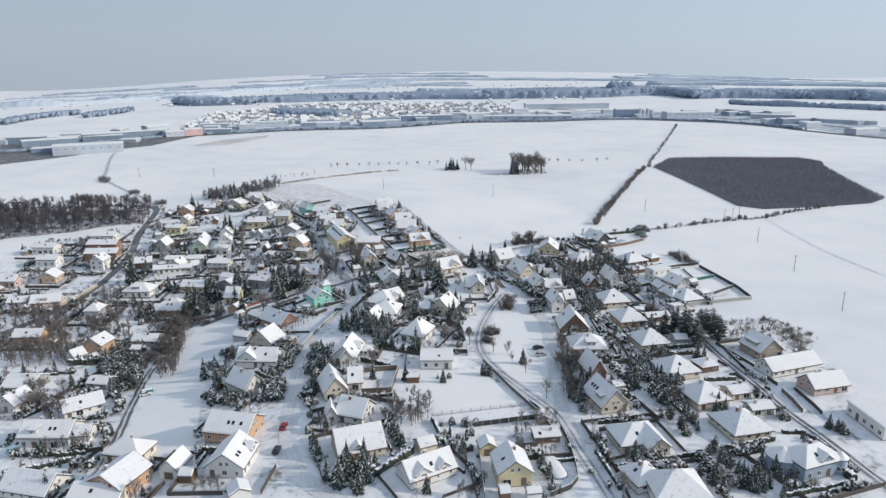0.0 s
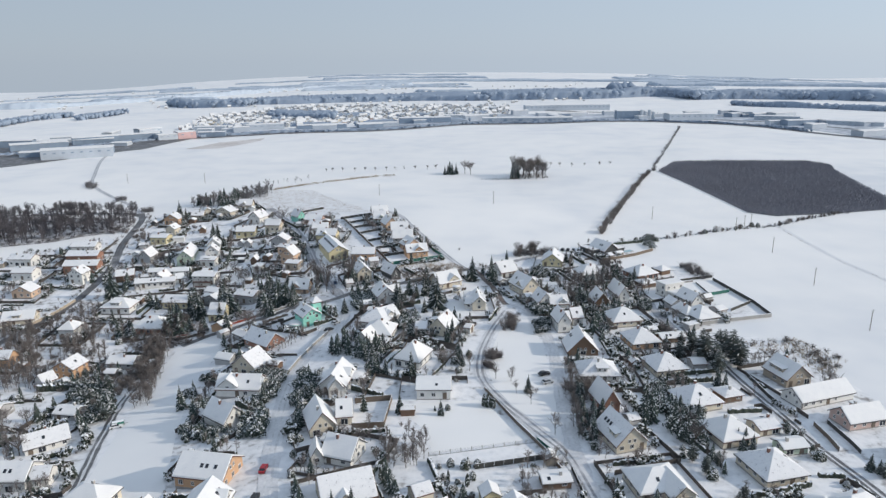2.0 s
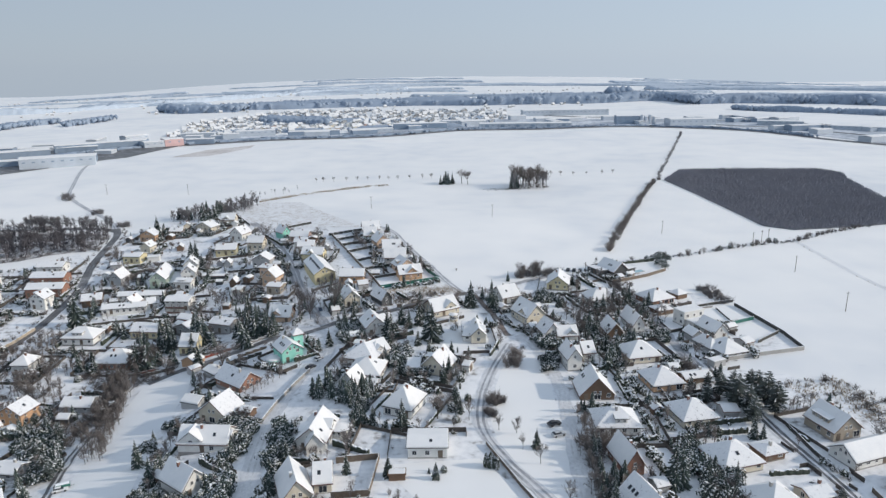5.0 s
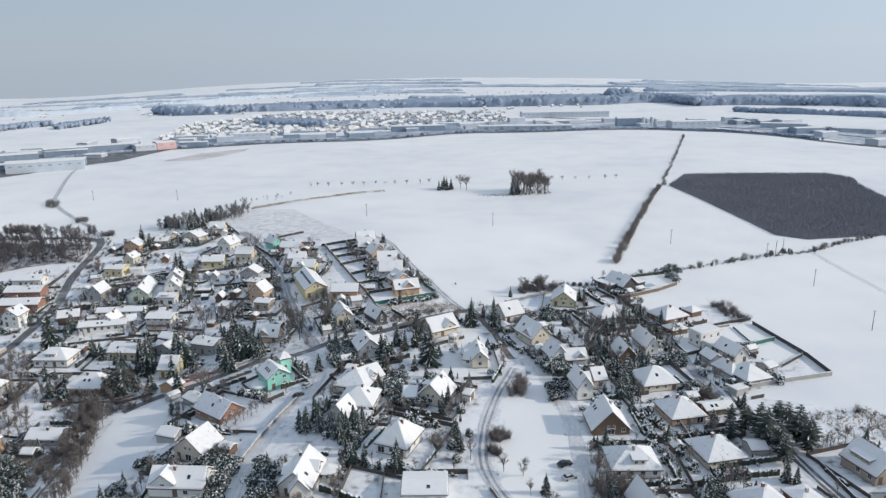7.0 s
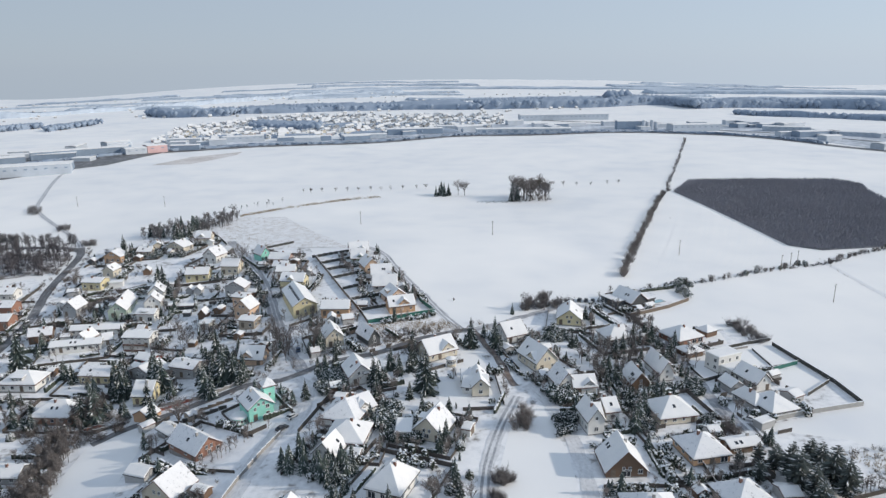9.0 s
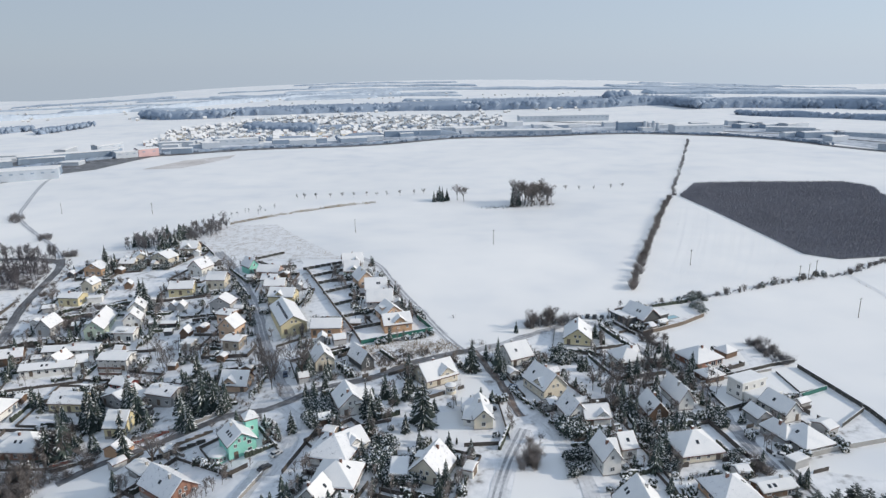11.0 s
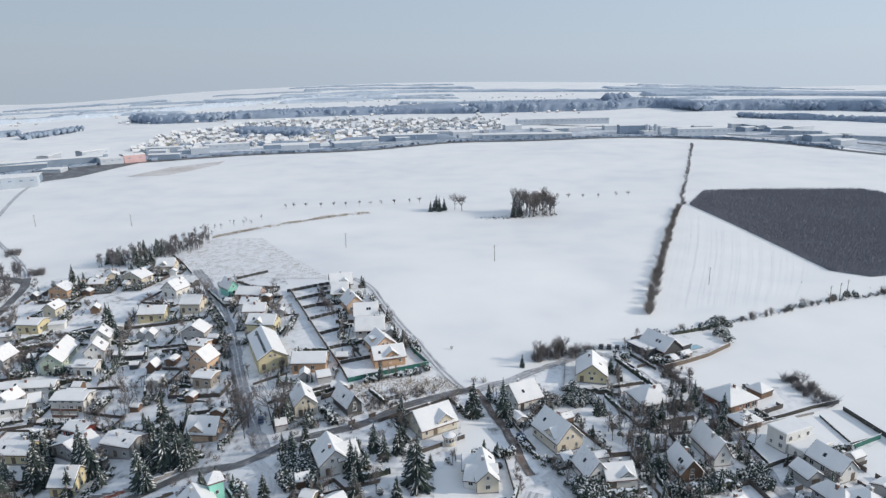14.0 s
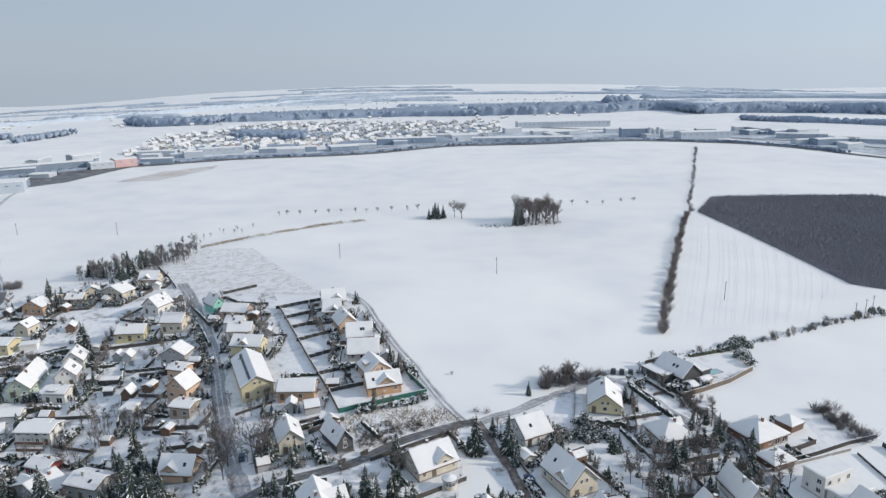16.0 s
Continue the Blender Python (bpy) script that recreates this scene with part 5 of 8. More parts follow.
tree("spruce", -65.7, 324.1, 11.2)
tree("spruce", -63.8, 334.6, 16.1)
tree("spruce", -60.1, 334.9, 12.5)
tree("spruce", -56.8, 335.3, 11.6)
tree("spruce", -68.8, 340.0, 11.8)
tree("spruce", -111.0, 321.3, 13.4)
tree("spruce", -106.3, 321.8, 13.9)
tree("spruce", -104.2, 323.9, 8.5)
tree("spruce", -6.5, 314.6, 12.3)
tree("spruce", -5.0, 312.8, 10.9)
tree("spruce", 9.8, 310.1, 14.2)
tree("spruce", 11.5, 308.4, 16.6)
tree("spruce", 5.9, 304.3, 6.8)
tree("spruce", 15.2, 316.1, 5.4)
tree("spruce", 7.9, 338.1, 6.9)
tree("spruce", -3.0, 293.8, 5.9)
tree("spruce", -156.5, 490.9, 9.5)
tree("spruce", -157.9, 488.5, 8.5)
tree("spruce", -153.1, 488.4, 7.6)
tree("spruce", -177.8, 491.7, 5.1)
tree("spruce", -98.8, 164.3, 7.6)
tree("spruce", 86.1, 203.0, 8.0)
tree("spruce", 72.4, 209.1, 14.5, 0.75)
tree("spruce", 73.6, 207.4, 13.5, 0.75)
tree("spruce", 93.9, 193.1, 5.6)
tree("spruce", 95.7, 192.3, 6.4)
tree("spruce", 98.6, 193.6, 5.2)
tree("spruce", 84.3, 151.5, 8.6)
tree("spruce", 86.7, 150.4, 8.2)
tree("spruce", 89.1, 149.8, 6.5)
tree("spruce", 3.0, 153.2, 6.0)
tree("spruce", -14.5, 154.2, 7.1)
tree("spruce", -18.4, 160.4, 8.7)
tree("spruce", -19.9, 157.5, 9.0)
tree("spruce", -120.2, 438.2, 13.9)
tree("spruce", 40.5, 343.9, 8.3)
tree("spruce", 41.4, 339.6, 8.1)
tree("spruce", 69.9, 341.8, 7.2)
tree("spruce", 71.5, 341.7, 6.5)
tree("spruce", 102.8, 345.5, 9.6)
tree("spruce", 100.1, 342.6, 8.0)
tree("spruce", 97.3, 342.8, 6.3)
tree("spruce", 84.4, 368.8, 5.6)
tree("spruce", -115.0, 431.0, 8.5)
tree("spruce", 71.7, 206.6, 9.1)
tree("spruce", 74.5, 207.8, 6.8)
tree("spruce", 82.7, 220.7, 6.1)
tree("spruce", 88.1, 207.0, 7.6)
tree("spruce", 94.0, 190.1, 4.7)
tree("spruce", 96.9, 189.9, 5.4)
tree("spruce", 103.8, 229.2, 7.3)
tree("spruce", 105.6, 227.4, 6.4)
tree("spruce", -3.2, 217.0, 6.7)
tree("spruce", 9.6, 214.7, 5.7)
tree("spruce", -143.1, 533.2, 11.1)
tree("spruce", -135.8, 534.5, 11.5)
tree("spruce", -139.1, 528.8, 9.4)
tree("spruce", -163.4, 542.4, 8.1)
tree("bare", -95.5, 311.8, 9.0)
tree("bare", -107.3, 276.3, 5.0)
tree("spruce", 30.5, 344.5, 11.5)
tree("spruce", -29.6, 309.7, 7.8)
tree("spruce", 117.0, 295.7, 4.6)
tree("spruce", -6.7, 291.5, 6.4)
tree("spruce", 98.0, 353.2, 5.7)
tree("spruce", -5.1, 305.2, 10.6)
tree("spruce", -74.3, 363.9, 11.5)
tree("bare", 50.5, 679.6, 14.3)
tree("bare", 55.7, 674.5, 13.2)
tree("bare", -71.3, 304.5, 13.3)
tree("bare", 41.4, 284.6, 7.3)
tree("bare", 43.5, 284.5, 6.5)
tree("bare", -41.8, 347.8, 13.2)
tree("bare", 29.6, 238.6, 6.2)
tree("bare", 34.6, 236.4, 6.2)
tree("bare", 35.2, 227.8, 5.4)
tree("bare", 38.9, 219.9, 6.8)
tree("bare", 42.9, 201.1, 7.6)
tree("bare", -83.5, 452.4, 15.6)
tree("spruce", 39.2, 228.0, 6.8)
tree("spruce", -14.7, 219.3, 6.6)
tree("spruce", -81.5, 162.5, 6.2)
tree("spruce", 13.6, 171.5, 5.7)
tree("bush", 30.8, 359.5, 2.3)
tree("bush", 26.8, 391.9, 1.3)
tree("bush", 139.1, 224.1, 6.7)
tree("bare", -57.4, 360.1, 7.9)
tree("bare", -73.6, 377.4, 4.2)
tree("bare", -41.6, 341.5, 11.2)
tree("bare", -30.9, 343.6, 16.9)


# ---- garden growth and clutter between the houses ----
def light_tree(seed, twigs):
    """Few triangles: a stem, limbs and a haze of fine twigs, for woods that nobody could count."""
    r = random.Random(seed)
    s = Soup()
    foot, head = Vector((0, 0, -0.05)), Vector((r.uniform(-0.05, 0.05), r.uniform(-0.05, 0.05), 0.72))
    blade(s, foot, head, 0.022)
    for k in range(9):
        a = foot.lerp(head, r.uniform(0.35, 1.0))
        an, up = r.random() * 6.28, r.uniform(0.25, 1.0)
        b = a + Vector((math.cos(an) * (1.1 - up) * 0.34, math.sin(an) * (1.1 - up) * 0.34, up * (1.0 - a.z) * 0.95))
        blade(s, a, b, 0.012)
        for j in range(twigs):
            p = a.lerp(b, r.uniform(0.3, 1.0))
            blade(s, p, p + Vector((r.uniform(-0.16, 0.16), r.uniform(-0.16, 0.16), r.uniform(-0.03, 0.16))), 0.0085)
    return s


def light_bush(seed):
    r = random.Random(seed)
    s = Soup()
    for k in range(48):
        an, d = r.random() * 6.28, r.uniform(0, 0.25)
        a = Vector((math.cos(an) * d, math.sin(an) * d, r.uniform(-0.05, 0.4)))
        b = a + Vector((math.cos(an) * r.uniform(0.1, 0.55), math.sin(an) * r.uniform(0.1, 0.55), r.uniform(0.1, 0.6)))
        blade(s, a, b, 0.016)
    return s


def light_shrub(seed, tufts=62, size=0.16, snowy=0.55):
    """A rounded clump of leaf tufts, some topped with snow."""
    r = random.Random(seed)
    v, f, snow = [], [], []
    lobes = [(r.uniform(-0.25, 0.25), r.uniform(-0.25, 0.25), r.uniform(0.25, 0.62), r.uniform(0.22, 0.36)) for k in range(5)]
    for k in range(tufts):
        lx, ly, lz, lr = r.choice(lobes)
        d = Vector((r.uniform(-1, 1), r.uniform(-1, 1), r.uniform(-0.6, 1))).normalized()
        c = Vector((lx, ly, lz)) + d * lr
        u = d.orthogonal().normalized()
        w = d.cross(u)
        s = size * r.uniform(0.55, 1.0)
        m = len(v)
        v += [tuple(c + u * s), tuple(c - u * s * 0.6 + w * s), tuple(c - u * s * 0.6 - w * s), tuple(c + d * s * 1.1)]
        (snow if d.z > 0.25 and r.random() < snowy else f).extend([(m, m + 1, m + 3), (m + 1, m + 2, m + 3), (m + 2, m, m + 3)])
    return np.array(v), f, snow


def light_spruce(seed, wide, layers):
    """Tiers of ragged boughs; the second list of faces is the snow on them."""
    r = random.Random(seed)
    v, f, snow = [], [], []
    for k in range(layers):
        u = k / layers
        z0, z1, w = 0.06 + 0.94 * u, 0.06 + 0.94 * min(1.0, u + 1.7 / layers), wide * (1 - u) ** 0.85 * r.uniform(0.72, 1.18) + 0.015
        n = 8
        m, off = len(v), r.random()
        for i in range(n * 2):
            a = 3.14159 * (i + off) / n
            q = w * (r.uniform(0.75, 1.3) if i % 2 else r.uniform(0.35, 0.65))
            v.append((math.cos(a) * q, math.sin(a) * q, z0 - (0.035 if i % 2 else -0.02) * r.uniform(0.6, 1.5)))
        v.append((0, 0, z1))
        for i in range(n * 2):
            f.append((m + i, m + (i + 1) % (n * 2), m + n * 2))
        for i in range(1, n * 2, 2):
            if r.random() < 0.42:
                tip, top = np.array(v[m + i]), np.array((0, 0, z1))
                a, b = np.array(v[m + i - 1]), np.array(v[m + (i + 1) % (n * 2)])
                c = len(v)
                lift = np.array((0, 0, 0.014))
                v += [tuple(tip * 0.93 + top * 0.07 + lift), tuple((a * 0.5 + tip * 0.5) * 0.8 + top * 0.2 + lift), tuple((b * 0.5 + tip * 0.5) * 0.8 + top * 0.2 + lift), tuple(tip * 0.55 + top * 0.45 + lift)]
                snow += [(c, c + 2, c + 3), (c, c + 3, c + 1)]
    return np.array(v), f, snow


def blade(s, a, b, w):
    d = (b - a).normalized()
    u = d.orthogonal().normalized() * w
    v = d.cross(u).normalized() * w
    s.add([a + u, a - u * 0.5 + v, a - u * 0.5 - v, b], [(0, 1, 3), (1, 2, 3), (2, 0, 3)])


LIGHT = [(np.array(q.v), q.f, []) for q in [light_tree(200 + i, 10) for i in range(7)]]
LIGHT_BUSH = [(np.array(q.v), q.f, []) for q in [light_bush(220 + i) for i in range(6)]]
LIGHT_SPRUCE = [light_spruce(240 + i, 0.25, 14) for i in range(6)]
LIGHT_THUJA = [light_spruce(250 + i, 0.17, 11) for i in range(4)]
LIGHT_SHRUB = [light_shrub(260 + i) for i in range(5)]
FINE_SHRUB = [light_shrub(270 + i, 140, 0.085, 0.34) for i in range(5)]


def thicket(name, spots, stock, mat, label, category, seed):
    """Many plants joined into one mesh: spots of x, y, height."""
    r = random.Random(seed)
    vs, fs, kinds, base = [], [], [], 0
    for x, y, h in spots:
        v, f, snow = r.choice(stock)
        a = r.random() * 6.28
        ca, sa_ = math.cos(a) * h * r.uniform(0.85, 1.2), math.sin(a) * h
        z = terrain(x, y)
        vs.append(np.stack([v[:, 0] * ca - v[:, 1] * sa_ + x, v[:, 0] * sa_ + v[:, 1] * ca + y, v[:, 2] * h + z], 1))
        fs += [tuple(base + i for i in q) for q in f] + [tuple(base + i for i in q) for q in snow]
        kinds += [0] * len(f) + [1] * len(snow)
        base += len(v)
    me = mesh(name, np.concatenate(vs).tolist(), fs, [mat, TREE_SNOW])
    me.polygons.foreach_set("material_index", kinds)
    tagged(new(name, me), label, category, kind="stuff")


def spots_in(pts, n, lo, hi, seed, gap=0.5):
    r = random.Random(seed)
    x0, x1, y0, y1 = min(p[0] for p in pts), max(p[0] for p in pts), min(p[1] for p in pts), max(p[1] for p in pts)
    out, tries = [], 0
    while len(out) < n and tries < n * 40:
        tries += 1
        x, y = r.uniform(x0, x1), r.uniform(y0, y1)
        if inside(pts, x, y) and free(x, y, gap, 0.6):
            out.append((x, y, r.uniform(lo, hi)))
    return out


thicket("evergreen_thicket", spots_in([(-240.4, 440.2), (-205.4, 449.7), (-167.8, 407.8), (-173.6, 368.5), (-195.2, 358.1)], 26, 1.5, 3, 500, 0.3), FINE_SHRUB, NEEDLE, "dense evergreen shrubs laden with snow", "shrubs", 500)
thicket("evergreen_thicket", spots_in([(-137.5, 448.8), (-92.5, 449.0), (-77.7, 401.9), (-108.1, 406.4)], 20, 1.2, 2.2, 501, 0.3), FINE_SHRUB, NEEDLE, "dense evergreen shrubs laden with snow", "shrubs", 501)
thicket("evergreen_thicket", spots_in([(-135.3, 273.3), (-116.4, 267.2), (-104.7, 242.7), (-106.7, 235.9), (-113.5, 238.9), (-127.1, 257.7)], 77, 3, 4.6, 502, 0.3), FINE_SHRUB, NEEDLE, "dense evergreen shrubs laden with snow", "shrubs", 502)
thicket("evergreen_thicket", spots_in([(-77.3, 247.4), (-73.8, 248.0), (-63.0, 220.3), (-49.8, 213.6), (-48.6, 209.2), (-70.3, 213.5), (-72.7, 220.1)], 34, 2, 3.6, 503, 0.3), FINE_SHRUB, NEEDLE, "dense evergreen shrubs laden with snow", "shrubs", 503)
thicket("evergreen_thicket", spots_in([(-57.0, 259.3), (-47.9, 257.7), (-45.2, 244.9), (-48.6, 228.5), (-52.3, 229.6)], 40, 2.5, 4, 504, 0.3), FINE_SHRUB, NEEDLE, "dense evergreen shrubs laden with snow", "shrubs", 504)
thicket("evergreen_thicket", spots_in([(-43.4, 250.1), (-36.8, 249.8), (-30.1, 230.0), (-35.4, 221.8), (-39.3, 229.1)], 45, 3, 4.6, 505, 0.3), FINE_SHRUB, NEEDLE, "dense evergreen shrubs laden with snow", "shrubs", 505)
thicket("evergreen_thicket", spots_in([(-54.5, 222.4), (-46.5, 223.1), (-42.4, 209.1), (-51.1, 209.8)], 32, 3, 4.6, 506, 0.3), FINE_SHRUB, NEEDLE, "dense evergreen shrubs laden with snow", "shrubs", 506)
thicket("evergreen_thicket", spots_in([(-81.1, 265.6), (-46.5, 254.3), (-45.3, 249.4), (-77.4, 258.6)], 55, 2, 3.5, 507, 0.3), FINE_SHRUB, NEEDLE, "dense evergreen shrubs laden with snow", "shrubs", 507)
thicket("evergreen_thicket", spots_in([(-27.9, 322.9), (-21.4, 321.0), (-22.1, 307.7), (-26.5, 311.1)], 12, 2, 4, 508, 0.3), FINE_SHRUB, NEEDLE, "dense evergreen shrubs laden with snow", "shrubs", 508)
thicket("evergreen_thicket", spots_in([(-1.6, 283.1), (14.7, 281.9), (14.4, 274.9), (-1.4, 277.8)], 35, 2.5, 4, 509, 0.3), FINE_SHRUB, NEEDLE, "dense evergreen shrubs laden with snow", "shrubs", 509)
thicket("evergreen_thicket", spots_in([(-27.0, 326.6), (-18.1, 328.0), (-15.4, 309.4), (-25.7, 311.7)], 35, 3, 4.6, 510, 0.3), FINE_SHRUB, NEEDLE, "dense evergreen shrubs laden with snow", "shrubs", 510)
thicket("evergreen_thicket", spots_in([(-3.2, 299.3), (2.4, 297.5), (2.6, 283.2), (-3.3, 283.7)], 32, 3, 4.6, 511, 0.3), FINE_SHRUB, NEEDLE, "dense evergreen shrubs laden with snow", "shrubs", 511)
thicket("evergreen_thicket", spots_in([(51.4, 286.9), (57.4, 286.5), (54.8, 276.8), (50.5, 277.1)], 25, 2.5, 4, 512, 0.3), FINE_SHRUB, NEEDLE, "dense evergreen shrubs laden with snow", "shrubs", 512)
thicket("evergreen_thicket", spots_in([(52.9, 323.6), (62.0, 309.3), (58.8, 297.3), (52.0, 296.4), (53.5, 309.9)], 35, 3, 4.6, 513, 0.3), FINE_SHRUB, NEEDLE, "dense evergreen shrubs laden with snow", "shrubs", 513)
thicket("evergreen_thicket", spots_in([(79.0, 303.2), (82.6, 302.9), (80.4, 279.6), (80.4, 276.0), (76.1, 276.3), (76.0, 290.3)], 34, 2.5, 4.2, 514, 0.3), FINE_SHRUB, NEEDLE, "dense evergreen shrubs laden with snow", "shrubs", 514)
thicket("evergreen_thicket", spots_in([(85.1, 305.9), (96.5, 306.0), (95.1, 302.9), (84.0, 302.8)], 40, 2, 3, 515, 0.3), FINE_SHRUB, NEEDLE, "dense evergreen shrubs laden with snow", "shrubs", 515)
thicket("evergreen_thicket", spots_in([(97.3, 284.7), (103.3, 285.5), (99.4, 278.1), (93.9, 276.2)], 12, 2, 3.2, 516, 0.3), FINE_SHRUB, NEEDLE, "dense evergreen shrubs laden with snow", "shrubs", 516)
thicket("evergreen_thicket", spots_in([(133.9, 405.6), (137.6, 393.1), (142.0, 395.3), (141.1, 413.4)], 12, 3, 4.5, 517, 0.3), FINE_SHRUB, NEEDLE, "dense evergreen shrubs laden with snow", "shrubs", 517)
thicket("evergreen_thicket", spots_in([(47.0, 352.5), (58.5, 353.3), (56.7, 345.7), (47.8, 343.4)], 14, 2.5, 4, 518, 0.3), FINE_SHRUB, NEEDLE, "dense evergreen shrubs laden with snow", "shrubs", 518)
thicket("evergreen_thicket", spots_in([(63.6, 359.5), (71.6, 359.0), (69.6, 349.4), (57.1, 347.2)], 26, 2.5, 4, 519, 0.3), FINE_SHRUB, NEEDLE, "dense evergreen shrubs laden with snow", "shrubs", 519)
thicket("evergreen_thicket", spots_in([(103.1, 311.1), (109.1, 312.3), (104.0, 298.2), (100.6, 300.0)], 17, 2.5, 4, 520, 0.3), FINE_SHRUB, NEEDLE, "dense evergreen shrubs laden with snow", "shrubs", 520)
thicket("evergreen_thicket", spots_in([(-137.9, 498.0), (-128.0, 500.5), (-122.9, 485.1), (-133.6, 485.8)], 32, 2, 3, 521, 0.3), FINE_SHRUB, NEEDLE, "dense evergreen shrubs laden with snow", "shrubs", 521)
thicket("evergreen_thicket", spots_in([(-153.1, 501.5), (-142.1, 500.9), (-136.8, 486.5), (-148.3, 489.1)], 25, 2, 3, 522, 0.3), FINE_SHRUB, NEEDLE, "dense evergreen shrubs laden with snow", "shrubs", 522)
thicket("evergreen_thicket", spots_in([(-86.7, 379.9), (-79.1, 379.7), (-77.7, 375.6), (-85.0, 375.5)], 17, 2, 3, 523, 0.3), FINE_SHRUB, NEEDLE, "dense evergreen shrubs laden with snow", "shrubs", 523)
thicket("evergreen_thicket", spots_in([(-84.1, 388.5), (-73.8, 389.6), (-72.8, 386.6), (-82.2, 385.7)], 22, 1.5, 2.5, 524, 0.3), FINE_SHRUB, NEEDLE, "dense evergreen shrubs laden with snow", "shrubs", 524)
thicket("evergreen_thicket", spots_in([(-85.0, 465.4), (-79.7, 463.5), (-56.6, 396.2), (-60.4, 397.5)], 35, 2, 4, 525, 0.3), FINE_SHRUB, NEEDLE, "dense evergreen shrubs laden with snow", "shrubs", 525)
thicket("evergreen_thicket", spots_in([(80.8, 211.7), (90.3, 211.1), (83.7, 193.1), (76.0, 196.0)], 50, 4, 4.6, 526, 0.3), FINE_SHRUB, NEEDLE, "dense evergreen shrubs laden with snow", "shrubs", 526)
thicket("evergreen_thicket", spots_in([(81.8, 227.3), (88.4, 228.5), (81.6, 211.6), (76.8, 211.9)], 25, 3, 4.6, 527, 0.3), FINE_SHRUB, NEEDLE, "dense evergreen shrubs laden with snow", "shrubs", 527)
thicket("conifer_stand", spots_in([(-155.7, 533.5), (-125.1, 555.7), (-130.1, 573.0), (-160.4, 550.8)], 10, 5, 11, 600, 0.3), LIGHT_SPRUCE, NEEDLE, "dense stand of tall snow-flecked conifers", "conifers", 600)
thicket("conifer_stand", spots_in([(-33.3, 273.4), (-23.9, 274.2), (-7.6, 262.2), (-8.7, 253.6), (-21.9, 258.4), (-29.5, 266.0)], 22, 5, 9, 601, 0.3), LIGHT_SPRUCE, NEEDLE, "dense stand of tall snow-flecked conifers", "conifers", 601)
thicket("conifer_stand", spots_in([(-80.4, 356.7), (-60.5, 351.0), (-53.4, 332.3), (-55.9, 329.9), (-71.1, 334.2)], 24, 5, 9.5, 603, 0.3), LIGHT_SPRUCE, NEEDLE, "dense stand of tall snow-flecked conifers", "conifers", 603)
thicket("conifer_stand", spots_in([(54.4, 222.5), (61.0, 215.9), (57.7, 199.6), (50.3, 200.1)], 16, 5, 9, 604, 0.3), LIGHT_SPRUCE, NEEDLE, "dense stand of tall snow-flecked conifers", "conifers", 604)
thicket("conifer_stand", spots_in([(81.6, 211.6), (90.3, 211.1), (83.7, 193.1), (76.0, 196.0)], 5, 4, 7, 605, 0.3), LIGHT_SPRUCE, NEEDLE, "dense stand of tall snow-flecked conifers", "conifers", 605)
thicket("conifer_stand", spots_in([(-32.0, 348.4), (-29.1, 364.1), (-26.9, 346.9), (-35.5, 345.6)], 8, 6, 10, 606, 0.3), LIGHT_SPRUCE, NEEDLE, "dense stand of tall snow-flecked conifers", "conifers", 606)
thicket("conifer_stand", spots_in([(-166.4, 539.8), (-131.7, 526.7), (-135.8, 541.4), (-170.4, 551.5)], 9, 5, 11, 607, 0.3), LIGHT_SPRUCE, NEEDLE, "dense stand of tall snow-flecked conifers", "conifers", 607)
thicket("conifer_stand", spots_in([(-117.2, 357.6), (-110.4, 358.2), (-100.6, 337.5), (-106.1, 337.3)], 10, 5, 8.5, 608, 0.3), LIGHT_SPRUCE, NEEDLE, "dense stand of tall snow-flecked conifers", "conifers", 608)
thicket("conifer_stand", spots_in([(-120.0, 342.9), (-110.8, 341.5), (-103.1, 323.0), (-111.0, 324.7)], 10, 5, 9, 609, 0.3), LIGHT_SPRUCE, NEEDLE, "dense stand of tall snow-flecked conifers", "conifers", 609)
thicket("bare_wood", spots_in([(-402.8, 542.3), (-311.7, 528.4), (-252.3, 514.0), (-197.0, 505.0), (-190.6, 495.0), (-193.8, 472.5), (-218.2, 468.3), (-232.7, 459.2), (-263.3, 452.2), (-316.0, 433.0)], 640, 5.5, 13, 300), LIGHT, WOOD_TWIG, "leafless grey wood beside the road", "wood", 0)
thicket("thicket", spots_in([(-402.8, 542.3), (-311.7, 528.4), (-252.3, 514.0), (-197.0, 505.0), (-188.9, 491.1), (-191.9, 468.3), (-217.2, 466.3), (-231.7, 457.3), (-262.1, 450.4), (-314.8, 431.4)], 420, 1.5, 4, 301), LIGHT_BUSH, WOOD_TWIG, "leafless undergrowth of the wood", "undergrowth", 1)
thicket("thicket", spots_in([(-119.5, 334.9), (-111.6, 332.4), (-102.9, 289.4), (-93.9, 249.2), (-96.5, 242.4), (-104.9, 258.4), (-115.0, 292.4), (-117.8, 313.1)], 250, 3, 6.5, 302), LIGHT, TWIG, "dense leafless brown thicket along a lane", "thicket", 2)
thicket("thicket", spots_in([(-110.5, 317.0), (-95.1, 320.4), (-92.2, 311.2), (-106.2, 305.4)], 40, 2, 4, 303), LIGHT_BUSH, TWIG, "leafless brown roadside thicket", "thicket", 3)
thicket("thicket", spots_in([(54.8, 249.7), (57.3, 228.7), (49.9, 195.5), (47.4, 207.2)], 40, 4, 7, 304), LIGHT, TWIG, "leafless brown roadside thicket", "thicket", 4)
thicket("thicket", spots_in([(-7.8, 201.6), (5.1, 204.7), (4.7, 186.8), (-5.9, 184.1)], 36, 3.5, 6, 305), LIGHT, TWIG, "clump of leafless grey saplings", "thicket", 5)
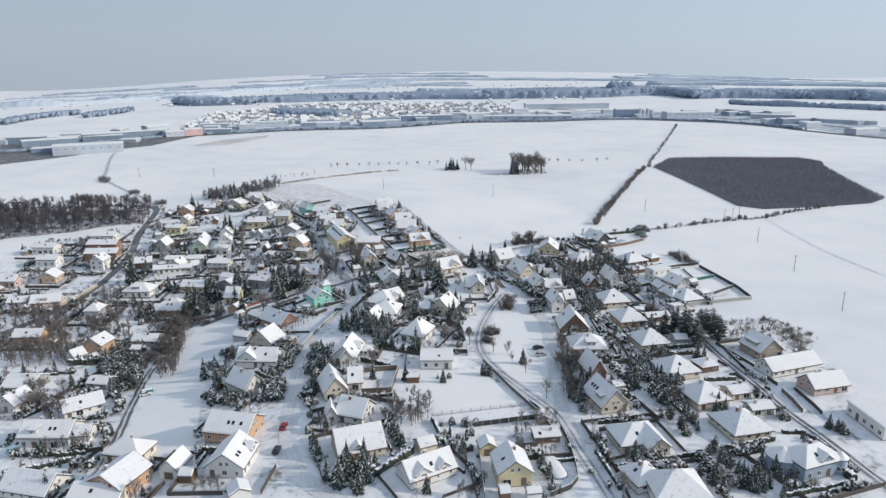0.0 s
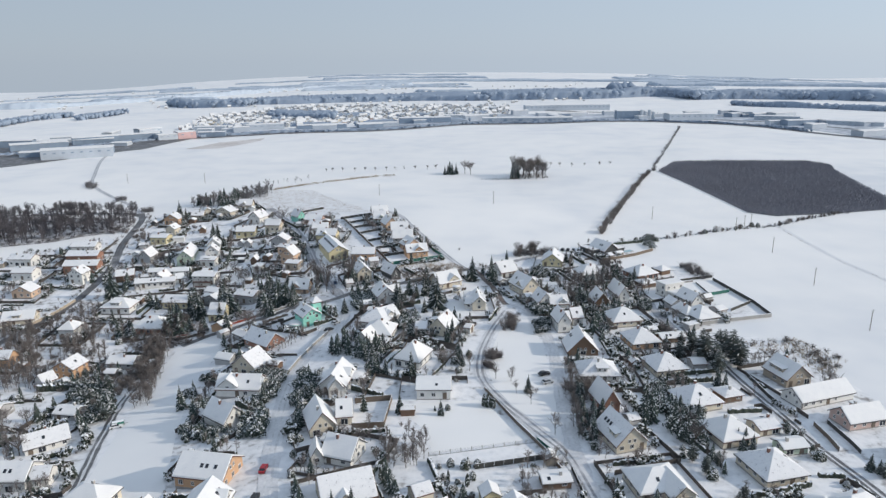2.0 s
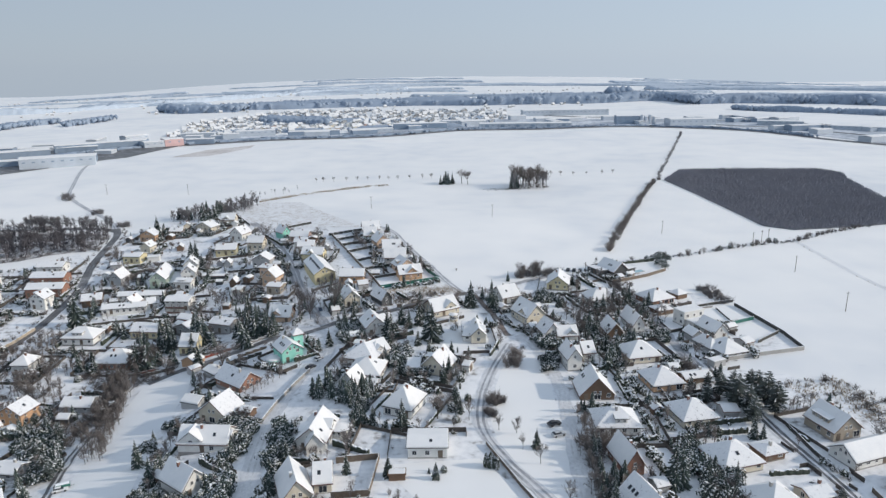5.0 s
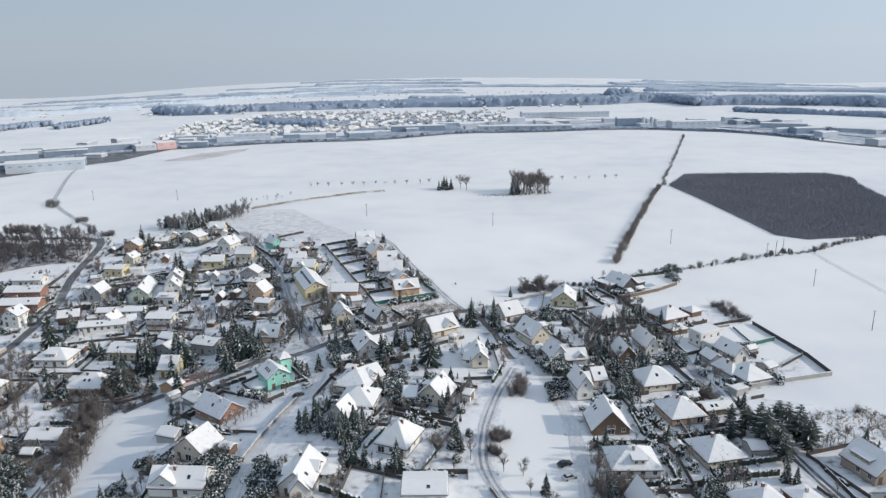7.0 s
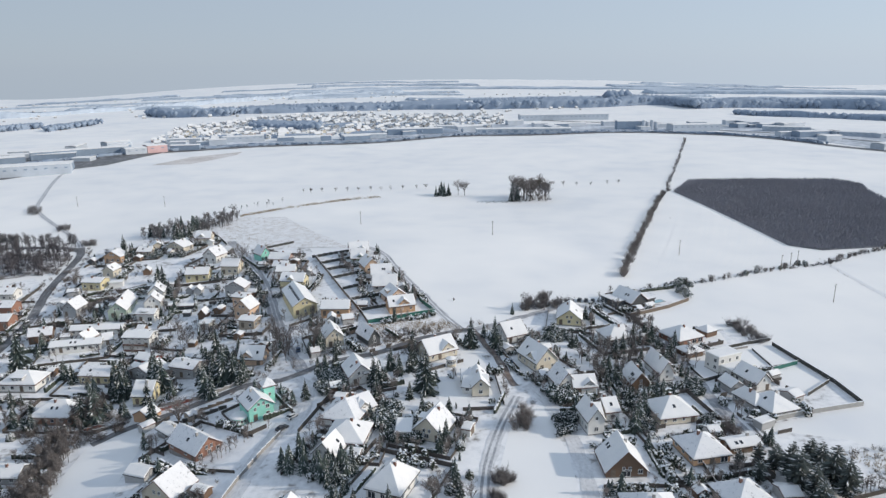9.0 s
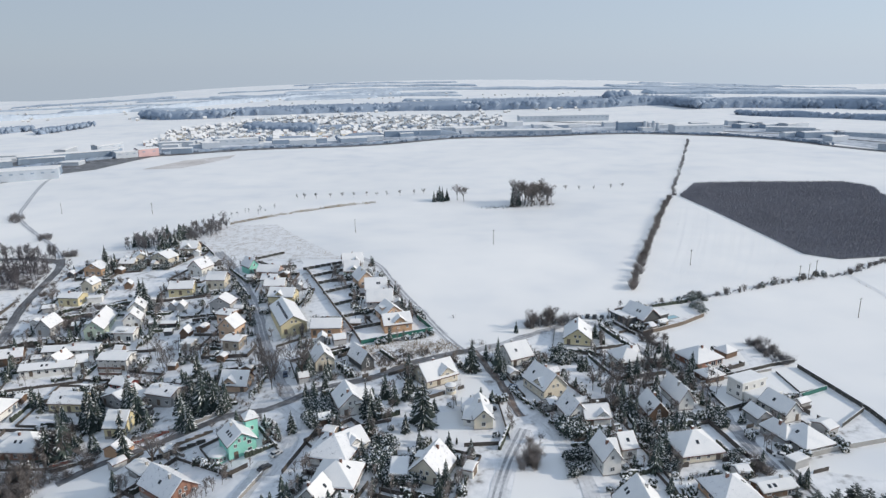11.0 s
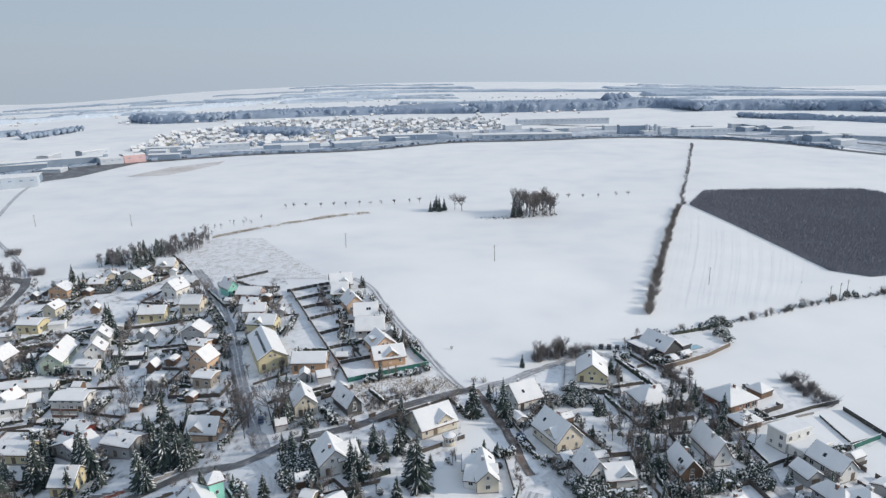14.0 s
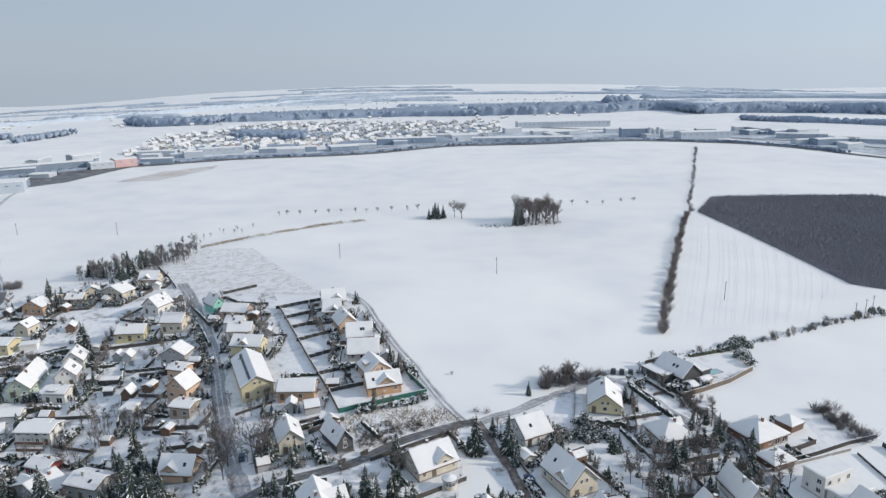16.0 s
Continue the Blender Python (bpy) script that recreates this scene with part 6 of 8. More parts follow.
thicket("thicket", spots_in([(69.4, 336.9), (98.2, 357.0), (115.2, 351.2), (113.8, 322.0), (74.0, 298.5), (70.0, 325.3)], 70, 4, 8, 306), LIGHT, TWIG, "leafless trees between the gardens", "thicket", 6)
thicket("thicket", spots_in([(-160.4, 528.6), (-124.2, 552.4), (-117.6, 596.6), (-125.5, 628.3), (-136.9, 583.3), (-168.2, 553.0)], 90, 4, 8, 307), LIGHT, GREY_TWIG, "leafless trees along the field edge", "thicket", 7)
thicket("thicket", spots_in([(-14.8, 355.6), (4.6, 363.5), (6.7, 356.7), (-8.1, 345.7)], 60, 1.0, 2.2, 308), LIGHT_BUSH, TWIG, "brown bushes on a vacant plot", "thicket", 8)
thicket("thicket", spots_in([(56.7, 380.1), (74.3, 381.5), (80.6, 383.5), (80.9, 389.1), (59.2, 387.5)], 50, 3, 5, 309), LIGHT_BUSH, GREY_TWIG, "leafless bushes at the field edge", "thicket", 9)
thicket("thicket", spots_in([(140.6, 361.3), (143.3, 338.8), (150.5, 344.1), (148.6, 366.0)], 40, 2.5, 4.5, 310), LIGHT_BUSH, GREY_TWIG, "leafless bushes at the field edge", "thicket", 10)
thicket("thicket", spots_in([(-207.5, 328.8), (-180.3, 332.7), (-142.7, 270.5), (-170.5, 264.5)], 190, 4, 8, 311), LIGHT, TWIG, "leafless brown garden trees", "thicket", 11)
thicket("thicket", spots_in([(-55.4, 389.3), (-41.5, 384.0), (-34.5, 337.3), (-47.3, 342.3)], 12, 3.5, 6.5, 312), LIGHT, TWIG, "leafless brown garden trees", "thicket", 12)
thicket("thicket", spots_in([(-56.2, 377.6), (-46.7, 374.2), (-35.6, 329.2), (-44.5, 332.3)], 7, 5, 8, 313), LIGHT, TWIG, "leafless trees beside the street", "thicket", 13)
thicket("thicket", spots_in([(-171.2, 340.7), (-162.4, 369.5), (-140.5, 317.6), (-149.3, 297.9)], 60, 4, 7, 314), LIGHT, TWIG, "leafless brown garden trees", "thicket", 14)
thicket("thicket", spots_in([(-270.2, 540.2), (-203.9, 526.3), (-201.1, 519.7), (-265.7, 531.8)], 110, 6, 10, 315), LIGHT, GREY_TWIG, "row of leafless trees behind a lane", "thicket", 15)
thicket("thicket", spots_in([(-166.6, 534.8), (-143.6, 528.5), (-148.0, 543.2), (-169.0, 547.5)], 38, 3.5, 9, 316), LIGHT, GREY_TWIG, "leafless trees along the field edge", "thicket", 16)
thicket("thicket", spots_in([(-132.6, 537.0), (-111.9, 566.1), (-116.1, 585.3), (-135.9, 556.4)], 60, 3, 8, 317), LIGHT, GREY_TWIG, "leafless trees along the field edge", "thicket", 17)
thicket("thicket", spots_in([(-289.1, 632.5), (-279.9, 632.2), (-290.9, 655.3), (-300.4, 655.6)], 18, 4, 6, 318), LIGHT_BUSH, GREY_TWIG, "clump of dark bushes beside a field lane", "thicket", 18)
thicket("thicket", spots_in([(-238.8, 573.3), (-229.5, 571.7), (-236.0, 586.5), (-245.4, 587.9)], 16, 3.5, 5, 319), LIGHT_BUSH, GREY_TWIG, "clump of dark bushes beside a field lane", "thicket", 19)
thicket("thicket", spots_in([(-199.0, 525.3), (-191.6, 523.6), (-196.5, 535.9), (-204.2, 537.7)], 16, 3.5, 5.5, 320), LIGHT_BUSH, GREY_TWIG, "clump of dark bushes beside a field lane", "thicket", 20)
thicket("thicket", spots_in([(-158.8, 427.8), (-142.4, 430.7), (-136.5, 416.9), (-150.9, 416.4)], 44, 1.5, 3, 321), LIGHT_BUSH, TWIG, "leafless brown garden bushes", "thicket", 21)
thicket("thicket", spots_in([(-156.0, 475.5), (-142.0, 476.7), (-134.3, 456.5), (-147.7, 459.1)], 30, 1.2, 2.4, 322), LIGHT_BUSH, TWIG, "leafless brown garden bushes", "thicket", 22)
thicket("thicket", spots_in([(-89.9, 393.8), (-77.8, 392.1), (-74.5, 375.9), (-85.6, 379.7)], 16, 4, 6, 323), LIGHT, TWIG, "leafless garden trees behind a shed", "thicket", 23)
thicket("thicket", spots_in([(-103.6, 393.2), (-91.4, 398.7), (-81.4, 366.4), (-94.2, 366.8)], 10, 3, 5, 324), LIGHT, TWIG, "leafless young fruit trees in a garden", "thicket", 24)
thicket("thicket", spots_in([(40.3, 298.7), (47.6, 298.2), (42.3, 280.2), (35.7, 280.7)], 14, 2.5, 4, 325), LIGHT_BUSH, TWIG, "leafless brown bushes between two lanes", "thicket", 25)
thicket("thicket", spots_in([(102.1, 281.7), (108.7, 282.5), (104.1, 274.2), (98.3, 274.6)], 20, 3, 5, 326), LIGHT_BUSH, TWIG, "leafless brown bushes beside a street", "thicket", 26)
thicket("thicket", spots_in([(-117.7, 325.8), (-104.6, 326.3), (-101.2, 319.1), (-113.1, 318.9)], 24, 7, 11, 327), LIGHT, TWIG, "leafless dark trees beside the road", "thicket", 27)
thicket("thicket", spots_in([(49.9, 232.8), (60.8, 230.3), (56.1, 216.2), (47.6, 218.3)], 26, 4, 6, 328), LIGHT_BUSH, TWIG, "pale brown leafless bushes beside a lane", "thicket", 28)
thicket("thicket", spots_in([(-189.6, 473.9), (-180.8, 476.3), (-171.0, 453.2), (-176.6, 450.9)], 26, 2, 4, 329), LIGHT_BUSH, TWIG, "leafless bushes beside the road", "thicket", 29)
thicket("thicket", spots_in([(-133.4, 318.5), (-117.4, 319.1), (-108.6, 304.0), (-103.7, 285.2), (-100.2, 265.5), (-114.1, 268.4), (-115.8, 284.3), (-115.4, 298.0)], 190, 2, 4.2, 330), LIGHT_BUSH, TWIG, "dense leafless brown scrub along a lane", "thicket", 30)
thicket("thicket", spots_in([(102.0, 373.5), (107.1, 360.9), (104.2, 356.5), (98.7, 365.4)], 18, 2, 3.5, 331), LIGHT_BUSH, TWIG, "leafless brown brush beside a lane", "thicket", 31)
thicket("thicket", spots_in([(-122.0, 615.9), (-87.7, 646.1), (-90.4, 663.1), (-126.0, 633.8)], 10, 2, 5, 332), LIGHT, GREY_TWIG, "leafless saplings along a field verge", "thicket", 32)
thicket("thicket", spots_in([(-119.2, 408.5), (-75.4, 401.2), (-63.3, 362.1), (-99.3, 364.8)], 26, 3, 5, 333), LIGHT, TWIG, "leafless fruit trees in snowy gardens", "thicket", 33)
thicket("thicket", spots_in([(-150.0, 436.7), (-88.2, 442.6), (-63.3, 362.1), (-107.2, 366.5)], 70, 1, 2.2, 334), LIGHT_BUSH, TWIG, "leafless garden bushes in the snow", "thicket", 34)
thicket("thicket", spots_in([(-240.4, 440.2), (-205.4, 449.7), (-167.8, 407.8), (-173.6, 368.5), (-195.2, 358.1)], 80, 1.2, 2.5, 335), LIGHT_BUSH, TWIG, "leafless garden bushes in the snow", "thicket", 35)
thicket("thicket", spots_in([(-131.9, 286.9), (-117.5, 288.0), (-105.4, 262.8), (-109.9, 257.5), (-121.7, 270.1)], 80, 2, 3.5, 336), LIGHT_BUSH, TWIG, "leafless reddish brush below a house", "thicket", 36)
thicket("thicket", spots_in([(-188.4, 345.9), (-175.5, 350.7), (-167.7, 361.9), (-159.1, 343.7), (-168.6, 327.7), (-175.5, 322.8)], 60, 2, 3.5, 337), LIGHT_BUSH, TWIG, "leafless brush along the road", "thicket", 37)
thicket("thicket", spots_in([(-156.2, 332.3), (-143.3, 342.4), (-133.5, 319.8), (-148.1, 315.5)], 22, 4, 6.5, 338), LIGHT, TWIG, "leafless garden trees above the road", "thicket", 38)
thicket("thicket", spots_in([(-166.0, 314.2), (-140.7, 309.8), (-133.3, 294.2), (-149.5, 300.3)], 26, 4, 6.5, 339), LIGHT, TWIG, "leafless garden trees below the road", "thicket", 39)
thicket("thicket", spots_in([(-186.0, 338.0), (-160.0, 336.0), (-128.0, 300.0), (-116.0, 262.0), (-145.0, 264.0), (-172.0, 300.0)], 190, 1.4, 3.6, 342), LIGHT_BUSH, TWIG, "leafless brush in the lower gardens", "thicket", 43)
thicket("thicket", spots_in([(-186.0, 338.0), (-160.0, 336.0), (-128.0, 300.0), (-150.0, 275.0), (-172.0, 300.0)], 46, 4, 8, 343), LIGHT, TWIG, "leafless garden trees in the lower gardens", "thicket", 44)
thicket("meadow_bushes", [(30.2, 256.2, 4.2), (31.8, 255.4, 3.6), (28.8, 255.6, 3.8), (30.8, 254.6, 3.6), (33.2, 255.8, 2.6), (28.2, 247.8, 3.2), (27.2, 248.8, 2.8), (29.0, 246.8, 2.8)] * 3, LIGHT_BUSH, WOOD_TWIG, "dense dark bushes beside a lane", "bushes", 45)
thicket("thicket", spots_in([(-4.2, 353.7), (13.1, 363.8), (14.6, 357.2), (-0.6, 348.4)], 60, 0.9, 1.9, 353), LIGHT_BUSH, TWIG, "low leafless brush on an empty snowy plot", "brush", 353)
thicket("thicket", spots_in([(-160.5, 436.0), (-141.0, 440.0), (-138.0, 420.0), (-152.0, 412.0)], 70, 2, 3.6, 351), LIGHT_BUSH, TWIG, "leafless brown scrub in a snowy garden", "shrubs", 351)
thicket("thicket", spots_in([(101.8, 371.0), (106.4, 373.0), (107.6, 359.0), (104.0, 359.0)], 26, 1.6, 3.2, 352), LIGHT_BUSH, TWIG, "leafless brown bushes beside a garden wall", "shrubs", 352)
thicket("thicket", spots_in([(-152.3, 409.4), (-134.3, 411.8), (-130.2, 402.1), (-145.2, 399.5)], 14, 3, 5, 340), LIGHT, TWIG, "leafless garden trees behind a long house", "thicket", 40)
thicket("thicket", spots_in([(126.3, 261.7), (151.1, 267.1), (159.0, 244.3), (147.3, 235.4), (136.7, 245.8)], 50, 1.5, 3, 341), LIGHT_BUSH, TWIG, "leafless scrub on a slope", "thicket", 41)

rng = random.Random(77)
lots = {"spruce": [], "thuja": [], "shrub": [], "bare": [], "bush": []}


def sprout(kind, x, y, scale=1.0):
    if in_gardens(x, y) and free(x, y, 0.25, 0.7):
        a, b = SIZES[kind]
        lots[kind].append((x, y, (a * 0.8 + (b - a) * (0.75 if kind != "shrub" else 1.2) * rng.random() ** 1.4) * scale))


# rows of growth along the plot borders, a few fruit trees and bushes within
for hx, hy, turn, front, depth in PLOTS:
    t = radians(turn)
    w, d = front / 2 + rng.uniform(3, 6), depth / 2 + rng.uniform(3.5, 8)
    corners = [(-w, -d), (w, -d), (w, d), (-w, d)]
    for k in range(4):
        (ax, ay), (bx, by) = corners[k], corners[(k + 1) % 4]
        style = rng.choice(("shrub", "shrub", "conifer", "wild", "wild", "bare", "none", "none"))
        if style == "none":
            continue
        length = math.hypot(bx - ax, by - ay)
        n = int(length / rng.uniform(1.1, 1.9))
        lo, hi = rng.uniform(0, 0.3), rng.uniform(0.65, 1.0)
        for i in range(n):
            u = lo + (hi - lo) * (i + rng.uniform(-0.4, 0.4)) / max(1, n)
            px, py = ax + (bx - ax) * u + rng.uniform(-0.8, 0.8), ay + (by - ay) * u + rng.uniform(-0.8, 0.8)
            x, y = hx + px * math.cos(t) - py * math.sin(t), hy + px * math.sin(t) + py * math.cos(t)
            q = rng.random()
            if style == "shrub":
                sprout("shrub" if q < 0.7 else "bush", x, y)
            elif style == "conifer":
                sprout("spruce" if q < 0.25 else "thuja" if q < 0.5 else "shrub", x, y)
            elif style == "bare":
                sprout("bare" if q < 0.6 else "bush", x, y, 0.85)
            else:
                sprout("spruce" if q < 0.07 else "bare" if q < 0.4 else "shrub" if q < 0.75 else "bush", x, y)
    for i in range(9):
        px, py = rng.uniform(-w, w), rng.uniform(-d, d)
        x, y = hx + px * math.cos(t) - py * math.sin(t), hy + px * math.sin(t) + py * math.cos(t)
        sprout(rng.choice(("bush", "bush", "bare", "shrub", "bare", "bush")), x, y, 0.75)
thicket("garden_bushes", lots["bush"], LIGHT_BUSH, TWIG, "leafless garden bushes poking out of the snow", "bushes", 31)
thicket("garden_spruces", lots["spruce"], LIGHT_SPRUCE, NEEDLE, "dark snow-flecked spruces in the gardens", "spruces", 41)
thicket("garden_thujas", lots["thuja"], LIGHT_THUJA, THUJA, "slim dark thujas in the gardens", "thujas", 42)
thicket("garden_shrubs", lots["shrub"], LIGHT_SHRUB, THUJA, "evergreen garden shrubs laden with snow", "shrubs", 43)
thicket("garden_trees", lots["bare"], LIGHT, TWIG, "leafless fruit trees in the gardens", "trees", 44)


def hedge(x, y, turn, length, h, wide):
    """A clipped hedge with an uneven top and snow lying on it."""
    r = random.Random(int(x * 7 + y * 13))
    n = max(3, int(length / 0.5))
    rows = []
    for i in range(n + 1):
        u = -length / 2 + length * i / n
        hh, ww = h * r.uniform(0.72, 1.18), wide / 2 * r.uniform(0.65, 1.3)
        rows.append([(u, -ww, -0.3), (u, -ww * 1.05, hh * 0.6), (u, -ww * 0.7, hh), (u, ww * 0.7, hh), (u, ww * 1.05, hh * 0.6), (u, ww, -0.3)])
    vs = [p for row in rows for p in row]
    fs = [(i * 6 + k, i * 6 + 6 + k, i * 6 + 7 + k, i * 6 + 1 + k) for i in range(n) for k in range(5)] + [tuple(range(6)), tuple(reversed(range(n * 6, n * 6 + 6)))]
    ob = tagged(new("hedge", mesh("hedge", vs, fs, THUJA)), "dark clipped garden hedge with snow on top", "hedge", "garden hedges")
    ob.matrix_basis = pose(x, y, terrain(x, y), 0, 0, turn)
    vs = [p for row in rows for p in ((row[2][0], row[2][1], row[2][2] + 0.01), (row[2][0], row[2][1] * 0.7, row[2][2] + 0.14), (row[3][0], row[3][1] * 0.7, row[3][2] + 0.14), (row[3][0], row[3][1], row[3][2] + 0.01))]
    fs = [(i * 4 + k, i * 4 + 4 + k, i * 4 + 5 + k, i * 4 + 1 + k) for i in range(n) for k in range(3) if r.random() < 0.85]
    child("snow", mesh("snow", vs, fs, TREE_SNOW), ob, None, "snow lying on the hedge")


def border_hedge(a, b, h, wide):
    hedge((a[0] + b[0]) / 2, (a[1] + b[1]) / 2, math.degrees(math.atan2(b[1] - a[1], b[0] - a[0])), math.dist(a, b), h, wide)


border_hedge((87.5, 379.8), (91.2, 368.0), 1.6, 1.2)
border_hedge((91.5, 367.3), (94.6, 357.5), 1.6, 1.2)
border_hedge((118.1, 402.6), (136.2, 408.2), 1.5, 1.2)
border_hedge((110.9, 349.7), (111.7, 338.8), 1.6, 1)
border_hedge((-11.9, 160.1), (-0.7, 172.2), 2, 1.8)
border_hedge((5.4, 189.1), (9.2, 173.1), 1.6, 1)
border_hedge((-21.3, 205.0), (-7.4, 205.8), 1.3, 1)
border_hedge((-6.5, 205.4), (-6.4, 190.7), 1.5, 0.9)
border_hedge((54.3, 161.1), (78.1, 166.4), 1.3, 1)
border_hedge((86.2, 168.5), (103.8, 172.6), 1.5, 1)
border_hedge((93.4, 146.7), (113.8, 151.4), 1.3, 1)
border_hedge((113.9, 158.5), (114.4, 152.4), 2, 2)
border_hedge((88.8, 236.4), (109.5, 239.4), 1.6, 1)
border_hedge((50.9, 168.9), (52.8, 151.6), 1.4, 1)
border_hedge((-113.6, 178.7), (-101.5, 183.6), 1.6, 1.5)
border_hedge((-19.8, 234.0), (-9.1, 227.8), 1.6, 1)
border_hedge((108.0, 176.4), (114.6, 175.4), 1.2, 1)
border_hedge((115.4, 173.0), (117.6, 160.0), 1.2, 0.9)
border_hedge((-137.1, 436.5), (-130.0, 441.7), 1.6, 1.2)
border_hedge((-112.6, 423.7), (-104.0, 425.3), 1.5, 1)
border_hedge((-157.9, 427.1), (-149.5, 430.7), 1.4, 1.2)
border_hedge((-106.5, 408.1), (-99.0, 409.1), 1.2, 1)
border_hedge((-157.2, 447.7), (-148.2, 450.5), 1, 0.8)
border_hedge((-112.8, 450.1), (-96.0, 453.5), 1.2, 0.7)
border_hedge((-102.2, 430.2), (-95.4, 409.0), 1.2, 0.9)
border_hedge((-93.0, 401.4), (-86.8, 382.2), 1.2, 0.9)
border_hedge((-6.3, 312.0), (3.9, 315.4), 1.8, 1.4)
border_hedge((83.2, 300.7), (94.7, 302.0), 2, 1.4)
border_hedge((37.8, 304.9), (33.0, 292.3), 1.6, 1)
border_hedge((-144.2, 267.8), (-132.7, 268.3), 2.6, 1.6)
border_hedge((63.1, 229.1), (75.5, 230.4), 1.5, 1)
border_hedge((85.9, 231.1), (103.5, 232.4), 1.7, 1.2)
border_hedge((99.0, 210.5), (109.9, 211.0), 1.5, 1)
border_hedge((-141.4, 422.6), (-131.7, 426.4), 1.4, 1)
border_hedge((-125.8, 397.2), (-117.2, 401.7), 1.8, 1)
border_hedge((-116.5, 426.7), (-105.7, 427.4), 1.4, 1)
border_hedge((-111.2, 414.0), (-99.0, 414.2), 1.3, 1)
border_hedge((-87.7, 474.6), (-72.9, 449.4), 1.5, 1)
border_hedge((-76.0, 447.6), (-67.7, 429.0), 1.5, 1)
border_hedge((-135.2, 373.9), (-127.4, 375.5), 1.2, 0.9)
border_hedge((-138.4, 437.1), (-128.3, 442.3), 1.6, 1.2)
border_hedge((-156.1, 427.4), (-144.8, 431.1), 1.6, 1.2)
border_hedge((-160.0, 434.8), (-150.3, 440.5), 1.4, 1.2)
border_hedge((-110.1, 425.8), (-103.1, 426.8), 1.2, 0.8)
border_hedge((-105.7, 413.2), (-101.5, 411.4), 1.2, 0.9)
border_hedge((-124.0, 400.8), (-113.4, 398.9), 1.5, 1.0)
# brush on the road banks and thin fences round the plots
rng = random.Random(123)
brush = []
for p in ROADS[0][0] + ROADS[4][0][14:]:
    for k in range(3):
        an, d = rng.random() * 6.28, rng.uniform(4.2, 8.5)
        x, y = p.x + math.cos(an) * d, p.y + math.sin(an) * d
        if rng.random() < 0.75 and free(x, y, 0.4, 1.0):
            brush.append((x, y, rng.uniform(1.2, 3.4)))
thicket("roadside_brush", brush, LIGHT_BUSH, TWIG, "leafless brush on the road banks", "brush", 124)
rails = Soup()
for hx, hy, turn, front, depth in PLOTS:
    t = radians(turn)
    w, d = front / 2 + rng.uniform(3.5, 7), depth / 2 + rng.uniform(4, 9)
    corners = [(-w, -d), (w, -d), (w, d), (-w, d)]
    for k in range(4):
        if rng.random() < 0.3:
            continue
        (ax, ay), (bx, by) = corners[k], corners[(k + 1) % 4]
        n = max(2, int(math.hypot(bx - ax, by - ay) / 2.4))
        h = rng.uniform(0.9, 1.6)
        for i in range(n):
            ends = []
            for u in (i / n, (i + 1) / n):
                px, py = ax + (bx - ax) * u, ay + (by - ay) * u
                ends.append((hx + px * math.cos(t) - py * math.sin(t), hy + px * math.sin(t) + py * math.cos(t)))
            (x0, y0), (x1, y1) = ends
            if not (in_gardens(x0, y0) and free(x0, y0, 0.2, 0.8) and free(x1, y1, 0.2, 0.8)):
                continue
            z0, z1 = terrain(x0, y0), terrain(x1, y1)
            dx, dy = (y1 - y0) * 0.025, (x0 - x1) * 0.025
            rails.add([(x0 - dx, y0 - dy, z0 - 0.2), (x1 - dx, y1 - dy, z1 - 0.2), (x1 + dx, y1 + dy, z1 - 0.2), (x0 + dx, y0 + dy, z0 - 0.2), (x0 - dx, y0 - dy, z0 + h), (x1 - dx, y1 - dy, z1 + h), (x1 + dx, y1 + dy, z1 + h), (x0 + dx, y0 + dy, z0 + h)],
                      [(0, 1, 5, 4), (2, 3, 7, 6), (4, 5, 6, 7), (1, 2, 6, 5), (3, 0, 4, 7)])
tagged(new("plot_fences", rails.mesh("plot_fences", OLD_BOARDS)), "weathered board fences between the garden plots", "fences", kind="stuff")
HOMES = [p[:3] for p in PLOTS]
for k, (hx, hy, turn) in enumerate(HOMES):
    t = radians(turn)
    for side in rng.sample((0, 1, 2, 3), 2):
        u, v = ((0, -11), (0, 12), (-10, 0), (10, 0))[side]
        u, v = u + rng.uniform(-1.5, 1.5), v + rng.uniform(-1.5, 1.5)
        x, y = hx + u * math.cos(t) - v * math.sin(t), hy + u * math.sin(t) + v * math.cos(t)
        along_turn = turn + (90 if side > 1 else 0)
        length = rng.uniform(7, 14)
        ends = [(x + math.cos(radians(along_turn)) * length * e, y + math.sin(radians(along_turn)) * length * e) for e in (-0.45, 0, 0.45)]
        if all(in_gardens(*e) and free(*e, 0.3, 1.0) for e in ends):
            hedge(x, y, along_turn, length, rng.uniform(0.9, 1.7), rng.uniform(0.6, 1.0))
    for n in range(2):
        an, d = rng.random() * 6.28, rng.uniform(8, 13)
        x, y = hx + math.cos(an) * d, hy + math.sin(an) * d
        if rng.random() < 0.55 and in_gardens(x, y) and free(x, y, 2.2, 2.5):
            house(x, y, turn + rng.choice((0, 90)), rng.uniform(3.7, 5.0), rng.uniform(3.0, 4.6), rng.uniform(2.0, 2.5), rng.uniform(0.7, 1.4), rng.choice("po"), rng.choice(("brown", "grey", "tan", "brown", "dark", "white")))


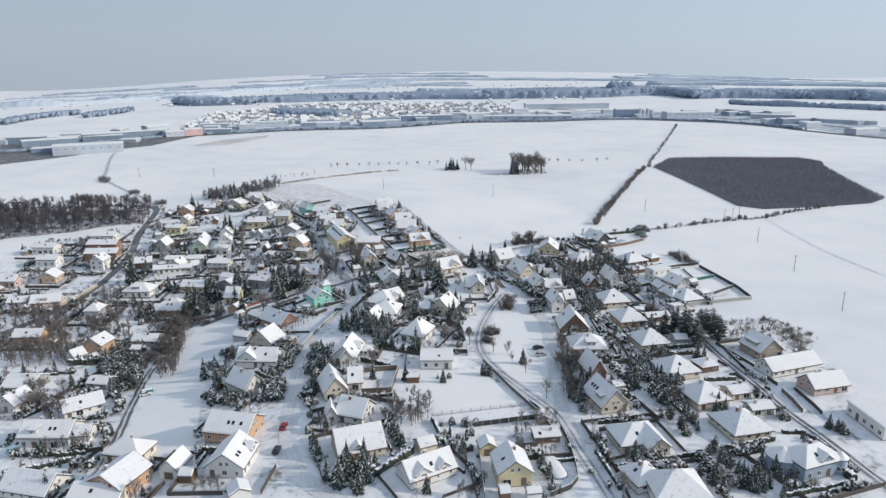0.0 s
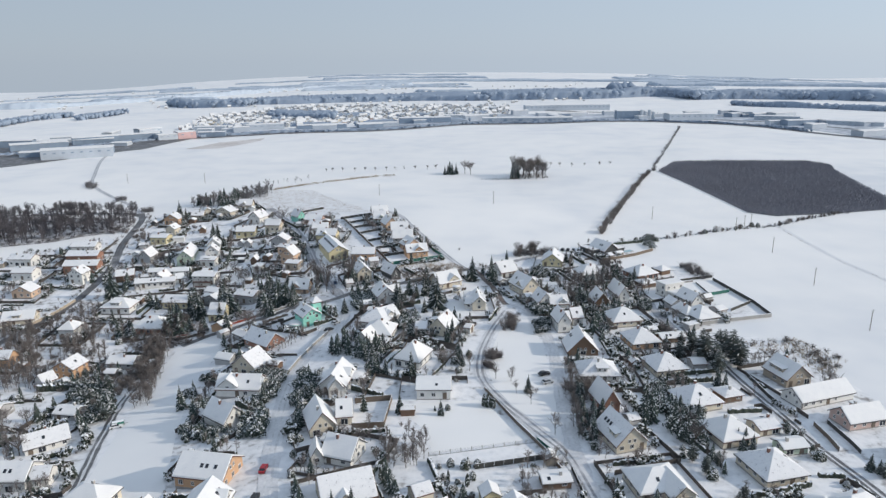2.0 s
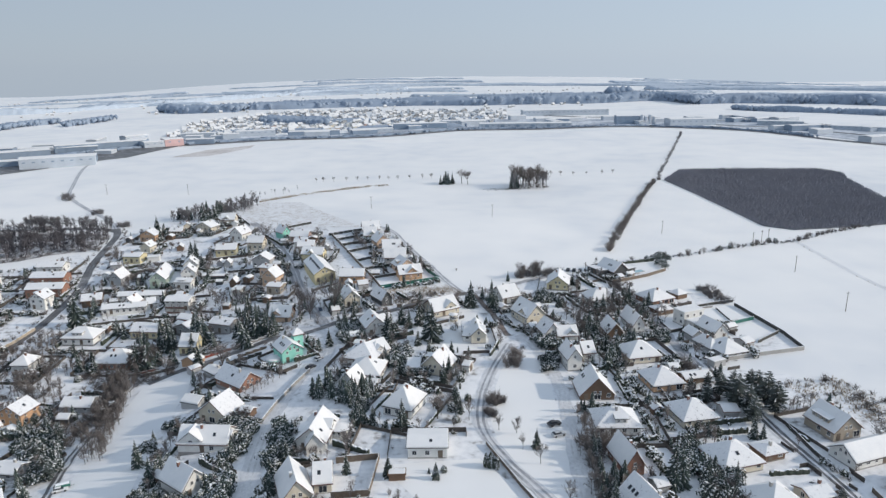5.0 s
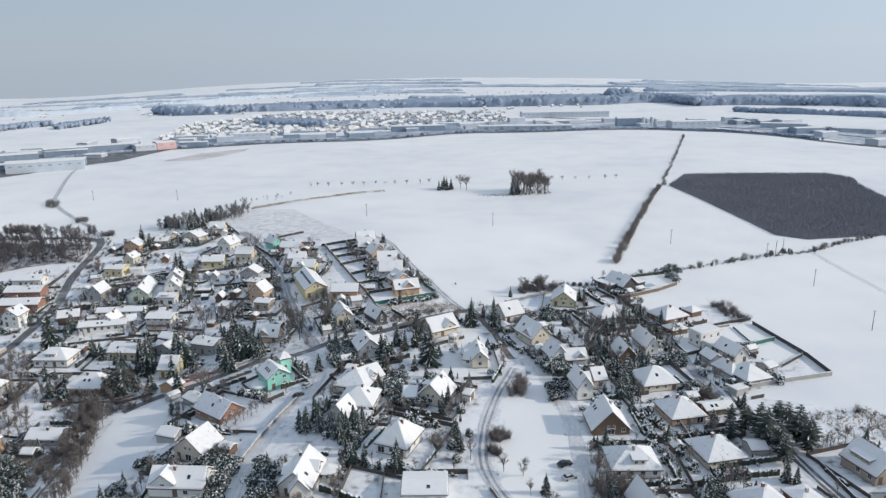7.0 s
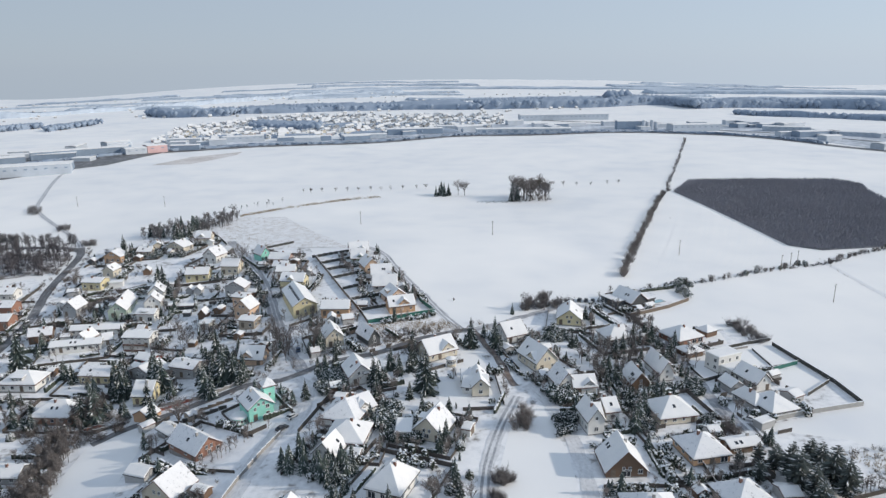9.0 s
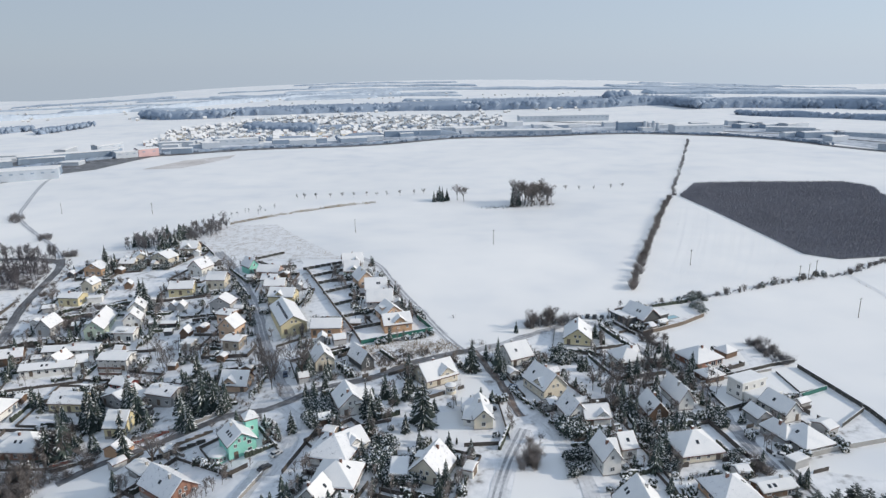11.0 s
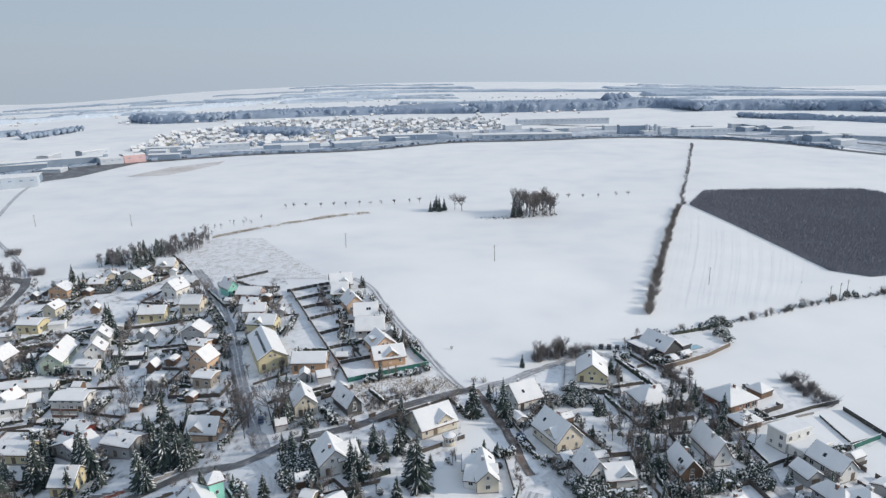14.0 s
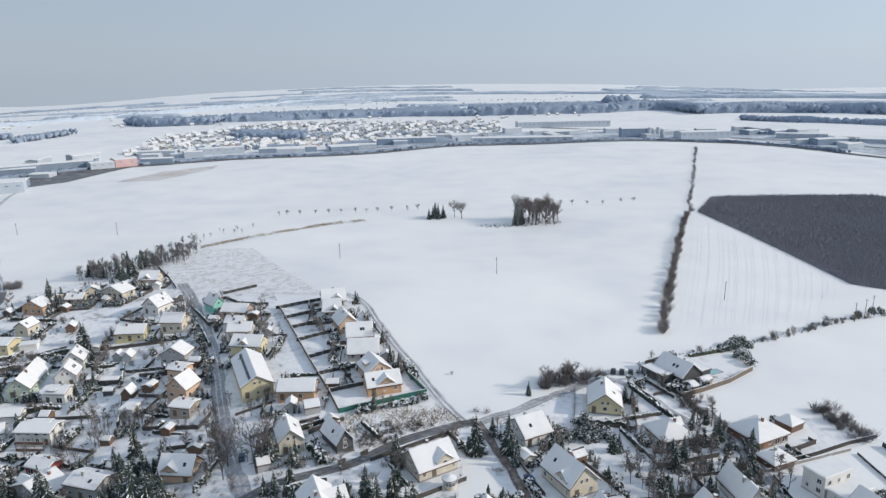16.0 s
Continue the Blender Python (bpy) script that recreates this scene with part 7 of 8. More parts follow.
# ---- fences ----
FENCES = {"net": (STEEL, CONCRETE, "low wire fence on pale posts in the snow"), "green": (GREEN_PAINT, GREEN_PAINT, "dark green board fence in the snow"), "concrete": (CONCRETE, CONCRETE, "pale concrete garden wall capped with snow"),
          "dark": (DARK_WOOD, DARK_WOOD, "dark garden fence in the snow"), "wood": (WOOD, WOOD, "weathered wooden garden fence"), "red": (RED_PAINT, RED_PAINT, "low red-painted board fence along the road"), "tan": (RENDER["tan"], RENDER["tan"], "ochre plastered retaining wall along the road"), "wall": (PLINTH, PLINTH, "low plastered garden wall capped with snow")}
PANELS = {}


def net_panel(w, h):
    """Thin wires between two posts, with a low board at the foot."""
    s = Soup().box(-w / 2 + 0.06, -0.03, -0.1, w / 2 - 0.06, 0.03, 0.22)
    for k in range(5):
        z = 0.35 + (h - 0.4) * k / 4
        s.box(-w / 2 + 0.06, -0.008, z, w / 2 - 0.06, 0.008, z + 0.016)
    return s


def fence(kind, pts, h):
    mat, post_mat, label = FENCES[kind]
    root = tagged(new("garden_wall" if kind in ("concrete", "wall", "tan") else "fence"), label, "wall" if kind in ("concrete", "wall", "tan") else "fence", "garden fences")
    root.matrix_basis = pose(*pts[0], terrain(*pts[0]))
    z0 = terrain(*pts[0])
    thick = 0.11 if kind in ("concrete", "wall", "tan") else 0.04
    for (xa, ya), (xb, yb) in zip(pts, pts[1:]):
        length = math.hypot(xb - xa, yb - ya)
        n = max(1, round(length / 3.0))
        turn = math.degrees(math.atan2(yb - ya, xb - xa))
        w = length / n
        key = (kind, h, round(w, 1))
        if key not in PANELS:
            PANELS[key] = ((net_panel(w, h) if kind == "net" else Soup().box(-w / 2 + 0.06, -thick, -0.3, w / 2 - 0.06, thick, h)).mesh("panel", mat), Soup().box(-0.09, -0.09, -0.4, 0.09, 0.09, h + 0.1).mesh("post", post_mat),
                           Soup().box(-w / 2 + 0.06, -thick - 0.03, h + 0.003, w / 2 - 0.06, thick + 0.03, h + 0.12).mesh("snow", TREE_SNOW))
        panel, post, snow = PANELS[key]
        for k in range(n):
            u = (k + 0.5) / n
            x, y = xa + (xb - xa) * u, ya + (yb - ya) * u
            m = pose(x - pts[0][0], y - pts[0][1], terrain(x, y) - z0, 0, 0, turn)
            child("panel", panel, root, m)
            if kind != "net":
                child("snow", snow, root, m)
            if kind == "dark":
                continue
            u = k / n
            x, y = xa + (xb - xa) * u, ya + (yb - ya) * u
            child("post", post, root, pose(x - pts[0][0], y - pts[0][1], terrain(x, y) - z0, 0, 0, turn))


fence("green", [(-11.3, 369.0), (17.3, 379.2), (11.2, 391.9)], 1.8)
fence("concrete", [(112.0, 279.8), (131.4, 285.0), (153.5, 289.5)], 1.6)
fence("dark", [(153.5, 289.5), (153.8, 305.4), (151.7, 320.6), (149.0, 338.7)], 1.6)
fence("dark", [(110.6, 330.8), (126.3, 335.3), (140.1, 340.4), (150.6, 343.2)], 1.4)
fence("dark", [(107.5, 309.0), (121.0, 314.2), (137.9, 317.9), (148.5, 321.2)], 1.4)
fence("green", [(136.8, 316.2), (149.6, 321.5)], 1.6)
fence("dark", [(139.2, 297.0), (152.3, 306.2)], 1.4)
fence("net", [(5.3, 191.8), (20.6, 194.5), (36.8, 197.3)], 1.3)
fence("dark", [(17.6, 184.8), (28.5, 186.8), (40.8, 189.2)], 1.7)
fence("green", [(36.8, 197.3), (40.5, 189.6)], 1.8)
fence("wood", [(-18.0, 224.3), (-6.0, 225.2), (-8.0, 208.2), (-17.8, 208.1)], 2.0)
fence("dark", [(-46.5, 459.2), (-26.1, 465.1)], 1.5)
fence("dark", [(-40.9, 447.0), (-24.3, 452.3)], 1.5)
fence("dark", [(-36.2, 436.3), (-21.8, 440.9)], 1.5)
fence("dark", [(-32.4, 423.7), (-15.1, 430.5)], 1.5)
fence("dark", [(-26.1, 408.5), (-12.7, 413.9)], 1.5)
fence("dark", [(-21.4, 395.1), (-5.6, 400.0)], 1.5)
fence("dark", [(-15.6, 382.6), (-3.9, 386.3)], 1.5)
fence("wood", [(-45.3, 460.8), (-34.6, 431.7), (-25.1, 406.2), (-15.8, 382.6), (-11.3, 369.0)], 1.6)
fence("dark", [(94.3, 383.5), (97.0, 377.3), (99.7, 371.1)], 1.3)
fence("wood", [(103.2, 372.2), (110.5, 375.0), (123.4, 381.3), (136.6, 390.4)], 1.7)
fence("dark", [(110.8, 350.7), (108.5, 339.0), (106.8, 328.4)], 1.5)
fence("dark", [(87.3, 382.2), (91.7, 372.1), (94.2, 361.0)], 1.3)
fence("wood", [(40.5, 343.9), (42.8, 334.1), (46.0, 322.5)], 1.3)
fence("wall", [(-85.7, 326.2), (-70.2, 325.8), (-54.7, 332.1)], 1.2)
fence("dark", [(-78.7, 308.5), (-68.5, 310.3), (-57.7, 314.0)], 1.5)
fence("wall", [(-45.8, 251.4), (-42.7, 265.4), (-38.5, 278.4), (-34.5, 288.4)], 1.4)
fence("dark", [(87.1, 259.5), (85.6, 227.1), (83.1, 205.2)], 1.4)
fence("wood", [(24.9, 230.6), (32.3, 208.0), (38.2, 192.5), (42.2, 177.4)], 1.3)
fence("dark", [(116.9, 235.5), (116.6, 220.1), (117.2, 212.3)], 1.4)
fence("dark", [(126.1, 202.8), (126.2, 191.3), (125.8, 186.0)], 1.4)
fence("dark", [(-97.5, 418.4), (-79.0, 416.3)], 1.3)
fence("dark", [(-140.7, 438.8), (-131.0, 444.3)], 1.3)
fence("dark", [(-140.5, 536.2), (-120.5, 503.0)], 1.5)
fence("dark", [(-128.4, 549.9), (-113.8, 524.2), (-104.5, 505.5)], 1.6)
fence("dark", [(-76.7, 488.2), (-61.9, 495.4)], 1.5)
fence("dark", [(-107.3, 313.6), (-94.2, 317.3)], 1.3)
fence("wood", [(-70.3, 314.5), (-56.8, 319.5)], 1.2)
fence("wood", [(18.1, 171.2), (17.6, 150.1)], 1.6)
fence("tan", [(-183.5, 337.6), (-178.2, 350.9), (-175.1, 365.0)], 1.6)
fence("wood", [(121.3, 201.6), (121.2, 194.4), (120.5, 187.5)], 1.5)
fence("red", [(-84.2, 322.4), (-72.5, 326.0)], 1.1)
fence("red", [(-108.4, 316.3), (-102.7, 318.6)], 1.1)
fence("dark", [(109.6, 326.8), (108.9, 317.6), (109.4, 310.1)], 1.0)
fence("dark", [(139.2, 335.4), (139.0, 327.8), (138.9, 318.2)], 0.8)
fence("wall", [(108.4, 328.5), (121.0, 332.3), (138.5, 337.2)], 1.0)
fence("dark", [(43.7, 183.0), (44.2, 172.8), (43.6, 161.6), (42.9, 156.5), (40.1, 152.7), (34.4, 149.7)], 1.6)


# ---- cars ----
def car_meshes(paint):
    b = Soup()
    prof = [(-2.1, 0.35), (2.1, 0.35), (2.1, 0.75), (1.9, 0.85), (0.9, 0.95), (-1.6, 0.98), (-2.1, 0.85)]
    n = len(prof)
    b.add([(x, -0.86, z) for x, z in prof] + [(x, 0.86, z) for x, z in prof], [tuple(range(n)), tuple(reversed(range(n, 2 * n)))] + [((i + 1) % n, i, n + i, n + (i + 1) % n) for i in range(n)])
    g = Soup().add([(0.95, -0.8, 0.94), (0.95, 0.8, 0.94), (-1.7, 0.8, 0.96), (-1.7, -0.8, 0.96), (0.25, -0.66, 1.42), (0.25, 0.66, 1.42), (-1.25, 0.66, 1.42), (-1.25, -0.66, 1.42)],
                   [(0, 1, 5, 4), (1, 2, 6, 5), (2, 3, 7, 6), (3, 0, 4, 7)])
    r = Soup().add([(0.3, -0.69, 1.41), (0.3, 0.69, 1.41), (-1.3, 0.69, 1.41), (-1.3, -0.69, 1.41), (0.2, -0.6, 1.5), (0.2, 0.6, 1.5), (-1.2, 0.6, 1.5), (-1.2, -0.6, 1.5)],
                   [(0, 1, 5, 4), (1, 2, 6, 5), (2, 3, 7, 6), (3, 0, 4, 7), (4, 5, 6, 7)])
    w = Soup()
    ring = lambda y, q: [(q * math.cos(6.2832 * i / 12), y, q * math.sin(6.2832 * i / 12)) for i in range(12)]
    w.add(ring(-0.1, 0.31) + ring(0.1, 0.31), [(i, (i + 1) % 12, 12 + (i + 1) % 12, 12 + i) for i in range(12)] + [tuple(range(12)), tuple(reversed(range(12, 24)))])
    return b.mesh("body", PAINTS[paint]), g.mesh("cabin_glass", GLASS), r.mesh("roof", PAINTS[paint]), w.mesh("wheel", RUBBER)


CARS = {}


def car(x, y, turn, paint):
    if paint not in CARS:
        CARS[paint] = car_meshes(paint)
    b, g, r, w = CARS[paint]
    ob = tagged(new("car"), paint + " passenger car parked on the snow", "car", "parked cars")
    ob.matrix_basis = pose(x, y, terrain(x, y) + 0.13, 0, 0, turn)
    child("body", b, ob)
    child("cabin_glass", g, ob)
    child("roof", r, ob)
    for wx in (-1.3, 1.35):
        for wy in (-0.8, 0.8):
            child("wheel", w, ob, Matrix.Translation((wx, wy, 0.31)))


for cx, cy, ct, cp in ((-40.4, 190.0, 85, "red"), (-39.8, 176.4, 85, "black"), (-98.7, 231.3, 20, "white"), (46.9, 240.4, 20, "black"), (46.9, 234.2, 20, "silver"),
                       (-32.4, 297.7, 50, "silver"), (-34.5, 291.0, 50, "black"), (43.3, 329.8, 110, "blue"), (33.2, 315.4, 10, "black"), (112.0, 282.7, 140, "white"),
                       (-38.3, 350.4, 100, "blue"), (85.0, 390.8, 70, "black"), (88.0, 390.3, 70, "black"), (91.0, 389.7, 70, "black"), (12.8, 393.0, 150, "black")):
    car(cx, cy, ct, cp)


def trailer(x, y, turn):
    """A low trailer under a green tarpaulin, on two wheels."""
    ob = tagged(new("trailer"), "parked trailer under a green tarpaulin beside the lane", "trailer")
    ob.matrix_basis = pose(x, y, terrain(x, y) + 0.1, 0, 0, turn)
    child("body", Soup().box(-1.9, -0.9, 0.45, 1.9, 0.9, 0.85).mesh("body", STEEL), ob)
    child("tarpaulin", Soup().add([(-1.9, -0.92, 0.85), (1.9, -0.92, 0.85), (1.9, 0.92, 0.85), (-1.9, 0.92, 0.85), (-1.9, -0.85, 1.7), (1.9, -0.85, 1.7), (1.9, 0.85, 1.7), (-1.9, 0.85, 1.7), (-1.9, 0, 1.95), (1.9, 0, 1.95)],
                                  [(0, 1, 5, 4), (2, 3, 7, 6), (1, 2, 6, 9, 5), (3, 0, 4, 8, 7), (4, 5, 9, 8), (6, 7, 8, 9)]).mesh("tarpaulin", GREEN_PAINT), ob, None, "dark green tarpaulin")
    child("snow", Soup().add([(-1.85, -0.8, 1.74), (1.85, -0.8, 1.74), (1.85, 0, 2.0), (-1.85, 0, 2.0), (-1.85, 0.8, 1.74), (1.85, 0.8, 1.74)], [(0, 1, 2, 3), (3, 2, 5, 4)]).mesh("snow", TREE_SNOW), ob)
    child("drawbar", Soup().box(1.9, -0.06, 0.5, 3.0, 0.06, 0.62).mesh("drawbar", STEEL), ob)
    for wy in (-0.8, 0.8):
        child("wheel", CARS["black"][3], ob, Matrix.Translation((0, wy, 0.31)))


trailer(-98.5, 232.6, 25)


# ---- power line poles in the fields ----
POLE = Soup().tube(0, 0, -0.5, 9.0, 0.17, 0.11, 8).mesh("pole", WOOD)
ARM = Soup().box(-0.9, -0.06, 8.3, 0.9, 0.06, 8.45).box(-0.55, -0.05, 7.6, 0.55, 0.05, 7.72).mesh("crossarm", STEEL)
CUP = Soup().tube(0, 0, 0, 0.28, 0.07, 0.05, 8).mesh("insulator", CONCRETE)


def utility_pole(x, y, turn):
    ob = tagged(new("utility_pole"), "weathered wooden power line pole standing in the snow", "utility pole", "field power poles")
    ob.matrix_basis = pose(x, y, terrain(x, y), 0, 0, turn)
    child("pole", POLE, ob)
    child("crossarm", ARM, ob)
    for u in (-0.8, 0.0, 0.8):
        child("insulator", CUP, ob, Matrix.Translation((u, 0, 8.45)))


for px, py in ((-264.6, 661.7), (-191.0, 652.4), (-25.7, 550.6), (58.8, 506.2), (162.0, 466.4), (203.3, 385.5), (194.5, 328.6), (185.2, 272.4), (204.9, 434.8), (212.2, 438.8), (218.5, 443.0)):
    utility_pole(px, py, 20)


# ---- hedges, copses and the tree row in the fields ----
def along(pts, step, jitter, rng):
    for p in smooth_line(pts, step):
        yield p.x + rng.uniform(-jitter, jitter), p.y + rng.uniform(-jitter, jitter)


rng = random.Random(5)
far_hedge = []
for hx, hy in along([(115.9, 424.5), (134.1, 465.9), (177.0, 560.3), (224.4, 660.2)], 2.2, 1.3, rng):
    if rng.random() < 0.92:
        tree("bush", hx, hy, rng.uniform(2.4, 5.0))
for hx, hy in along([(234.0, 672.0), (245.5, 704.8), (298.2, 820.7), (419.1, 1094.7)], 3.4, 1.2, rng):
    if rng.random() < 0.8:
        far_hedge.append((hx, hy, rng.uniform(2.5, 4.5)))
thicket("far_hedge", far_hedge, LIGHT_BUSH, GREY_TWIG, "long leafless hedge across the snowy fields", "hedge", 89)
for hx, hy in along([(122, 406), (143.7, 412), (174.8, 425.4), (197.1, 435.3), (225.6, 446.2)], 3.0, 2.0, rng):
    if rng.random() < 0.62:
        tree(rng.choice(("bush", "bush", "shrub")), hx, hy, rng.uniform(1.5, 4.0))
thicket("field_brush", [(hx, hy, rng.uniform(0.7, 2.3)) for hx, hy in along([(116, 404), (143.7, 412), (174.8, 425.4), (197.1, 435.3), (236.8, 446.4), (265.5, 463.1), (310, 482)], 0.8, 1.6, rng) if rng.random() < 0.8], LIGHT_BUSH, GREY_TWIG, "low leafless brush along a field ditch", "brush", 90)
for hx, hy in along([(236.8, 446.4), (265.5, 463.1), (300, 478)], 2.5, 1.5, rng):
    tree("bush", hx, hy, rng.uniform(1.5, 3.0))
for k in range(17):
    tree("bare", 97 + 1.6 * k + rng.uniform(-1.5, 1.5), rng.uniform(642, 668), rng.uniform(15, 21), 0.72)
thicket("copse", [(rng.uniform(93, 125), rng.uniform(641, 668), rng.uniform(9, 17)) for k in range(26)], LIGHT, GREY_TWIG, "leafless grey trees of a field copse", "trees", 91)
for hx, hy in ((92, 646), (94, 652), (97, 648)):
    tree("spruce", hx, hy, rng.uniform(15, 20), 0.8)
thicket("copse_undergrowth", [(rng.uniform(92, 126), rng.uniform(641, 668), rng.uniform(1.5, 4.0)) for k in range(46)] + [(rng.uniform(64, 100), rng.uniform(640, 650), rng.uniform(0.8, 1.8)) for k in range(40)], LIGHT_BUSH, TWIG, "leafless undergrowth of a field copse", "undergrowth", 88)
for hx, hy in ((31, 675), (34, 678), (38, 676), (42, 679), (36, 682)):
    tree("spruce", hx, hy, rng.uniform(9, 13))
for hx, hy in along([(-86.2, 700.4), (-37.6, 704.2), (-8.7, 705.6), (22.9, 709.4)], 9.6, 0.5, rng):
    tree("bare", hx, hy, rng.uniform(4.0, 5.5))
for hx, hy in along([(140.9, 712.9), (175.4, 713.8), (204.7, 721.4)], 11.0, 0.5, rng):
    tree("bare", hx, hy, rng.uniform(4.0, 5.5))


def tufts(name, pts, n, h, mat, label, category, seed):
    """Dry stalks and twigs within an outline."""
    r = random.Random(seed)
    x0, x1, y0, y1 = min(p[0] for p in pts), max(p[0] for p in pts), min(p[1] for p in pts), max(p[1] for p in pts)
    s = Soup()
    while n > 0:
        x, y = r.uniform(x0, x1), r.uniform(y0, y1)
        if not inside(pts, x, y) or noise.noise((x / 9, y / 9, seed)) < r.uniform(-0.5, 0.5):
            n -= 0.2
            continue
        n -= 1
        z = terrain(x, y)
        for k in range(4):
            an, w, q = r.random() * 6.28, r.uniform(0.05, 0.12), h * r.uniform(0.5, 1.2)
            tx, ty = math.cos(an) * q * 0.5, math.sin(an) * q * 0.5
            s.add([(x - w * math.sin(an), y + w * math.cos(an), z - 0.05), (x + w * math.sin(an), y - w * math.cos(an), z - 0.05), (x + tx, y + ty, z + q)], [(0, 1, 2)])
    tagged(new(name, s.mesh(name, mat)), label, category, kind="stuff")


patch("scrub_ground", [(-107.5, 499.7), (-128.9, 568.4), (-114.7, 592.4), (-83.5, 589.8), (-50.5, 519.0), (-26.6, 473.2)], SCRUB, 0.08, "rough ground with dead grass under thin snow", "ground", 8.0)
patch("scrub_ground", [(-11.2, 367.3), (17.2, 378.1), (29.7, 359.4), (17.1, 353.0), (-3.0, 347.2)], SCRUB, 0.09, "vacant plot with dead grass under thin snow", "ground", 6.0)
tufts("dry_weeds", [(-107.5, 499.7), (-128.9, 568.4), (-114.7, 592.4), (-83.5, 589.8), (-50.5, 519.0), (-26.6, 473.2)], 5000, 0.3, REED, "dry weeds poking through the snow", "weeds", 3)
tufts("dry_weeds", [(-11.2, 367.3), (17.2, 378.1), (29.7, 359.4), (17.1, 353.0), (-3.0, 347.2)], 3600, 0.55, REED, "brown weeds on a vacant snowy plot", "weeds", 4)
tufts("dry_weeds", [(128.4, 263.9), (151.1, 267.1), (159.0, 244.3), (146.1, 233.6), (136.7, 245.8)], 1200, 0.7, REED, "scrubby weeds on a snowy slope", "weeds", 5)
verge = smooth_line([(-117.7, 596.7), (-82.7, 631.1), (-43.6, 663.3), (-17.1, 674.0)], 4.0)
tufts("dry_reeds", [(p.x - 1, p.y + 4) for p in verge] + [(p.x + 1, p.y - 3) for p in reversed(verge)], 5000, 1.3, REED, "strip of dry reeds along a ditch", "reeds", 6)

patch("wood_floor", [(-406.8, 542.7), (-320.3, 530.4), (-254.8, 518.5), (-200.4, 509.6), (-193.4, 496.7), (-193.8, 472.5), (-217.2, 466.3), (-231.7, 457.3), (-267.6, 449.3), (-316.6, 430.1)], LITTER, 0.08, "wood floor with litter under thin snow", "ground", 10.0)
# tractor tracks in the wedge of field, a weedy ditch beyond it
furrows = Soup()
rng = random.Random(64)
for k in range(30):
    q = (k + rng.uniform(-0.45, 0.45)) * 0.69
    u, v = (126 + q * 4.2, 432 + q * 0.4), (226 + q * 0.9, 652 - q * 9)
    strip = ribbon(smooth_line([u, ((u[0] + v[0]) / 2 + 2, (u[1] + v[1]) / 2), v], 8.0), -0.1, 0.12, 0.04, 0.3)
    furrows.add(strip.v, strip.f)
tagged(new("furrows", furrows.mesh("furrows", FURROW, False)), "faint furrows in the field snow", "furrows", kind="structure")
# foot and sledge tracks in the snow, a field lane
for line in [[(-95.2, 293.1), (-89.4, 307.7)],
          [(-95.2, 284.4), (-88.7, 298.1)],
          [(-94.5, 272.9), (-89.2, 287.6)],
          [(-101.0, 291.3), (-92.9, 301.4)]]:
    tagged(new("snow_track", ribbon(smooth_line(line, 3.0), -0.14, 0.14, 0.05, 0.35).mesh("snow_track", FURROW, False)), "faint trodden track across the snow", "track", kind="structure")
for o in (-0.9, 0.9):
    tagged(new("field_track", ribbon(smooth_line([(238.1, 448.6), (232.1, 370.3), (235.6, 317.7), (232.1, 284.7)], 5.0), o - 0.25, o + 0.25, 0.06, 0.3).mesh("field_track", TRODDEN, False)), "faint wheel track across the field snow", "track", kind="structure")
ditch = smooth_line([(240, 458), (234, 420), (231, 370), (236, 318), (250, 250)], 4.0)
tufts("ditch_weeds", [(p.x - 0.8, p.y) for p in ditch] + [(p.x + 0.8, p.y) for p in reversed(ditch)], 260, 0.6, REED, "line of dry weeds along a ditch", "weeds", 8)

# ---- the dark plantation beyond the hedge ----
PLOT = [(238, 672), (274.2, 728), (300, 729), (412.5, 717.6), (420, 690), (406.2, 660.7), (362, 505), (340.1, 487.6), (300, 479), (252, 474), (238, 487)]
patch("plantation_floor", PLOT, SOIL, 0.12, "dark leaf-littered floor of a young plantation", "plantation floor", 12.0)


def plantation(pts, n, seed):
    r = random.Random(seed)
    x0, x1, y0, y1 = min(p[0] for p in pts), max(p[0] for p in pts), min(p[1] for p in pts), max(p[1] for p in pts)
    v, f = [], []
    while n > 0:
        x, y = r.uniform(x0, x1), r.uniform(y0, y1)
        if not inside(pts, x, y):
            continue
        n -= 1
        z, h = terrain(x, y), r.uniform(2.4, 3.2)
        for k in range(5):
            an = r.random() * 6.28
            w, q, lean = r.uniform(0.06, 0.13), h * r.uniform(0.55, 1.0), r.uniform(0.2, 1.1)
            cx, cy = math.cos(an), math.sin(an)
            m = len(v)
            zz = z + q * r.uniform(0.0, 0.4)
            v += [(x - w * cy, y + w * cx, zz), (x + w * cy, y - w * cx, zz), (x + cx * lean, y + cy * lean, z + q)]
            f.append((m, m + 1, m + 2))
    tagged(new("plantation", mesh("plantation", v, f, SAPLING)), "dense leafless young plantation, dark against the snow", "plantation", kind="stuff")


plantation(PLOT, 42000, 9)
patch("scraped_earth", [(-290.8, 906.2), (-268.7, 985.4), (-214.3, 1030.3), (-214.7, 996.6), (-249.0, 913.8)], PALE_EARTH, 0.2, "snow-dusted scraped earth in the field", "earth", 30)


# ---- far things: embankment, halls, distant village, woods ----
def far_road(name, pts, width, mat, label, lift=0.5):
    line = smooth_line(pts, 25.0)
    tagged(new(name, ribbon(line, -width / 2, width / 2, lift, 2.0).mesh(name, mat, False)), label, "road", kind="structure")


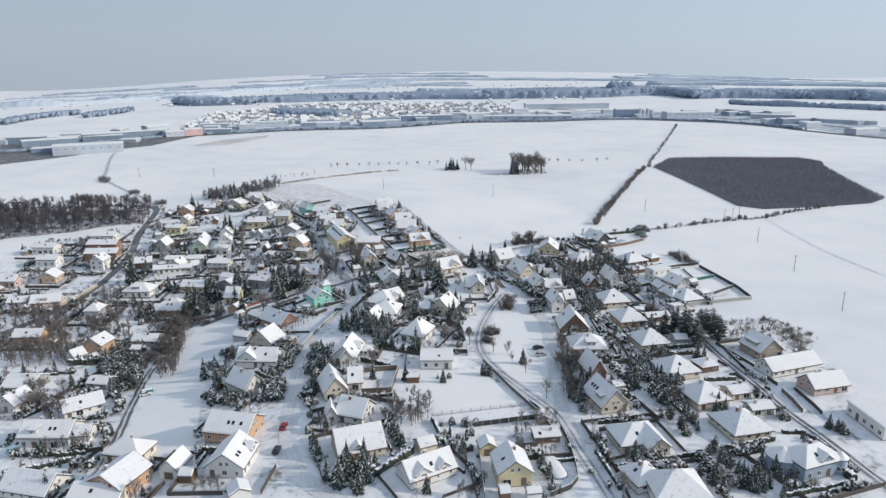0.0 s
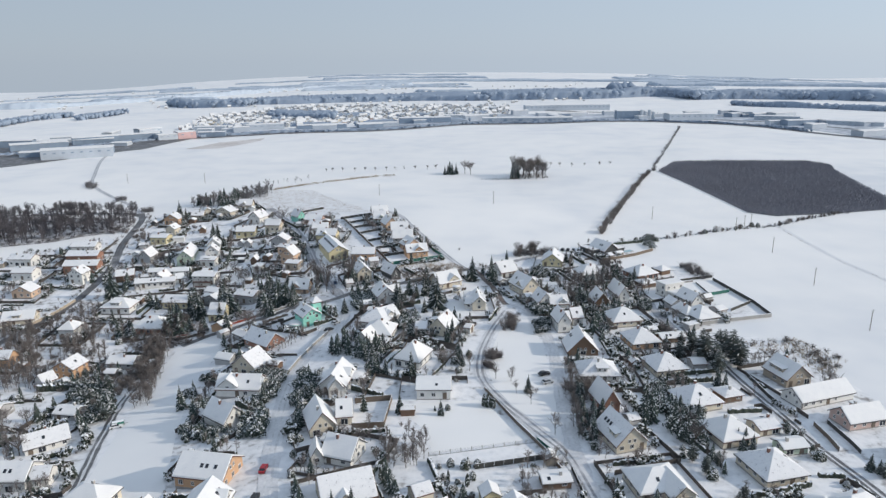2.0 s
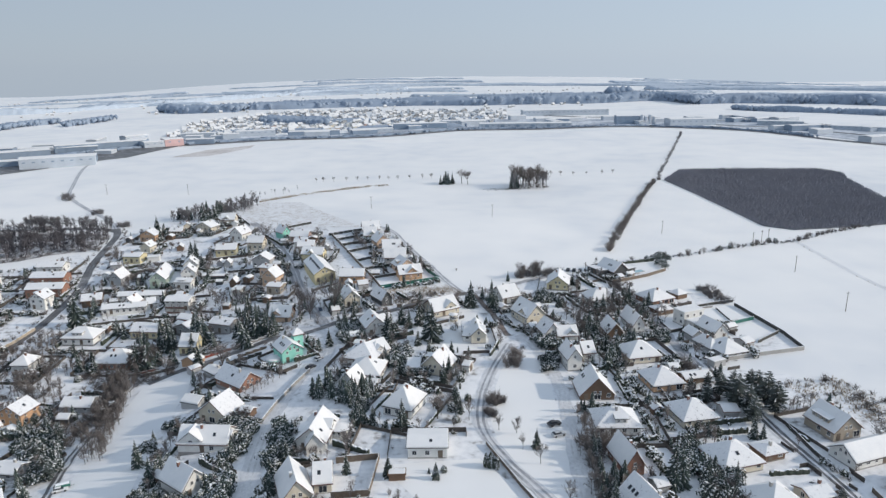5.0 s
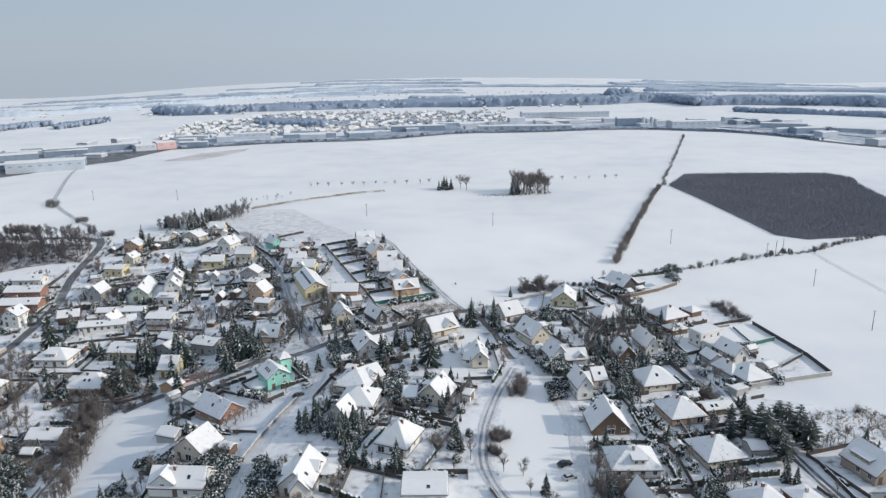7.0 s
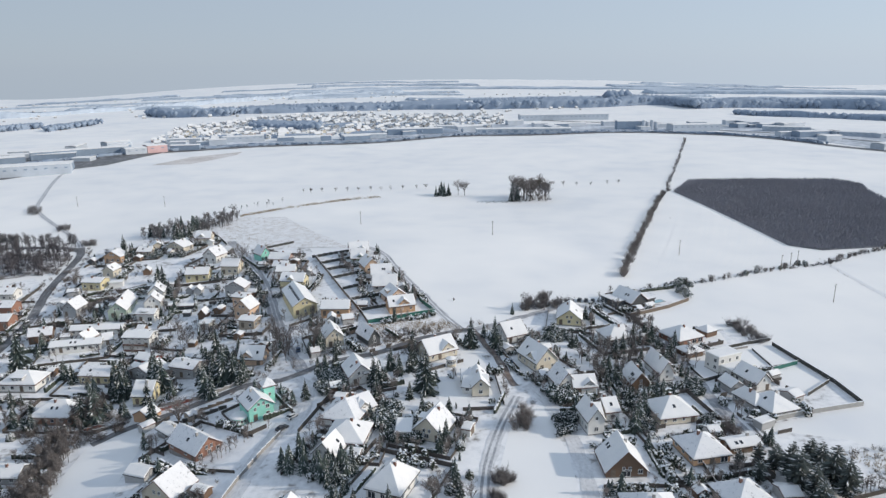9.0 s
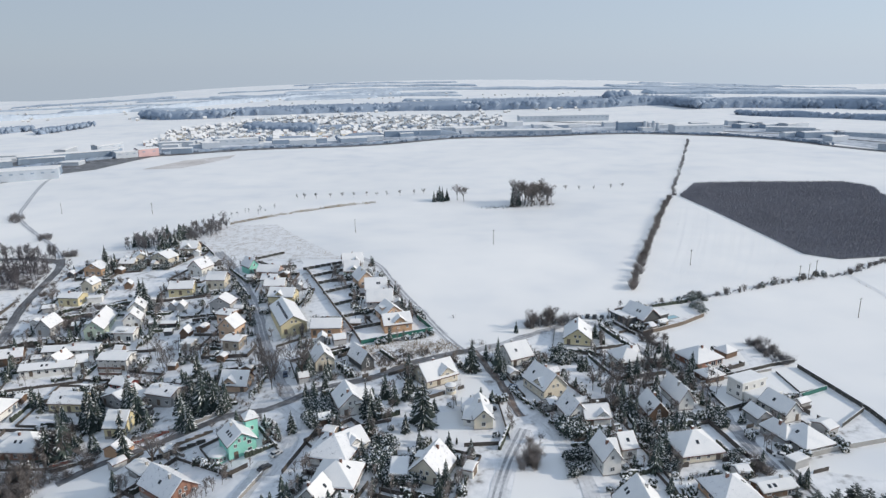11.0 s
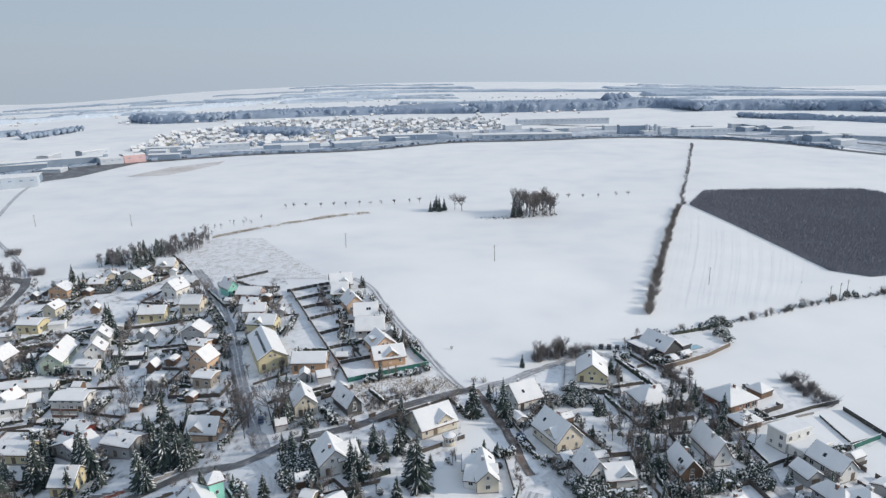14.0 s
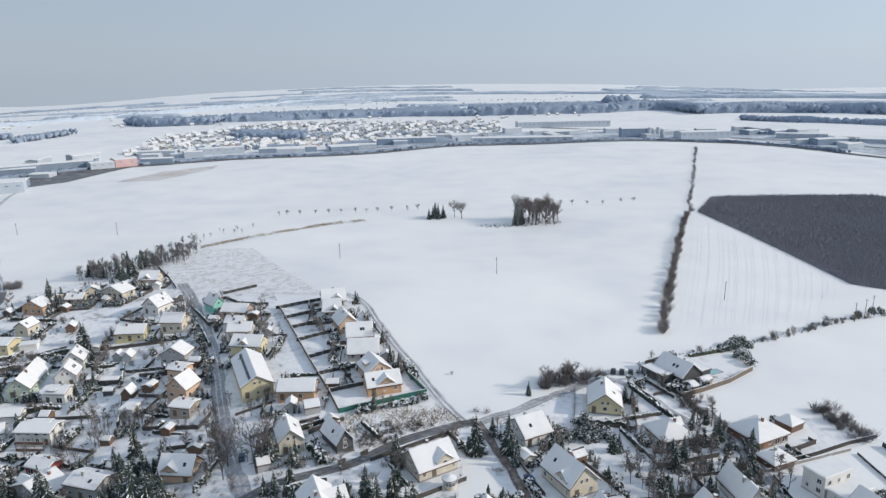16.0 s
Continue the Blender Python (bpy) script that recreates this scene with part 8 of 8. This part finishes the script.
far_road("road", [(-620, 800), (-504.3, 851.3), (-397.6, 955.3), (-321.4, 1031.4), (-206.5, 1082.5), (-31.8, 1114.4), (121.2, 1190), (309.1, 1197), (441.7, 1180), (520, 1122.6), (575, 990.3), (640, 845.8)], 16, SLUSH, "dark main road behind the fields", 0.6)
far_road("road", [(489.4, 1274.6), (553.5, 1190.8), (640, 1069.9), (720, 918.6)], 9, SLUSH, "road through the works yards", 0.5)
far_road("road", [(230, 1500), (520, 1330), (760, 1130)], 9, SLUSH, "road through the works yards", 0.5)


def hall(x, y, turn, length, width, h, mat, doors=0, label="long works hall with a snowy flat roof", panes=True):
    ob = tagged(new("works_hall"), label, "hall", "works halls")
    ob.matrix_basis = pose(x, y, terrain(x, y), 0, 0, turn)
    a, b = length / 2, width / 2
    child("wall", Soup().box(-a, -b, -1, a, b, h).mesh("wall", mat), ob)
    child("roof", roof_solid("gable", a + 0.4, b + 0.4, h * 0.12, h, (0, -0.1), (0.1, 0.3)).mesh("roof", ROOF_SNOW), ob, None, "snow-covered low roof")
    for k in range(doors):
        u = -a + length * (k + 0.5) / doors
        child("door", Soup().box(u - length / doors * 0.12, -b - 0.3, 0, u + length / doors * 0.12, -b + 0.1, h * 0.8).mesh("door", HALL_DARK), ob)
    n = max(2, int(length / 9)) if panes else 0
    me = Soup().box(-1.6, -0.2, h * 0.6, 1.6, 0.2, h * 0.72).mesh("window", HALL_DARK)
    for k in range(n):
        child("window", me, ob, Matrix.Translation((-a + length * (k + 0.5) / n, -b, 0)))
    return ob


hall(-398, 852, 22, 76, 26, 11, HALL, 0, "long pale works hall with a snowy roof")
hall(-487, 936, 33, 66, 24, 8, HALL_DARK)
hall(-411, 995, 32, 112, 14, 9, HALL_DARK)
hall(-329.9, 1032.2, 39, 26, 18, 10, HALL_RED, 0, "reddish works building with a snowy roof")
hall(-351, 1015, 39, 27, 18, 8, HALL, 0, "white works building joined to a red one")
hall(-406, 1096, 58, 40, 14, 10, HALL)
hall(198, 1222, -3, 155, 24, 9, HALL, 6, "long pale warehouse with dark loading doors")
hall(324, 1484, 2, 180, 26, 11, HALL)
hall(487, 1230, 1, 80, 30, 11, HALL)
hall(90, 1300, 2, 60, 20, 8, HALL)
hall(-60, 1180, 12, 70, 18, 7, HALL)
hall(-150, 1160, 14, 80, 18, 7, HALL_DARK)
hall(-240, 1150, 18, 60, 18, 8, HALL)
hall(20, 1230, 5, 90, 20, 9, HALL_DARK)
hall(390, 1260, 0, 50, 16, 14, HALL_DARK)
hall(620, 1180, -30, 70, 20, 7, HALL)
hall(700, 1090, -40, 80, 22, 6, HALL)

# grain silos beside the works
for k in range(4):
    ob = tagged(new("silo"), "tall pale grain silo beside the works", "silo", "works silos")
    ob.matrix_basis = pose(408 + k * 7, 1246, 0)
    child("shell", Soup().tube(0, 0, -1, 16 - 3 * (k % 2), 3, 3, 16).mesh("shell", HALL), ob)
    child("roof", Soup().tube(0, 0, 16 - 3 * (k % 2), 17.5 - 3 * (k % 2), 3.2, 0.4, 16).mesh("roof", ROOF_SNOW), ob)

rng = random.Random(21)
FAR_WALL = [Soup().box(-5, -4, -1, 5, 4, h).mesh("wall", RENDER[c]) for h, c in ((4, "cream"), (5, "white"), (4, "pink"), (5, "white"), (4, "grey"))]
FAR_ROOF = roof_solid("gable", 5.5, 4.8, 3.6, 4.4, (0, -0.2), (0.1, 0.3)).mesh("roof", ROOF_SNOW)
TOWN = [(-394.0, 1122.9), (-400.7, 1403.0), (-299.6, 1731.9), (220.8, 1643.2), (178.1, 1319.5), (-115.6, 1237.9), (-204.8, 1175.1), (-332.8, 1107.8)]
far_spots = []
while len(far_spots) < 620:
    x, y = rng.uniform(-400, 221), rng.uniform(1123, 1732)
    if inside(TOWN, x, y) and all((x - a) ** 2 + (y - b) ** 2 > 9.5 ** 2 for a, b in far_spots):
        far_spots.append((x, y))
far_spots.sort(key=lambda p: p[1])
town, town_walls = Soup(), Soup()
for k, (x, y) in enumerate(far_spots):
    m = pose(x, y, ground_z(x, y) + 0.4, 0, 0, rng.choice((10, 100, 25, 115)) + rng.uniform(-8, 8)) @ Matrix.Scale(rng.uniform(0.6, 0.95), 4)
    wall = rng.choice(FAR_WALL)
    if k < 130:
        ob = tagged(new("house"), "distant village house under a snowy pitched roof", "house", "distant houses")
        ob.matrix_basis = m
        child("wall", wall, ob)
        child("roof", FAR_ROOF, ob)
    else:
        for soup, me in ((town_walls, wall), (town, FAR_ROOF)):
            soup.add([m @ v.co for v in me.vertices], [tuple(p.vertices) for p in me.polygons])
town = tagged(new("distant_houses", town.mesh("distant_houses", ROOF_SNOW)), "rows of distant snowy houses", "houses", kind="stuff")
child("walls", town_walls.mesh("walls", RENDER["grey"]), town)
rng = random.Random(210)
far_roofs, far_walls = Soup(), Soup()
for k in range(520):
    y = rng.uniform(1650, 3000)
    x = rng.uniform(-0.62, 0.25) * y
    if noise.noise((x / 160, y / 120, 5.0)) < 0.05:
        continue
    m = pose(x, y, ground_z(x, y) + 0.4, 0, 0, rng.choice((10, 100, 25, 115))) @ Matrix.Scale(rng.uniform(0.45, 0.75), 4)
    for soup, me in ((far_walls, FAR_WALL[0]), (far_roofs, FAR_ROOF)):
        soup.add([m @ v.co for v in me.vertices], [tuple(p.vertices) for p in me.polygons])
hamlet = tagged(new("distant_hamlets", far_roofs.mesh("distant_hamlets", ROOF_SNOW)), "scattered hamlets far off in the haze", "houses", kind="stuff")
child("walls", far_walls.mesh("walls", RENDER["grey"]), hamlet)
rng = random.Random(211)
thicket("town_shrubs", [(x + rng.uniform(-6, 6), y + rng.uniform(-6, 6), rng.uniform(2.5, 6)) for x, y in far_spots for k in (0, 1)], LIGHT_SHRUB, HAZY_WOOD, "haze-tinted garden trees among distant houses", "trees", 212)


def far_wood(pts, wide, h, n, mat, seed, label="far woodland in a haze-pale blue beyond the snowy fields"):
    """A belt of woodland: one uneven canopy that falls to the ground at its edges, with single crowns standing out."""
    r = random.Random(seed)
    line = smooth_line(pts, 7.0 if wide > 10 else 4.0)
    rows = max(2, int(wide / 9))
    v, f = [], []
    for i, p in enumerate(line):
        end = min(1.0, (min(i, len(line) - 1 - i) + 0.3) / 3)
        reach = wide * (0.75 + 0.4 * noise.noise((p.x / 120, seed, 3.0)))
        for k in range(rows + 3):
            x, y = p.x + r.uniform(-2.5, 2.5), p.y + reach * min(1, max(0, (k - 1) / rows)) + r.uniform(-2.5, 2.5)
            top = h * r.uniform(0.85, 1.0) * (0.85 + 0.5 * noise.noise((x / 90, y / 90, 1.0))) * end
            v.append((x, y, ground_z(x, y) + (top * (0.75 if k in (1, rows + 1) else 1.0) if 0 < k < rows + 2 else -1.0)))
    c = rows + 3
    for i in range(len(line) - 1):
        for k in range(c - 1):
            f += [(i * c + k, i * c + c + k, i * c + c + k + 1), (i * c + k, i * c + c + k + 1, i * c + k + 1)]
    for k in range(int(n * 0.12) if mat is HAZY_WOOD else 0):
        p = r.choice(line)
        x, y = p.x + r.uniform(-9, 9), p.y + r.uniform(0, wide)
        z, q, w = ground_z(x, y), h * r.uniform(0.8, 1.02), h * r.uniform(0.35, 0.6)
        m = len(v)
        v += [(x + w * math.cos(a) * r.uniform(0.7, 1.2), y + w * math.sin(a) * r.uniform(0.7, 1.2), z + q * r.uniform(0.5, 0.75)) for a in (0, 1.26, 2.51, 3.77, 5.03)]
        v += [(x + r.uniform(-1, 1), y, z + q), (x, y, z - 1)]
        for i in range(5):
            f += [(m + i, m + (i + 1) % 5, m + 5), (m + (i + 1) % 5, m + i, m + 6)]
    me = mesh("far_wood", v, f, mat)
    me.polygons.foreach_set("use_smooth", [True] * len(me.polygons))
    tagged(new("far_wood", me), label, "woodland", kind="stuff")


# no haze lies over the land; the belts' pale blue stands in for it
far_wood([(-606, 1784), (-533, 1720), (-404, 1720)], 60, 20, 1500, HAZY_WOOD, 1)
far_wood([(-728, 1242), (-730, 1357), (-704, 1446)], 60, 12, 1200, HAZY_WOOD, 2)
far_wood([(-640, 1369), (-627, 1510)], 50, 12, 800, HAZY_WOOD, 3)
far_wood([(-400, 1790), (-252, 1830), (-52, 1880), (198, 1850)], 130, 18, 4200, HAZY_WOOD, 4)
far_wood([(198, 1850), (393, 1860), (513, 1870), (682, 1910), (723, 1760)], 130, 25, 5000, HAZY_WOOD, 12)
far_wood([(723, 1760), (942, 1760), (1103, 1640), (1250, 1560)], 120, 22, 3600, HAZY_WOOD, 13)
far_wood([(560, 1960), (600, 1965)], 30, 40, 160, HAZY_WOOD, 14)
far_wood([(725, 1557), (822, 1448), (936, 1348)], 30, 12, 1300, HAZY_WOOD, 5)
far_wood([(-280, 1383), (-153, 1310)], 70, 15, 900, HAZY_WOOD, 6)
far_wood([(-1200, 1700), (-958, 1760), (-862, 1863), (-712, 2103)], 90, 15, 2600, FAR_HAZY_WOOD, 7)
far_wood([(-500, 3100), (0, 3300), (600, 3250), (1500, 2900)], 160, 9, 2200, FAR_HAZY_WOOD, 70)
far_wood([(900, 2600), (1500, 2450), (2100, 2200)], 120, 15, 900, FAR_HAZY_WOOD, 80)
far_wood([(1000, 3400), (1800, 3200), (2600, 2900)], 150, 9, 900, FAR_HAZY_WOOD, 81)
far_wood([(-712, 2103), (-535, 2390), (-296, 2760), (0, 2900)], 120, 15, 2600, FAR_HAZY_WOOD, 8)
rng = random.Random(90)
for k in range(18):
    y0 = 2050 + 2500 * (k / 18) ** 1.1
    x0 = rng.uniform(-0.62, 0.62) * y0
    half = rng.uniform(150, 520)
    far_wood([(x0 - half, y0 + rng.uniform(-60, 60)), (x0, y0 + rng.uniform(-40, 40)), (x0 + half, y0 + rng.uniform(-60, 60))], rng.uniform(25, 110), rng.uniform(6, 11), 900, FAR_HAZY_WOOD, 100 + k)
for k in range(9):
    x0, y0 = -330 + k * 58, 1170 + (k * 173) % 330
    far_wood([(x0, y0), (x0 + 45, y0 + 14), (x0 + 80, y0 + 20)], 12, 8, 60, HAZY_WOOD, 175 + k, "trees among distant houses")
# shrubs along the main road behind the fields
far_wood([(-620, 806), (-504.3, 858), (-397.6, 962), (-321.4, 1038), (-206.5, 1089), (-31.8, 1121), (121.2, 1197), (309.1, 1204), (441.7, 1188), (520, 1132), (575, 1000)], 7, 4.5, 2600, HAZY_WOOD, 20, "haze-tinted shrubs along the main road")

# ---- small works buildings and yards ----
rng = random.Random(33)
for yard, count in (([(-587.6, 996.4), (-514.5, 1057.7), (-404.3, 1101.8), (-319.3, 1024.4), (-343.1, 910.5), (-371.4, 881.6), (-417.5, 811.8), (-450.9, 758.0)], 14), ([(-355.4, 1143.3), (-200.3, 1148.7), (131.5, 1286.5), (141.5, 1387.5), (415.0, 1383.3), (486.5, 1295.8), (460.9, 1225.9), (125.7, 1229.3), (-193.0, 1105.4), (-317.9, 1047.3)], 22), ([(496.9, 1294.6), (627.9, 1368.2), (685.0, 1201.7), (713.1, 1019.9), (627.2, 893.5), (591.1, 1032.8), (542.1, 1177.5)], 16)):
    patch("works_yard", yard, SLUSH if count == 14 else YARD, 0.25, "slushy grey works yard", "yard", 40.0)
    xs, ys = [p[0] for p in yard], [p[1] for p in yard]
    made = tries = 0
    while made < count and tries < 900:
        tries += 1
        x, y = rng.uniform(min(xs), max(xs)), rng.uniform(min(ys), max(ys))
        if not inside(yard, x, y):
            continue
        made += 1
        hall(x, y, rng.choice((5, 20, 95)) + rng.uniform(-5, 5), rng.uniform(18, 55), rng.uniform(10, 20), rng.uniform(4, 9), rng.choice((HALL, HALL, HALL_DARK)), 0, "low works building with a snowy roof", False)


# ---- solar panels on the long yellow house ----
hx, hy, LONG = min(BUILT, key=lambda q: math.hypot(q[0] - -44.4, q[1] - 396.6))
SOLAR = Soup().box(-0.5, -0.82, 0, 0.5, 0.82, 0.06).mesh("solar_panel", GLASS)
for k in range(12):
    child("solar_panel", SOLAR, LONG, Matrix.Translation((-5.8 * 0.4, -11.5 + k * 1.95, 4.4 + 3.6 * 0.6 + 0.32)) @ Matrix.Rotation(-math.atan2(3.6, 5.8), 4, "Y"), "dark solar panel")

# ---- pools ----
def oval_pool(x, y, turn, length, width, rise):
    """An oval garden pool under a rounded snowy cover with a dark rim."""
    ob = tagged(new("pool_cover"), "oval garden pool under a snow-covered arched cover", "pool cover")
    ob.matrix_basis = pose(x, y, terrain(x, y), 0, 0, turn)
    a, b, n = length / 2 - width / 2, width / 2, 24
    def ring(k, z):
        out = []
        for i in range(n):
            an = 6.2832 * i / n
            out.append((math.cos(an) * b * k, math.sin(an) * b * k + (a if math.sin(an) >= 0 else -a) * min(1, k + 0.3), z))
        return out
    rim = Soup().add(ring(1.06, -0.2) + ring(1.06, 0.5) + ring(0.98, 0.5), [(i, (i + 1) % n, n + (i + 1) % n, n + i) for i in range(n)] + [(n + i, n + (i + 1) % n, 2 * n + (i + 1) % n, 2 * n + i) for i in range(n)])
    child("rim", rim.mesh("rim", HALL_DARK), ob)
    top = Soup().add(ring(0.98, 0.45) + ring(0.75, 0.45 + rise * 0.6) + ring(0.35, 0.45 + rise), [(r * n + i, r * n + (i + 1) % n, (r + 1) * n + (i + 1) % n, (r + 1) * n + i) for r in range(2) for i in range(n)] + [tuple(range(2 * n, 3 * n))])
    child("snow", top.mesh("snow", ROOF_SNOW, False), ob)


oval_pool(37.5, 162.5, 12, 11.5, 5.0, 0.7)
POOL = tagged(new("swimming_pool", Soup().box(-4.5, -1.8, -0.2, 4.5, 1.8, 0.12).mesh("swimming_pool", CONCRETE)), "garden swimming pool with a blue edge in the snow", "swimming pool")
POOL.matrix_basis = pose(120.5, 389.3, terrain(120.5, 389.3), 0, 0, 22)
child("water", Soup().box(-4.1, -1.4, 0.0, 4.1, 1.4, 0.14).mesh("water", WATER), POOL, None, "pale blue frozen water")
BAY = tagged(new("round_porch"), "round glazed porch with a snowy roof beside the mint house", "porch")
BAY.matrix_basis = pose(-50.0, 301.2, terrain(-50.0, 301.2))
child("wall", Soup().tube(0, 0, -0.5, 2.6, 2.6, 2.6, 20).mesh("wall", RENDER["mint"]), BAY)
child("roof", Soup().tube(0, 0, 2.6, 3.1, 3.1, 2.4, 20).mesh("roof", ROOF_SNOW), BAY)
for k in range(7):
    a = radians(-160 + k * 24)
    child("window", WINDOW[(0.9, 1.2)][0], BAY, pose(math.cos(a) * 2.62, math.sin(a) * 2.62, 0.9, 0, 0, math.degrees(a) + 90))
    child("pane", WINDOW[(0.9, 1.2)][1], BAY, pose(math.cos(a) * 2.62, math.sin(a) * 2.62, 0.9, 0, 0, math.degrees(a) + 90))

TANK = tagged(new("round_pool", Soup().tube(0, 0, -0.3, 1.05, 2.3, 2.3, 24).mesh("round_pool", HALL)), "round garden pool with pale walls in the snow", "swimming pool")
TANK.matrix_basis = pose(-123.6, 191.9, terrain(-123.6, 191.9))
child("cover", Soup().tube(0, 0, 1.054, 1.1, 2.1, 2.0, 24).mesh("cover", WATER), TANK, None, "pale turquoise cover")
